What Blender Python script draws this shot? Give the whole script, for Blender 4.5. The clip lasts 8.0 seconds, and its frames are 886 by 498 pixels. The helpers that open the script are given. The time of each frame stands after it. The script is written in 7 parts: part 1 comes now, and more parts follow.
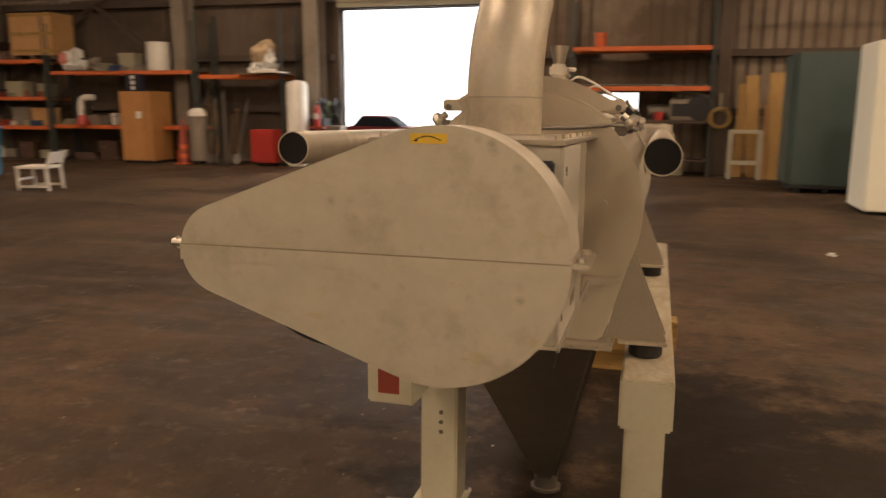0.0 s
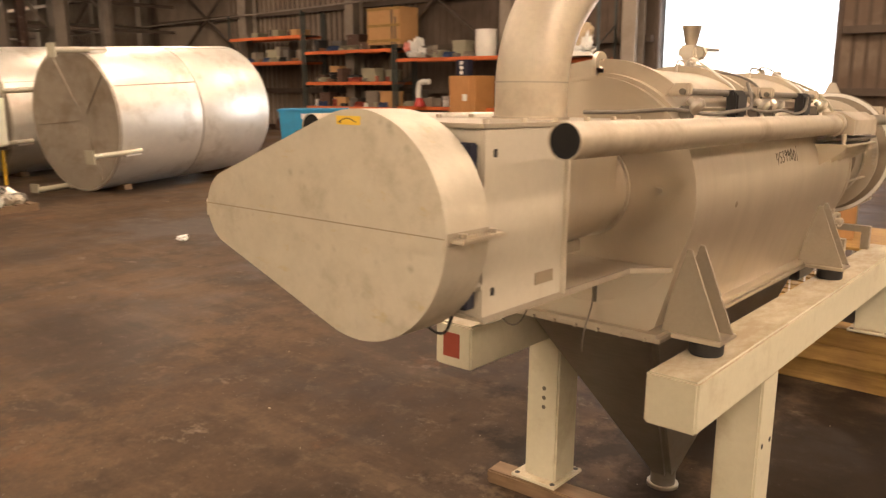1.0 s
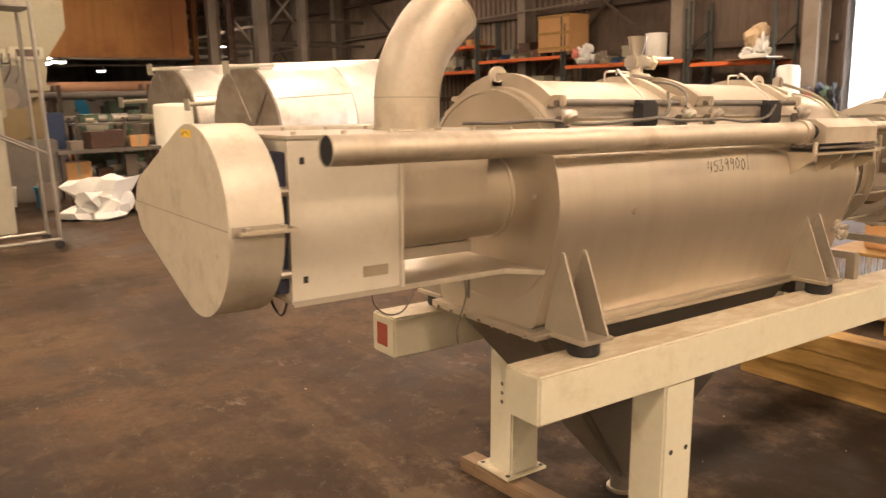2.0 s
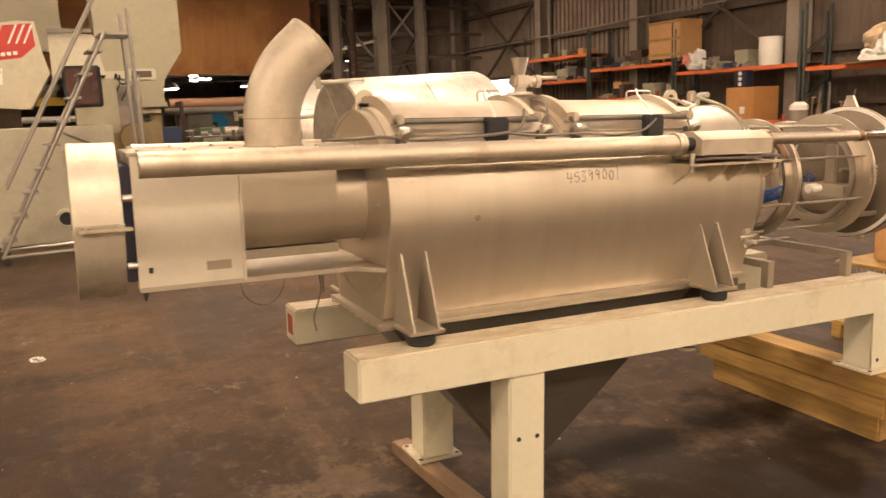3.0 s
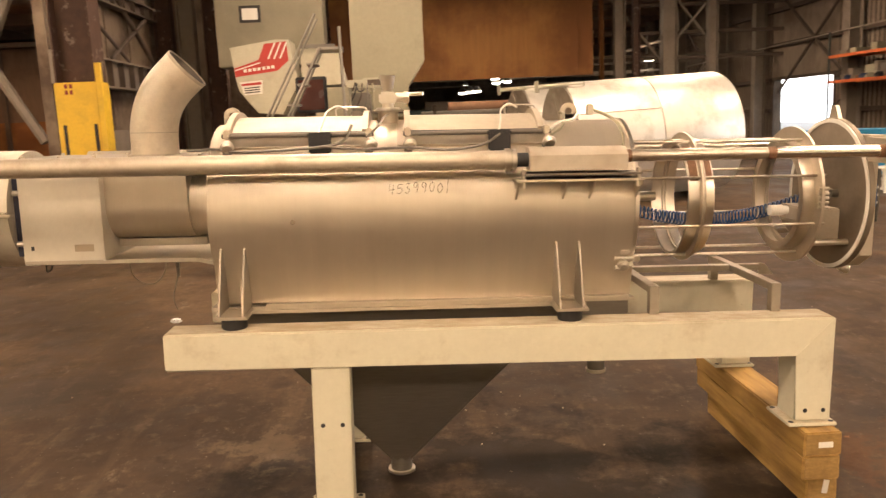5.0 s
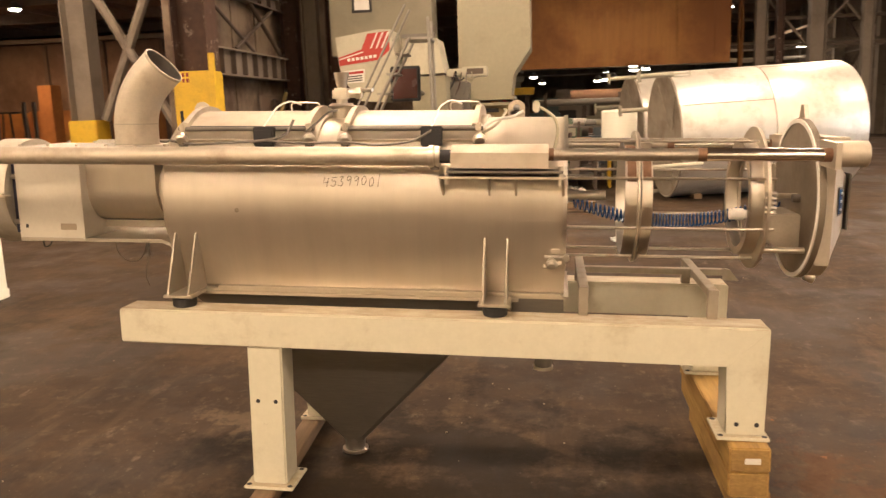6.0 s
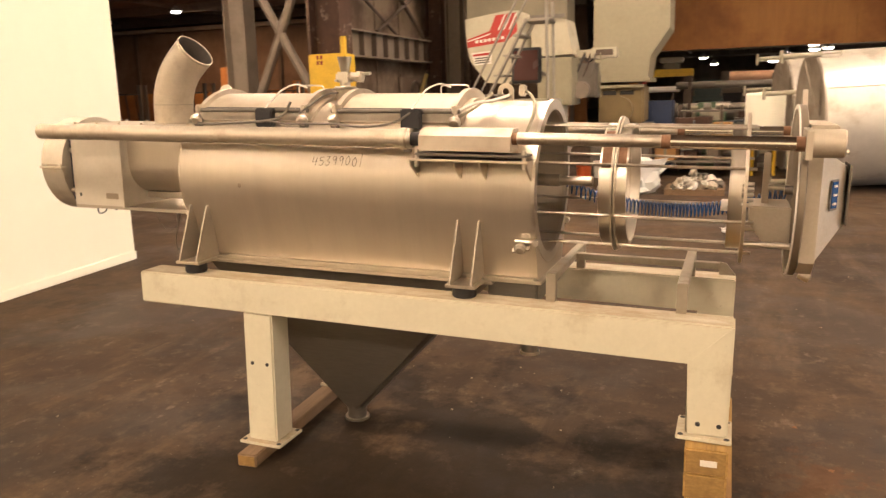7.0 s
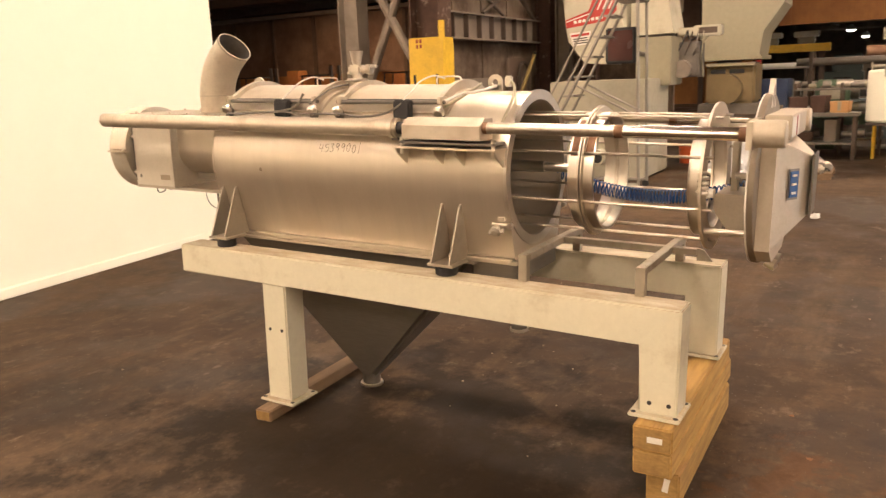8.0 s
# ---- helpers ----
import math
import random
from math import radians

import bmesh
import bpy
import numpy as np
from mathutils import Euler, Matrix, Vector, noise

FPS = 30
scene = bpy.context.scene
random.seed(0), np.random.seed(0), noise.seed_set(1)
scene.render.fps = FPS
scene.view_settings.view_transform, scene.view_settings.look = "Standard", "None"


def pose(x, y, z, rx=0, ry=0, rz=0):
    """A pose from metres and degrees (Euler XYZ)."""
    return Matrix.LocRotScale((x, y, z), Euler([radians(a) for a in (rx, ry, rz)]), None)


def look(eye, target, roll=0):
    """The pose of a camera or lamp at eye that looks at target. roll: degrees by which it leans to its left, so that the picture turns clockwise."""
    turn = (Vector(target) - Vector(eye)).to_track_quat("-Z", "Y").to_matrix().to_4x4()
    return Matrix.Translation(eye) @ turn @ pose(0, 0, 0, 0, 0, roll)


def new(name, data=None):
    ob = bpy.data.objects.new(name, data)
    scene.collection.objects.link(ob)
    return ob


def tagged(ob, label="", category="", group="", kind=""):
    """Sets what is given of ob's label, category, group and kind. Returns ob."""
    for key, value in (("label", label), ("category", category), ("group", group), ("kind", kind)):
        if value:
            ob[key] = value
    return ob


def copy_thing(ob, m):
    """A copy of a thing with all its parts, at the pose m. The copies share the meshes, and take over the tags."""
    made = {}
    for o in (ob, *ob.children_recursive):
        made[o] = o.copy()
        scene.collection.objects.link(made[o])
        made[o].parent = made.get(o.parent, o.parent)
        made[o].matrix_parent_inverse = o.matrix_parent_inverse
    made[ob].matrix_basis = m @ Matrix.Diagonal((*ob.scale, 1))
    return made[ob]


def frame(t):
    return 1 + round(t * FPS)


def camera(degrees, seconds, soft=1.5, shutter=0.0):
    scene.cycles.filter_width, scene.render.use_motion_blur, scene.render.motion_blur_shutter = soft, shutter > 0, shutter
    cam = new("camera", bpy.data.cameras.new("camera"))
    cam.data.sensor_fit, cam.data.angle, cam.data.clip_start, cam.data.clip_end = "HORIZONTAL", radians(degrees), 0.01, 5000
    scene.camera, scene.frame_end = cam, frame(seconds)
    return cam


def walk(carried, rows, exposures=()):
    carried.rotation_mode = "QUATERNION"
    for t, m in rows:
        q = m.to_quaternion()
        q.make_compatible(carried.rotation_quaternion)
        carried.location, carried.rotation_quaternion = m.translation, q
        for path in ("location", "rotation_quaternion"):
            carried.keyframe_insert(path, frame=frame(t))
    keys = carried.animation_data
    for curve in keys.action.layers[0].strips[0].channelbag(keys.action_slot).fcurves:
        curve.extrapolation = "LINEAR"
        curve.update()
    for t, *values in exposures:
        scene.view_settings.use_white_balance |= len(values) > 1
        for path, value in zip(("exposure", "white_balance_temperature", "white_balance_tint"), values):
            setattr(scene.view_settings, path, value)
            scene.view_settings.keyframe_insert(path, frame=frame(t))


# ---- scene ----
cam = camera(59.2, 8.0, soft=1.4, shutter=0.4)
PATH = [
    (0, (0.39, 0.336, 1.676), (-0.128, 2.231, 1.301), 0.2),
    (0.5, (0.839, 0.376, 1.692), (-0.09, 2.101, 1.289), -0.6),
    (1, (1.221, 0.586, 1.683), (-0.038, 2.083, 1.266), -0.3),
    (1.2, (1.401, 0.658, 1.678), (0.067, 2.09, 1.267), -0.4),
    (2.3, (2.274, 1.286, 1.698), (0.61, 2.327, 1.315), -1.4),
    (2.5, (2.439, 1.406, 1.687), (0.741, 2.394, 1.313), -1.3),
    (3, (2.825, 1.752, 1.703), (1.049, 2.598, 1.342), -2.3),
    (3.5, (3.033, 2.188, 1.72), (1.194, 2.888, 1.364), -1.9),
    (4, (3.32, 2.629, 1.712), (1.411, 3.111, 1.365), -2.5),
    (4.5, (3.435, 3.098, 1.68), (1.482, 3.362, 1.342), -3.0),
    (4.7, (3.472, 3.284, 1.688), (1.509, 3.471, 1.356), -2.8),
    (5.8, (3.599, 4.285, 1.67), (1.641, 4.067, 1.329), -2.0),
    (6, (3.575, 4.455, 1.693), (1.627, 4.168, 1.346), -1.9),
    (6.5, (3.573, 4.907, 1.686), (1.662, 4.437, 1.329), -1.7),
    (7, (3.455, 5.261, 1.677), (1.617, 4.569, 1.297), -1.6),
    (7.5, (3.384, 5.612, 1.685), (1.622, 4.756, 1.282), -1.9),
    (8, (3.412, 5.956, 1.712), (1.725, 4.968, 1.292), -2.3),
]
EXPOSURES = [(0, -0.71, 6280, 10), (0.5, -0.02, 6200, 10), (1.0, 0.26, 6040, 10), (2.5, 0.36, 6030, 10), (4.5, 0.31, 6200, 10), (6.5, 0.34, 6160, 10), (8, 0.40, 5910, 10)]
walk(cam, [(t, look(eye, target, roll)) for t, eye, target, roll in PATH], EXPOSURES)

# ---------------------------------------------------------------- light
world = bpy.data.worlds.new("world")
scene.world = world
world.use_nodes = True
wn = world.node_tree
sky = wn.nodes.new("ShaderNodeTexSky")
sky.sky_type, sky.sun_disc = "NISHITA", False
sky.sun_elevation, sky.sun_rotation = radians(40), radians(20)
wn.nodes["Background"].inputs["Strength"].default_value = 0.12
wn.links.new(sky.outputs[0], wn.nodes["Background"].inputs["Color"])

LAMP_COLOUR = (1.0, 0.71, 0.475)


def lamp(name, place, power, size, colour=LAMP_COLOUR):
    data = bpy.data.lights.new(name, "AREA")
    data.shape, data.size, data.energy, data.color = "DISK", size, power, colour
    ob = new(name, data)
    ob.matrix_world = Matrix.Translation(place)
    return ob


# the y -12.5 row, (-30, -8) and (-42, -12) are unseen lamps added as fill
HIGH_BAYS = [(x, y) for x in (11.5, 4.5, -3.2, -10.0) for y in (-5.0, 2.5, 9.5, 16.5)] + [(-18.0, 0.5), (-18.0, 12.0), (-24.5, 6.0), (-24.5, 16.0), (-32.8, -21.8), (-37.6, -27.3), (-36.0, 13.5), (-47.0, 15.0), (-30.0, -8.0), (-42.0, -12.0), (11.5, -12.5), (4.5, -12.5), (-1.5, -12.5)]
for hx, hy in HIGH_BAYS:
    lamp("high_bay_light", (hx, hy, 7.45), 760 if hx < -30 and hy < -20 else 560 if hy == -12.5 else {11.5: 520, 4.5: 350, -3.2: 335}.get(hx, 400), 1.2, (1.0, 0.52, 0.25) if hx < -30 and hy < -20 else LAMP_COLOUR)
door_light = bpy.data.lights.new("door_daylight", "AREA")
door_light.shape, door_light.size, door_light.size_y = "RECTANGLE", 4.0, 4.2
door_light.energy, door_light.color = 350, (1.0, 0.95, 0.9)
new("door_daylight", door_light).matrix_world = look((-5.85, 21.8, 2.2), (-5.0, 0, 0.5))

# ---------------------------------------------------------------- materials
def tree(name):
    m = bpy.data.materials.new(name)
    m.use_nodes = True
    return m, m.node_tree, m.node_tree.nodes["Principled BSDF"]


def mixed(t, fac, a, b, mode="MIX"):
    n = t.nodes.new("ShaderNodeMix")
    n.data_type, n.blend_type = "RGBA", mode
    for sock, v in ((n.inputs[0], fac), (n.inputs[6], a), (n.inputs[7], b)):
        if isinstance(v, bpy.types.NodeSocket):
            t.links.new(v, sock)
        else:
            sock.default_value = v if not isinstance(v, tuple) else (*v, 1.0)[:4]
    return n.outputs[2]


def coords(t, scale=(1, 1, 1)):
    tc, mp = t.nodes.new("ShaderNodeTexCoord"), t.nodes.new("ShaderNodeMapping")
    mp.inputs["Scale"].default_value = scale
    t.links.new(tc.outputs["Object"], mp.inputs["Vector"])
    return mp.outputs[0]


def cloud(t, vec, scale, detail=5.0, rough=0.6, lo=0.35, hi=0.65):
    n, r = t.nodes.new("ShaderNodeTexNoise"), t.nodes.new("ShaderNodeMapRange")
    n.inputs["Scale"].default_value, n.inputs["Detail"].default_value, n.inputs["Roughness"].default_value = scale, detail, rough
    t.links.new(vec, n.inputs["Vector"])
    r.inputs[1].default_value, r.inputs[2].default_value = lo, hi
    t.links.new(n.outputs[0], r.inputs[0])
    return r.outputs[0]


def bumped(t, b, height, strength, distance=0.002):
    n = t.nodes.new("ShaderNodeBump")
    n.inputs["Strength"].default_value, n.inputs["Distance"].default_value = strength, distance
    t.links.new(height, n.inputs["Height"])
    t.links.new(n.outputs[0], b.inputs["Normal"])


def scaled(t, value, k, add=0.0):
    n = t.nodes.new("ShaderNodeMath")
    n.operation = "MULTIPLY_ADD"
    t.links.new(value, n.inputs[0])
    n.inputs[1].default_value, n.inputs[2].default_value = k, add
    return n.outputs[0]


def surface(name, base, stain=None, rough=0.5, metal=0.0, grain=(1, 1, 1), grain_scale=40.0, grain_amount=0.06, stain_scale=2.5, stain_amount=0.5,
            stain_lo=0.45, stain_hi=0.75, bump=0.15, vary=0.0, rough_vary=0.15, bump_scale=None):
    """A surface with grain, stains and fine relief."""
    m, t, b = tree(name)
    v = coords(t)
    g = cloud(t, coords(t, grain), grain_scale, 4, 0.65, 0.25, 0.75)
    s = cloud(t, v, stain_scale, 7, 0.65, stain_lo, stain_hi)
    dark = tuple(c * (1 - 2 * grain_amount) for c in base)
    c = mixed(t, g, dark, base)
    c = mixed(t, scaled(t, s, stain_amount), c, stain or tuple(0.55 * q for q in base))
    if vary:
        info, hsv = t.nodes.new("ShaderNodeObjectInfo"), t.nodes.new("ShaderNodeHueSaturation")
        t.links.new(scaled(t, info.outputs["Random"], 2 * vary, 1 - vary), hsv.inputs["Value"])
        t.links.new(c, hsv.inputs["Color"])
        c = hsv.outputs[0]
    t.links.new(c, b.inputs["Base Color"])
    b.inputs["Metallic"].default_value = metal
    t.links.new(scaled(t, s, rough_vary, rough), b.inputs["Roughness"])
    bumped(t, b, g if bump_scale is None else cloud(t, v, bump_scale, 4), bump)
    return m


def plain(name, base, rough=0.5, metal=0.0):
    return surface(name, base, rough=rough, metal=metal, grain_scale=60, grain_amount=0.06, stain_amount=0.25, bump=0.05)


def glowing(name, colour, strength):
    m, t, b = tree(name)
    e = t.nodes.new("ShaderNodeEmission")
    e.inputs[0].default_value, e.inputs[1].default_value = (*colour, 1), strength
    t.links.new(e.outputs[0], t.nodes["Material Output"].inputs[0])
    return m


STEEL = surface("satin_stainless", (0.60, 0.535, 0.435), (0.43, 0.365, 0.27), 0.42, 0.86, (0.4, 6, 0.4), 2.2, 0.05, 1.7, 0.4, bump=0.05, rough_vary=0.08)
BLASTED = surface("bead_blasted_stainless", (0.38, 0.335, 0.265), (0.23, 0.19, 0.14), 0.56, 0.55, (1, 1, 1), 90, 0.05, 4.0, 0.38, 0.5, 0.78, bump=0.08)
DOORSTEEL = surface("pale_blasted_stainless", (0.50, 0.44, 0.345), (0.33, 0.275, 0.20), 0.55, 0.5, (1, 1, 1), 90, 0.05, 4.0, 0.38, 0.5, 0.78, bump=0.08)
ELBOWSTEEL = surface("bright_elbow_stainless", (0.80, 0.72, 0.585), (0.40, 0.31, 0.205), 0.42, 0.4, (1, 1, 1), 60, 0.05, 4.5, 0.5, 0.53, 0.72, bump=0.08)
POLISHED = surface("polished_stainless", (0.66, 0.61, 0.53), (0.42, 0.35, 0.27), 0.29, 1.0, (40, 40, 2), 12, 0.05, 3, 0.3, bump=0.03, rough_vary=0.2)
CHROME = surface("chromed_rod", (0.72, 0.68, 0.60), (0.45, 0.38, 0.28), 0.16, 1.0, (1, 1, 1), 30, 0.03, 6, 0.4, 0.55, 0.75, bump=0.02, rough_vary=0.12)
DARKSTEEL = surface("dull_steel", (0.20, 0.18, 0.155), (0.12, 0.10, 0.08), 0.48, 0.7, (1, 1, 1), 30, 0.1, 2.0, 0.5)
# hopper stainless, its base darkened to carry the shade under the drum
SHADEDHOPPER = surface("shaded_hopper_stainless", (0.25, 0.225, 0.19), (0.16, 0.138, 0.108), 0.42, 0.75, (2, 2, 30), 6, 0.1, 1.6, 0.5)
RUSTED = surface("rust_stained_rod", (0.24, 0.13, 0.07), (0.13, 0.065, 0.035), 0.6, 0.4, grain_scale=50, grain_amount=0.2)
BLACK = plain("black_rubber", (0.018, 0.017, 0.017), 0.65)
# near-black that stands for the shade inside the guide tubes
TUBESHADE = plain("shade_black_inside", (0.006, 0.005, 0.005), 0.9)
DARKBLUE = plain("dark_blue_paint", (0.012, 0.013, 0.03), 0.5)
WHITE = plain("white_plastic", (0.72, 0.69, 0.62), 0.45)
BLUE = plain("blue_plastic", (0.018, 0.075, 0.24), 0.25)
BLUEPAINT = surface("blue_paint", (0.03, 0.27, 0.50), (0.05, 0.16, 0.27), 0.5, 0, grain_scale=20, stain_scale=3)
YELLOWLABEL = plain("yellow_label", (0.80, 0.52, 0.03), 0.5)
REDPAINT = surface("dull_red_paint", (0.30, 0.055, 0.03), (0.2, 0.03, 0.02), 0.6, grain_scale=60)
BRIGHTRED = plain("red_enamel", (0.40, 0.03, 0.02), 0.4)
INK = plain("black_ink", (0.03, 0.025, 0.02), 0.7)
YELLOWPAINT = surface("safety_yellow_paint", (0.78, 0.50, 0.03), (0.40, 0.25, 0.04), 0.5, grain_scale=25, stain_scale=4)
ORANGEBEAM = surface("orange_rack_paint", (0.62, 0.14, 0.03), (0.35, 0.08, 0.03), 0.5, grain_scale=10, stain_scale=2)
GREENRACK = surface("dark_green_rack_paint", (0.045, 0.052, 0.045), (0.03, 0.03, 0.03), 0.55, grain_scale=10)
TEAL = surface("grey_green_enamel", (0.065, 0.10, 0.095), (0.04, 0.06, 0.055), 0.4, grain_scale=15, stain_scale=1.2)
RUSTCOLUMN = surface("brown_column_paint", (0.085, 0.042, 0.026), (0.34, 0.28, 0.22), 0.75, grain_scale=6, grain_amount=0.2, stain_scale=4.5, stain_lo=0.60, stain_hi=0.65, bump=0.3)
GREYCOLUMN = surface("dusty_steel_column", (0.24, 0.20, 0.155), (0.12, 0.085, 0.06), 0.8, grain_scale=8, stain_scale=1.5)
SIDING = surface("dusty_siding", (0.31, 0.245, 0.18), (0.10, 0.065, 0.042), 0.8, 0.0, (3, 3, 0.4), 3, 0.15, 0.3, 0.85, 0.38, 0.62, bump=0.2)
DARKSIDING = surface("dark_brown_siding", (0.135, 0.10, 0.072), (0.065, 0.043, 0.03), 0.85, 0.0, (3, 3, 0.4), 3, 0.15, 0.4, 0.8, 0.4, 0.65, bump=0.2)
BAYWALL = surface("dark_rusty_sheet", (0.21, 0.155, 0.105), (0.05, 0.028, 0.018), 0.85, 0, (3, 3, 0.4), 3, 0.12, 0.9, 0.8, 0.42, 0.62, bump=0.2)
SMEAR = surface("brown_smear", (0.33, 0.27, 0.19), (0.25, 0.2, 0.14), 0.6, 0.4)
GIRT = surface("brown_girt", (0.085, 0.06, 0.042), (0.05, 0.03, 0.02), 0.75, grain_scale=8)
ORANGEWALL = surface("orange_brown_sheet", (0.33, 0.15, 0.035), (0.16, 0.06, 0.02), 0.75, 0, (3, 3, 0.3), 2, 0.12, 0.25, 0.85, 0.42, 0.6)
DUSTSHEET = surface("dusty_brown_sheet", (0.17, 0.115, 0.075), (0.085, 0.055, 0.038), 0.85, 0, (3, 3, 0.4), 3, 0.12, 0.4, 0.8, 0.42, 0.62)
ROOFDARK = surface("dark_roof_deck", (0.20, 0.135, 0.095), (0.10, 0.07, 0.05), 0.9, grain_scale=4)
TANKSTEEL = surface("tank_stainless", (0.76, 0.72, 0.64), (0.36, 0.28, 0.19), 0.40, 0.55, (1, 1, 1), 5, 0.06, 1.7, 0.65, 0.5, 0.72, bump=0.08)
BEIGE = surface("beige_machine_enamel", (0.31, 0.28, 0.19), (0.17, 0.145, 0.09), 0.5, grain_scale=12, stain_scale=1.4, stain_lo=0.55, stain_hi=0.85)
WHITEENAMEL = surface("white_machine_enamel", (0.45, 0.415, 0.31), (0.23, 0.185, 0.115), 0.5, grain_scale=12, stain_scale=2.5, stain_lo=0.5, stain_hi=0.8)
PANELCREAM = surface("cream_panel", (0.90, 0.885, 0.74), (0.82, 0.79, 0.63), 0.45, grain_scale=2, grain_amount=0.02, stain_scale=0.8, stain_amount=0.2, bump=0.02)
CARDBOARD = surface("cardboard", (0.50, 0.28, 0.11), (0.38, 0.2, 0.08), 0.8, grain_scale=10, stain_scale=2)
GREENMACHINE = surface("green_machine_paint", (0.10, 0.15, 0.09), (0.06, 0.08, 0.05), 0.5, grain_scale=14)
ALUMINIUM = surface("ladder_aluminium", (0.34, 0.315, 0.27), (0.2, 0.17, 0.13), 0.45, 0.75, grain_scale=40)
FILM = plain("white_sheeting", (0.75, 0.74, 0.70), 0.4)
LAMPGLOW = glowing("lamp_glow", (1.0, 0.88, 0.70), 25.0)


def timber():
    m, t, b = tree("sawn_timber")
    v = coords(t, (1.2, 14, 14))
    g = cloud(t, v, 3.0, 6, 0.6, 0.25, 0.75)
    s = cloud(t, coords(t), 4.0, 4, 0.6, 0.5, 0.75)
    c = mixed(t, g, (0.22, 0.125, 0.032), (0.44, 0.275, 0.075))
    c = mixed(t, scaled(t, s, 0.5), c, (0.17, 0.095, 0.04))
    info, hsv = t.nodes.new("ShaderNodeObjectInfo"), t.nodes.new("ShaderNodeHueSaturation")
    t.links.new(scaled(t, info.outputs["Random"], 0.4, 0.8), hsv.inputs["Value"])
    t.links.new(c, hsv.inputs["Color"])
    t.links.new(hsv.outputs[0], b.inputs["Base Color"])
    b.inputs["Roughness"].default_value = 0.75
    bumped(t, b, g, 0.4, 0.003)
    return m


TIMBER = timber()
BOARDWOOD = surface("upright_board_wood", (0.46, 0.275, 0.09), (0.27, 0.145, 0.045), 0.75, 0, (14, 14, 1.0), 3, 0.2, 3, 0.5, bump=0.3)
OLDTIMBER = surface("weathered_timber", (0.24, 0.155, 0.085), (0.11, 0.07, 0.04), 0.8, 0, (1.2, 14, 14), 3, 0.2, 4, 0.6, bump=0.4)


def concrete():
    m, t, b = tree("oily_shaded_concrete")
    v = coords(t)
    big, mid, fine = cloud(t, v, 0.22, 6, 0.6, 0.38, 0.62), cloud(t, v, 1.5, 10, 0.7, 0.49, 0.58), cloud(t, v, 26, 4, 0.7, 0.3, 0.7)
    rusty, pale = cloud(t, v, 0.9, 8, 0.7, 0.6, 0.72), cloud(t, coords(t, (1, 1.6, 1)), 2.1, 9, 0.75, 0.6, 0.72)
    blotch, streak = cloud(t, v, 0.6, 8, 0.62, 0.46, 0.58), cloud(t, coords(t, (0.35, 2.2, 1)), 1.1, 8, 0.7, 0.52, 0.64)
    fleck = cloud(t, v, 55, 2, 0.5, 0.70, 0.76)
    smudge, wear = cloud(t, coords(t, (1.4, 0.8, 1)), 3.2, 6, 0.6, 0.47, 0.62), cloud(t, v, 7.5, 6, 0.7, 0.54, 0.66)
    c = mixed(t, big, (0.044, 0.0278, 0.0172), (0.128, 0.083, 0.047))
    c = mixed(t, scaled(t, blotch, 0.8), c, (0.03777, 0.02509, 0.01706))
    c = mixed(t, scaled(t, mid, 0.4), c, (0.01597, 0.01186, 0.009752))
    c = mixed(t, scaled(t, streak, 0.32), c, (0.1525, 0.1065, 0.06339))
    c = mixed(t, scaled(t, smudge, 0.32), c, (0.02904, 0.02053, 0.01463))
    c = mixed(t, scaled(t, rusty, 0.4), c, (0.2033, 0.08669, 0.02762))
    c = mixed(t, scaled(t, wear, 0.25), c, (0.1814, 0.1338, 0.08939))
    c = mixed(t, scaled(t, pale, 0.6), c, (0.2903, 0.2358, 0.1788))
    c = mixed(t, scaled(t, fine, 0.4), c, (0.03484, 0.02509, 0.01788))
    c = mixed(t, scaled(t, fleck, 0.35), c, (0.3777, 0.3346, 0.2762))
    t.links.new(c, b.inputs["Base Color"])
    # old oil near the hopper with the mixer's shade painted in, and a spill of pale dust by a leg, both with ragged
    # edges
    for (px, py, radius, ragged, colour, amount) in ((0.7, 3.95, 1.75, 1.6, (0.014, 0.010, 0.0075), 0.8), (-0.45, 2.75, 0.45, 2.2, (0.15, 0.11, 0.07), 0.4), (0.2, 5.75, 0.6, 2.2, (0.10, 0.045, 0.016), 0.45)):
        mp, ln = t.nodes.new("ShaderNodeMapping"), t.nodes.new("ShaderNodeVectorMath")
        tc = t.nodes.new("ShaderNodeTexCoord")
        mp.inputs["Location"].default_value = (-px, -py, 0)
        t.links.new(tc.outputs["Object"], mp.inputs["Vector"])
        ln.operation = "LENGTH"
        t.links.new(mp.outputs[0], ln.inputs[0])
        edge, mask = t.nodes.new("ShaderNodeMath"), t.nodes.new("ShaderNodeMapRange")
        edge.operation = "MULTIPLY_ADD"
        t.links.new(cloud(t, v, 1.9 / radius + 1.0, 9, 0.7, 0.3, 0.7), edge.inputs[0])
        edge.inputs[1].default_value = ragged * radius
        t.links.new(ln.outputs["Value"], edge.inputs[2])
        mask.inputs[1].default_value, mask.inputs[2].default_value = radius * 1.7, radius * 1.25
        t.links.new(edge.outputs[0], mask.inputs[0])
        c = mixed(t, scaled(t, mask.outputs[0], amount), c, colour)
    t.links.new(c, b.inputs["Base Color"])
    b.inputs["Specular IOR Level"].default_value = 0.09
    t.links.new(scaled(t, blotch, -0.2, 0.70), b.inputs["Roughness"])
    bumped(t, b, fine, 0.12, 0.002)
    return m


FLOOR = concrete()


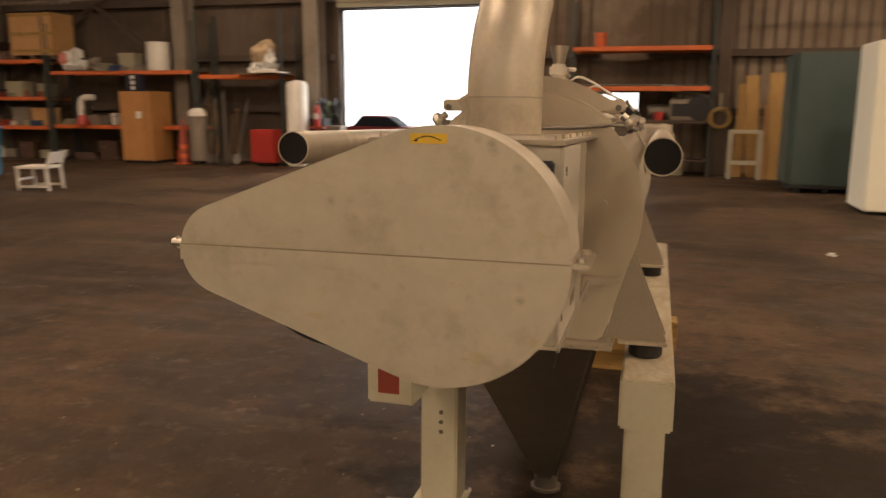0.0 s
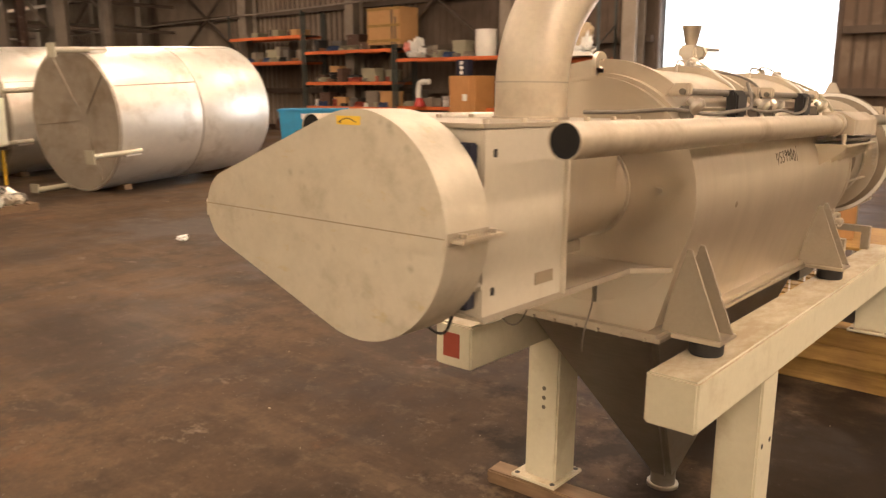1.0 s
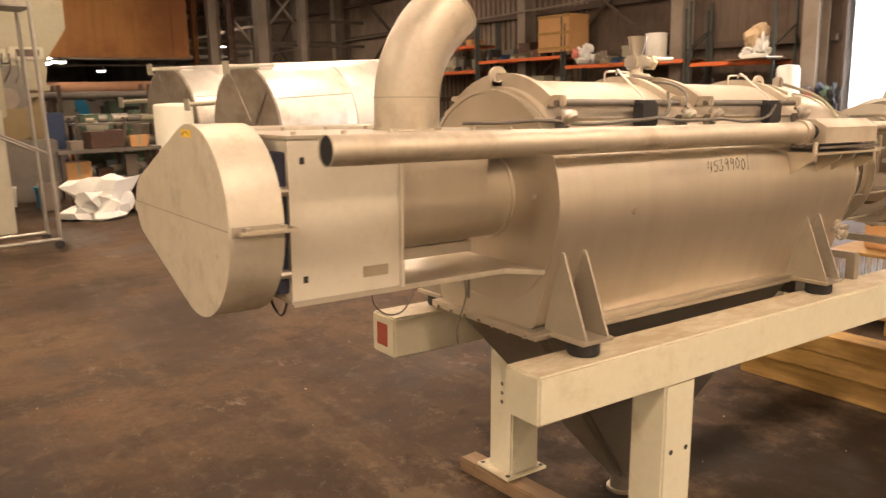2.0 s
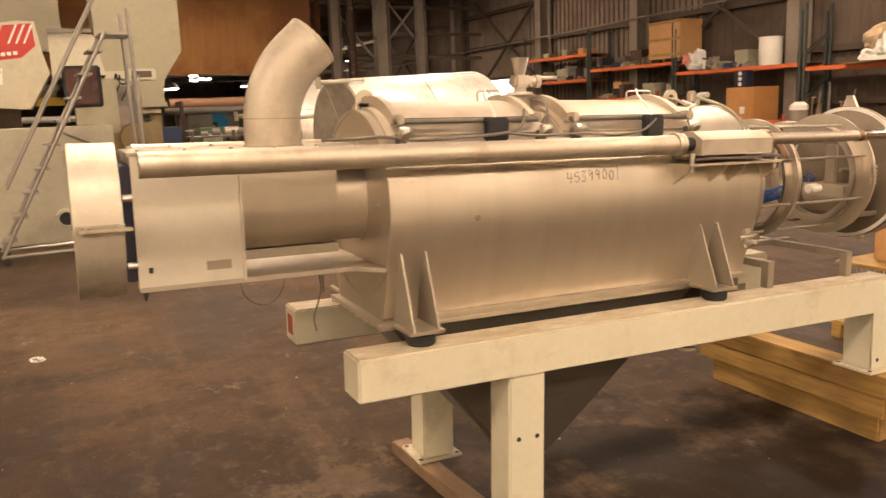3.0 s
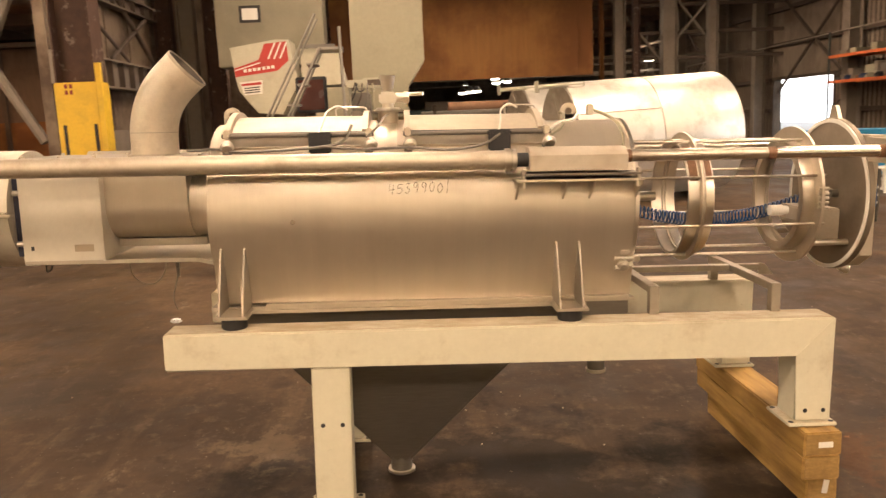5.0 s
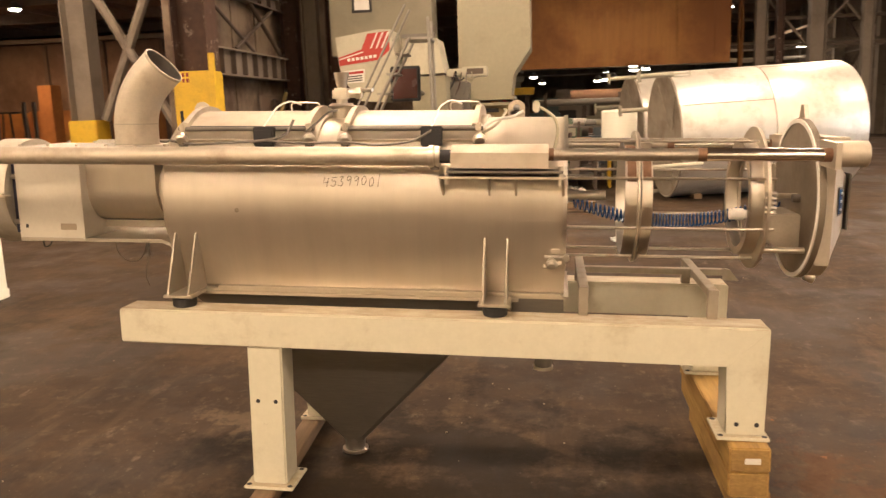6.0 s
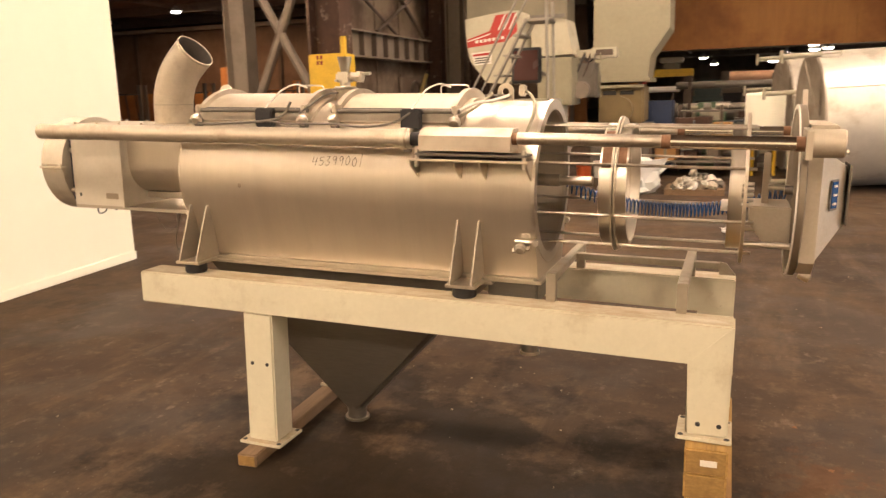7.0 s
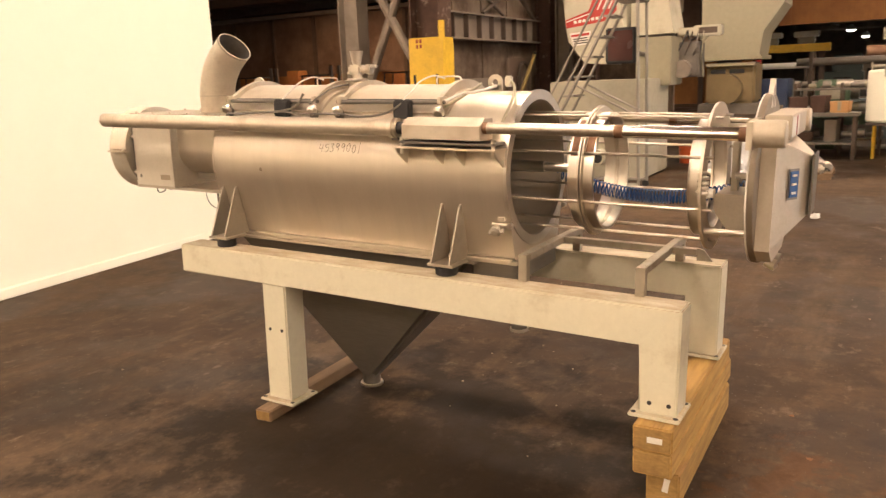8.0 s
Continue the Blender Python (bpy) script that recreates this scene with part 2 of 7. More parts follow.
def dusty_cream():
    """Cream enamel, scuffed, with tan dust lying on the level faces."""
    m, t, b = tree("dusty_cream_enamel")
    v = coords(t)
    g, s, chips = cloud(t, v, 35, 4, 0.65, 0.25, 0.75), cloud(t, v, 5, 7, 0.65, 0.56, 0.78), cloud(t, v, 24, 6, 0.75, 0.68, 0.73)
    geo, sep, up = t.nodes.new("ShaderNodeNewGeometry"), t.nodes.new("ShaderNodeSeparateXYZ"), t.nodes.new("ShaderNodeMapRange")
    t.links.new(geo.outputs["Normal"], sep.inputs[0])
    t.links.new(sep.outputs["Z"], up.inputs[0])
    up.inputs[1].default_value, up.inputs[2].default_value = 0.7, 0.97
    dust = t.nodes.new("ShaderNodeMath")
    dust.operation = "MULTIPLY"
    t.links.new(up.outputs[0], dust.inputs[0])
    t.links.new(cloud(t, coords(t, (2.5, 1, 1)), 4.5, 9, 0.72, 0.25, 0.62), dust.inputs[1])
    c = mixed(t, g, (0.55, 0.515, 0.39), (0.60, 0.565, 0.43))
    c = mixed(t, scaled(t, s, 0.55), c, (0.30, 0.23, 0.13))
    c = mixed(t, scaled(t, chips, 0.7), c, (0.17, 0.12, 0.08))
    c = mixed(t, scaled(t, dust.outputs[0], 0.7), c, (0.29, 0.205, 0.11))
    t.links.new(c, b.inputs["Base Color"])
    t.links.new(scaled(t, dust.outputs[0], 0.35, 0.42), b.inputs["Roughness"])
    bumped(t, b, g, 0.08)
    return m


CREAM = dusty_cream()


def guard_sheet():
    """Dull stainless sheet with dark round spots and yellowish smears."""
    m, t, b = tree("spotted_guard_stainless")
    v = coords(t)
    g, s, smear = cloud(t, v, 16, 5, 0.65, 0.25, 0.75), cloud(t, v, 6, 7, 0.68, 0.52, 0.74), cloud(t, coords(t, (1, 1, 2.2)), 9, 6, 0.7, 0.6, 0.7)
    vor, spot, where = t.nodes.new("ShaderNodeTexVoronoi"), t.nodes.new("ShaderNodeMapRange"), t.nodes.new("ShaderNodeMath")
    vor.inputs["Scale"].default_value = 15
    vor.inputs["Randomness"].default_value = 1.0
    vor.voronoi_dimensions = "2D"
    flat = t.nodes.new("ShaderNodeMapping")
    flat.inputs["Rotation"].default_value = (radians(90), 0, 0)
    t.links.new(v, flat.inputs["Vector"])
    t.links.new(flat.outputs[0], vor.inputs["Vector"])
    spot.inputs[1].default_value, spot.inputs[2].default_value = 0.19, 0.03
    t.links.new(vor.outputs["Distance"], spot.inputs[0])
    where.operation = "MULTIPLY"
    t.links.new(spot.outputs[0], where.inputs[0])
    t.links.new(cloud(t, v, 7.5, 4, 0.6, 0.52, 0.66), where.inputs[1])
    c = mixed(t, g, (0.46, 0.415, 0.33), (0.56, 0.51, 0.415))
    c = mixed(t, scaled(t, s, 0.5), c, (0.27, 0.225, 0.155))
    c = mixed(t, scaled(t, smear, 0.5), c, (0.46, 0.36, 0.16))
    c = mixed(t, scaled(t, where.outputs[0], 0.6), c, (0.19, 0.155, 0.11))
    t.links.new(c, b.inputs["Base Color"])
    b.inputs["Metallic"].default_value = 0.45
    t.links.new(scaled(t, s, 0.15, 0.5), b.inputs["Roughness"])
    bumped(t, b, cloud(t, v, 90, 4), 0.06)
    return m


GUARDSTEEL = guard_sheet()
HATCHSTEEL = surface("dusty_hatch_stainless", (0.54, 0.475, 0.375), (0.29, 0.215, 0.14), 0.48, 0.5, (1, 1, 1), 40, 0.06, 5, 0.6, 0.48, 0.72, bump=0.05)
TUBESTEEL = surface("stained_tube_stainless", (0.53, 0.47, 0.37), (0.28, 0.205, 0.13), 0.42, 0.62, (1, 1, 1), 25, 0.06, 6, 0.55, 0.5, 0.72, bump=0.05)
TANKEND = surface("stained_tank_end", (0.42, 0.365, 0.29), (0.19, 0.14, 0.09), 0.5, 0.45, (1, 1, 1), 6, 0.1, 1.6, 0.7, 0.45, 0.7, bump=0.1)
PLATESTEEL = surface("pale_plate_stainless", (0.54, 0.495, 0.405), (0.36, 0.30, 0.21), 0.55, 0.25, (1, 1, 1), 50, 0.04, 4, 0.4, 0.52, 0.75, bump=0.05)
RODSTEEL = surface("rust_bloomed_rod_steel", (0.50, 0.45, 0.37), (0.24, 0.14, 0.07), 0.30, 0.9, (1, 1, 1), 30, 0.05, 9, 0.55, 0.52, 0.7, bump=0.03)

# ---------------------------------------------------------------- mesh helpers
def part(name, bm, material, parent=None, label="", smooth=True):
    """Links a bmesh as one mesh object under a thing or a part."""
    bmesh.ops.recalc_face_normals(bm, faces=bm.faces)
    me = bpy.data.meshes.new(name)
    bm.to_mesh(me)
    bm.free()
    me.materials.append(material)
    if smooth:
        me.polygons.foreach_set("use_smooth", [True] * len(me.polygons))
        me.set_sharp_from_angle(angle=radians(32))
    ob = new(name, me)
    if parent:
        ob.parent = parent
        ob.matrix_parent_inverse = SHIFT.get(parent.name, Matrix())
    if label:
        ob["label"] = label
    return ob


SHIFT = {}


def thing(name, label, category, m=None, group="", kind=""):
    ob = new(name)
    ob.matrix_world = m or Matrix()
    return tagged(ob, label, category, group, kind)


def setting(name, bm, material, label="", category="", smooth=False):
    return tagged(part(name, bm, material, smooth=smooth), label, category, kind="structure")


def box(lo, hi, bevel=0.0, bm=None, seg=2):
    bm = bm or bmesh.new()
    vs = [bm.verts.new((x, y, z)) for x in (lo[0], hi[0]) for y in (lo[1], hi[1]) for z in (lo[2], hi[2])]
    fs = [bm.faces.new([vs[i] for i in f]) for f in ((0, 1, 3, 2), (4, 6, 7, 5), (0, 4, 5, 1), (2, 3, 7, 6), (0, 2, 6, 4), (1, 5, 7, 3))]
    if bevel:
        es = list({e for f in fs for e in f.edges})
        bmesh.ops.bevel(bm, geom=es, offset=bevel, segments=seg, affect="EDGES")
    return bm


def frame_of(d):
    d = Vector(d).normalized()
    a = d.cross(Vector((0, 0, 1)) if abs(d.z) < 0.9 else Vector((0, 1, 0))).normalized()
    return d, a, d.cross(a)


def rod(p, q, r, r2=None, n=20, caps=True, bm=None):
    """A round bar from p to q, or a cone."""
    bm = bm or bmesh.new()
    p, q = Vector(p), Vector(q)
    _, a, b = frame_of(q - p)
    rings = []
    for c, rr in ((p, r), (q, r if r2 is None else r2)):
        rings.append([bm.verts.new(c + rr * (math.cos(2 * math.pi * i / n) * a + math.sin(2 * math.pi * i / n) * b)) for i in range(n)])
    for i in range(n):
        bm.faces.new((rings[0][i], rings[0][(i + 1) % n], rings[1][(i + 1) % n], rings[1][i]))
    if caps:
        bm.faces.new(rings[0][::-1])
        bm.faces.new(rings[1])
    return bm


def lathe(p, axis, profile, n=48, bm=None, closed=False):
    """Turns rows of (along, radius) round an axis through p. closed: the profile is a loop (a ring with thickness)."""
    bm = bm or bmesh.new()
    p = Vector(p)
    d, a, b = frame_of(axis)
    rows = []
    for s, r in profile:
        if r < 1e-6:
            rows.append([bm.verts.new(p + s * d)] * n)
        else:
            rows.append([bm.verts.new(p + s * d + r * (math.cos(2 * math.pi * i / n) * a + math.sin(2 * math.pi * i / n) * b)) for i in range(n)])
    pairs = list(zip(rows, rows[1:])) + ([(rows[-1], rows[0])] if closed else [])
    for u, w in pairs:
        for i in range(n):
            vs = [u[i], u[(i + 1) % n], w[(i + 1) % n], w[i]]
            vs = [v for k, v in enumerate(vs) if v not in vs[:k]]
            if len(vs) > 2:
                bm.faces.new(vs)
    return bm


def ring(p, axis, r_in, r_out, depth, n=64, bm=None):
    """A ring of rectangular section, from p on along the axis."""
    return lathe(p, axis, [(0, r_in), (0, r_out), (depth, r_out), (depth, r_in)], n, bm, True)


def prism(points, direction, bm=None):
    """A flat outline pushed along a direction."""
    bm = bm or bmesh.new()
    a = [bm.verts.new(p) for p in points]
    b = [bm.verts.new(Vector(p) + Vector(direction)) for p in points]
    n = len(a)
    bm.faces.new(a[::-1])
    bm.faces.new(b)
    for i in range(n):
        bm.faces.new((a[i], a[(i + 1) % n], b[(i + 1) % n], b[i]))
    return bm


def smooth_line(points, steps=8):
    pts = [Vector(p) for p in points]
    pts = [2 * pts[0] - pts[1]] + pts + [2 * pts[-1] - pts[-2]]
    out = []
    for p0, p1, p2, p3 in zip(pts, pts[1:], pts[2:], pts[3:]):
        for k in range(steps):
            u = k / steps
            out.append(0.5 * (2 * p1 + (p2 - p0) * u + (2 * p0 - 5 * p1 + 4 * p2 - p3) * u * u + (3 * p1 - p0 - 3 * p2 + p3) * u ** 3))
    return out + [pts[-2]]


def sweep(points, radius, n=8, caps=True, bm=None):
    """A tube along a line of points; radius is one number or one a point."""
    bm = bm or bmesh.new()
    pts = [Vector(p) for p in points]
    rr = [radius] * len(pts) if isinstance(radius, (int, float)) else radius
    d0 = (pts[1] - pts[0]).normalized()
    _, a, _ = frame_of(d0)
    rows = []
    for i, p in enumerate(pts):
        d = (pts[min(i + 1, len(pts) - 1)] - pts[max(i - 1, 0)]).normalized()
        a = (a - a.dot(d) * d).normalized()
        b = d.cross(a)
        rows.append([bm.verts.new(p + rr[i] * (math.cos(2 * math.pi * k / n) * a + math.sin(2 * math.pi * k / n) * b)) for k in range(n)])
    for u, w in zip(rows, rows[1:]):
        for k in range(n):
            bm.faces.new((u[k], u[(k + 1) % n], w[(k + 1) % n], w[k]))
    if caps:
        bm.faces.new(rows[0][::-1])
        bm.faces.new(rows[-1])
    return bm


def arc_plate(r_in, r_out, a0, a1, y0, y1, centre, n=24, bm=None):
    """A curved plate round an axis along y; angles in degrees from +x towards +z."""
    bm = bm or bmesh.new()
    rows = []
    for i in range(n + 1):
        a = radians(a0 + (a1 - a0) * i / n)
        c, s = math.cos(a), math.sin(a)
        rows.append([bm.verts.new((centre[0] + r * c, y, centre[1] + r * s)) for r, y in ((r_in, y0), (r_out, y0), (r_out, y1), (r_in, y1))])
    for u, w in zip(rows, rows[1:]):
        for k in range(4):
            bm.faces.new((u[k], u[(k + 1) % 4], w[(k + 1) % 4], w[k]))
    bm.faces.new(rows[0][::-1])
    bm.faces.new(rows[-1])
    return bm


# ---------------------------------------------------------------- the hall
WN, ROOF = 21.3, 8.2
floor = setting("floor", box((-95, -46, -0.3), (15.3, WN, 0.0)), FLOOR, "worn oily brown concrete floor with stains and painted mixer shade", "floor")
setting("ground", box((-95, WN, -0.3), (60, 90, -0.02)), plain("yard_concrete", (0.38, 0.36, 0.33), 0.85), "pale concrete yard outside the doors", "ground")
DOORS = [(-33.7, -28.4, 3.0), (-8.38, -3.87, 4.32), (-1.0, -0.09, 2.02)]
bm = bmesh.new()
xs = -95.0
for d0, d1, top in DOORS:
    box((xs, WN, 0), (d0, WN + 0.3, ROOF), bm=bm)
    box((d0, WN, top), (d1, WN + 0.3, ROOF), bm=bm)
    xs = d1
box((xs, WN, 0), (15.3, WN + 0.3, ROOF), bm=bm)
wall_north = setting("wall_north", bm, SIDING, "dusty brown corrugated siding wall", "wall")
# two pale walls out of view, added as bright reflections for drum and guard
setting("wall_east", box((15, -46, 0), (15.3, WN + 0.3, ROOF)), PANELCREAM, "unseen pale wall added to reflect light onto the mixer", "wall")
setting("wall_near", box((-3.0, -16.2, 0), (15, -16, ROOF)), PANELCREAM, "unseen pale wall added to reflect light onto the mixer", "wall")
setting("wall_south", box((-95, -46.3, 0), (15.3, -46, ROOF)), SIDING, "dusty brown siding wall", "wall")
setting("wall_west", box((-95.3, -46.3, 0), (-95, WN + 0.3, ROOF)), SIDING, "dusty brown siding wall", "wall")
bm = box((-95.3, -46.3, ROOF), (15.3, WN + 0.3, ROOF + 0.3))
for i in range(16):
    x = 11 - 6.3 * i
    box((x - 0.12, -46, ROOF - 0.55), (x + 0.12, WN, ROOF), bm=bm)
for i in range(14):
    y = -44 + 5 * i
    box((-95, y - 0.07, ROOF - 0.25), (14.9, y + 0.07, ROOF - 0.02), bm=bm)
setting("ceiling", bm, ROOFDARK, "dark steel roof deck with purlins", "ceiling")
# yard light beyond the doors
setting("backdrop", box((-90, 44, -0.02), (30, 44.2, 22)), glowing("hazy_daylight", (1.0, 0.98, 0.95), 4.0), "bright hazy daylight outside", "backdrop")

# darker sheet over the wall left of the large door
setting("siding_sheet", box((-17.4, WN - 0.012, 0.05), (-8.52, WN - 0.002, ROOF - 0.05)), DARKSIDING, "darker brown siding sheets", "siding")
# siding ribs, girts, columns and braces along the north wall
bm = bmesh.new()
x = -62.0
while x < 13.8:
    if not any(d0 - 0.15 < x < d1 + 0.1 for d0, d1, _ in DOORS):
        box((x, WN - 0.03, 0.02), (x + 0.07, WN, ROOF - 0.05), bm=bm)
    x += 0.3
setting("siding_ribs", bm, DARKSIDING, "upright ribs of the siding", "siding")["kind"] = "structure"
for z in (1.55, 3.0, 4.6, 6.2):
    for x0, x1 in ((-62, -33.9), (-28.2, -8.55), (-3.7, -1.1), (0.15, 13.9)) if z < 4.4 else ((-62, 13.9),):
        setting("girt", box((x0, WN - 0.2, z - 0.09), (x1, WN - 0.032, z + 0.09), 0.01), GIRT, "brown steel girt", "girt")


def wide_flange(name, x, y, depth, width, z0, z1, material, label, along_y=True):
    bm = box((x - width / 2, y - depth / 2, z0), (x + width / 2, y - depth / 2 + 0.03, z1))
    box((x - width / 2, y + depth / 2 - 0.03, z0), (x + width / 2, y + depth / 2, z1), bm=bm)
    box((x - 0.015, y - depth / 2 + 0.03, z0), (x + 0.015, y + depth / 2 - 0.03, z1), bm=bm)
    return setting(name, bm, material, label, "column")


for x in (8.2, -8.95, -13.1, -20.0, -26.3, -34.4, -38.9, -45.2, -51.5):
    wide_flange("column", x, WN - 0.5, 0.55, 0.42, 0, ROOF - 0.3, GREYCOLUMN, "dusty brown steel column")
wide_flange("column", 1.95, WN - 0.5, 0.5, 0.3, 0, ROOF - 0.3, GIRT, "dark brown steel column")
for x in (-13.1, -26.3, -38.9):
    for a, b in (((x, WN - 0.35, 2.4), (x - 6.3, WN - 0.35, 6.8)), ((x, WN - 0.35, 6.8), (x - 6.3, WN - 0.35, 2.4))):
        setting("brace", rod(a, b, 0.07, n=8), GIRT, "diagonal steel brace", "brace")
setting("conduit", sweep([(13.5, WN - 0.85, 4.35), (2.2, WN - 0.85, 4.3)], 0.03, 8), GREYCOLUMN, "steel conduit along the wall", "conduit")
setting("conduit", sweep([(-12.0, WN - 0.85, 4.75), (-44, WN - 0.85, 4.3)], 0.03, 8), GREYCOLUMN, "steel conduit along the wall", "conduit")
# door jambs and header
for d0, d1, top in DOORS:
    bm = box((d0 - 0.12, WN - 0.06, 0), (d0, WN + 0.34, top + 0.12))
    box((d1, WN - 0.06, 0), (d1 + 0.12, WN + 0.34, top + 0.12), bm=bm)
    box((d0, WN - 0.06, top), (d1, WN + 0.34, top + 0.12), bm=bm)
    setting("door_frame", bm, GIRT, "steel frame of an open doorway", "door frame")
bm = bmesh.new()
for i in range(9):
    box((-8.35, WN - 0.30, 4.34 + 0.13 * i), (-3.9, WN - 0.25, 4.455 + 0.13 * i), 0.012, bm=bm)
setting("rolled_door", bm, BEIGE, "rolled-up slatted steel door over the opening", "door")

# column line of the next bay, with the hanging orange sheet and the dark hall behind it
for (x, y, d, w) in ((-10.0, -2.0, 0.5, 0.66),):
    wide_flange("yellow_foot_column", x, y, w, d, 2.70, ROOF - 0.3, RUSTCOLUMN, "rusty brown steel column")
    bm = box((x - d / 2 - 0.03, y - w / 2 - 0.03, 0), (x + d / 2 + 0.03, y + w / 2 + 0.03, 2.70), 0.02)
    setting("column_guard", bm, YELLOWPAINT, "yellow painted column guard", "column guard")
    for k in range(4):
        setting("guard_mark", box((x + d / 2 + 0.0305, y - 0.18 + 0.08 * (k % 2), 2.50 + 0.1 * (k // 2)), (x + d / 2 + 0.033, y - 0.13 + 0.08 * (k % 2), 2.57 + 0.1 * (k // 2))), REDPAINT, "dull red mark on the column guard", "mark")
    for k in (-0.27, 0.24):
        setting("guard_slot", box((x + d / 2 + 0.0305, y + k, 0.6), (x + d / 2 + 0.033, y + k + 0.06, 2.0)), INK, "dark slot in the column guard", "slot")
    setting("guard_fin", box((x + 0.24, y + 0.36, 0), (x + 0.32, y + 0.45, 3.0)), YELLOWPAINT, "yellow guard edge", "column guard")
for y, z1 in ((-6.75, 1.9),):
    wide_flange("grey_column", -14, y, 0.62, 0.5, z1, ROOF - 0.3, GREYCOLUMN, "dusty grey steel column")
    setting("column_guard", box((-14.3, y - 0.36, 0), (-13.7, y + 0.36, z1), 0.02), YELLOWPAINT, "yellow painted column guard", "column guard")
for a, b in (((-14, -6.3, 1.9), (-14, -4.4, 6.0)), ((-14, -4.5, 1.7), (-14, -6.6, 5.4))):
    setting("brace", rod(a, b, 0.12, n=8), GREYCOLUMN, "crossed steel brace", "brace")
setting("partition", box((-30.2, 0.5, 3.45), (-30.0, 11.6, ROOF)), ORANGEWALL, "orange-brown sheet wall hanging over the passage", "partition")
bm = bmesh.new()
for i in range(8):
    box((-29.99, 0.8 + 1.45 * i, 3.50), (-29.97, 0.86 + 1.45 * i, ROOF - 0.1), bm=bm)
setting("partition_ribs", bm, ORANGEWALL, "upright ribs of the orange sheet wall", "partition")
# wall of the bay behind the yellow column, with plate girders along it
bay_wall = setting("bay_wall", box((-18.2, -3.3, 0), (-11.4, -3.1, ROOF)), BAYWALL, "dusty rusty sheet wall of the bay", "wall")
setting("bay_end_wall", box((-18.4, -3.3, 0), (-18.2, 0.75, ROOF)), BAYWALL, "dark rusty sheet wall of the bay", "wall")
for z0, z1, depth in ((2.80, 3.42, 0.30), (4.62, 4.95, 0.25), (6.3, 6.6, 0.25)):
    bm = box((-17.5, -3.1, z0 + 0.04), (-11.4, -3.1 + depth * 0.55, z1 - 0.04))
    for z in (z0, z1 - 0.04):
        box((-17.5, -3.1, z), (-11.4, -3.1 + depth, z + 0.04), bm=bm)
    setting("girder", bm, GREYCOLUMN if z0 < 3 else GIRT, "dusty plate girder along the bay wall", "girder")
    for k in range(9):
        x = -11.8 - 0.68 * k
        setting("girder_rib", box((x, -3.1 + depth * 0.55, z0 + 0.04), (x + 0.03, -3.1 + depth * 0.96, z1 - 0.04)), GIRT, "upright stiffener on the girder", "rib")
for a, b, r in (((-14.6, -2.95, 5.0), (-17.4, -2.95, 3.45), 0.06), ((-12.4, -2.95, 4.6), (-15.4, -2.95, 3.45), 0.04), ((-16.8, -2.95, 4.6), (-14.2, -2.95, 3.45), 0.05)):
    setting("brace", rod(a, b, r, n=8), GIRT, "diagonal steel brace", "brace")
for x in (-12.9, -14.4, -15.9):
    setting("sheet_lap", box((x, -3.1, 0.05), (x + 0.05, -3.07, ROOF - 0.1)), BAYWALL, "upright lap of the sheet wall", "sheet lap")
setting("bay_panel", box((-15.2, -3.07, 0.3), (-12.4, -3.02, 1.9), 0.006), GREYCOLUMN, "grey dusty panel on the bay wall", "panel")
setting("bay_panel", box((-17.3, -3.07, 1.2), (-15.7, -3.02, 2.4), 0.006), SIDING, "pale dusty panel on the bay wall", "panel")
setting("bay_conduit", sweep(smooth_line([(-16.9, -2.95, 0.2), (-16.9, -2.95, 1.9), (-16.6, -2.9, 2.25), (-16.2, -2.9, 2.1), (-16.1, -2.9, 0.9)]), 0.04, 8), GIRT, "bent conduit on the bay wall", "conduit")
for x, y, w, mat in ((-17.65, -2.15, 0.42, GREYCOLUMN), (-17.7, -2.75, 0.45, RUSTCOLUMN), (-17.7, -1.45, 0.5, RUSTCOLUMN)):
    wide_flange("bay_column", x, y, w, 0.35, 0, ROOF - 0.3, mat, "brown steel column")
setting("far_wall", box((-44, -45.8, 2.7), (-43.8, -3.0, 6.9)), DUSTSHEET, "dusty brown sheet wall far off", "wall")
# orange lamplight low on the wall, put into the sheet's colour
setting("far_wall", box((-44, -45.8, 0), (-43.8, -3.0, 2.7)), ORANGEWALL, "foot of the far wall, coloured for the orange lamplight on it", "wall")
for y in range(-44, -3, 4):
    setting("far_post", box((-43.8, y, 0), (-43.6, y + 0.25, 6.9)), GIRT, "brown post of the far wall", "post")
setting("far_beam", box((-43.55, -45.8, 6.95), (-43.2, -3.0, 7.2)), GREYCOLUMN, "pale steel beam over the far wall", "beam")


def high_bay(x, y, z, lit=True):
    t = thing("high_bay_lamp", "round high-bay lamp hanging from the roof, lit", "lamp", Matrix.Translation((x, y, z)), "high-bay lamps")
    part("reflector", lathe((0, 0, 0), (0, 0, 1), [(0.0, 0.33), (0.18, 0.25), (0.32, 0.12), (0.36, 0.12), (0.36, 0.0)], 24), ALUMINIUM, t)
    part("bulb", lathe((0, 0, -0.12), (0, 0, 1), [(0, 0), (0.02, 0.18), (0.08, 0.27), (0.2, 0.27), (0.22, 0)], 20), LAMPGLOW, t, "glowing lamp")
    part("hanger", rod((0, 0, 0.36), (0, 0, ROOF - z - 0.02), 0.012, n=6), GIRT, t)
    return t


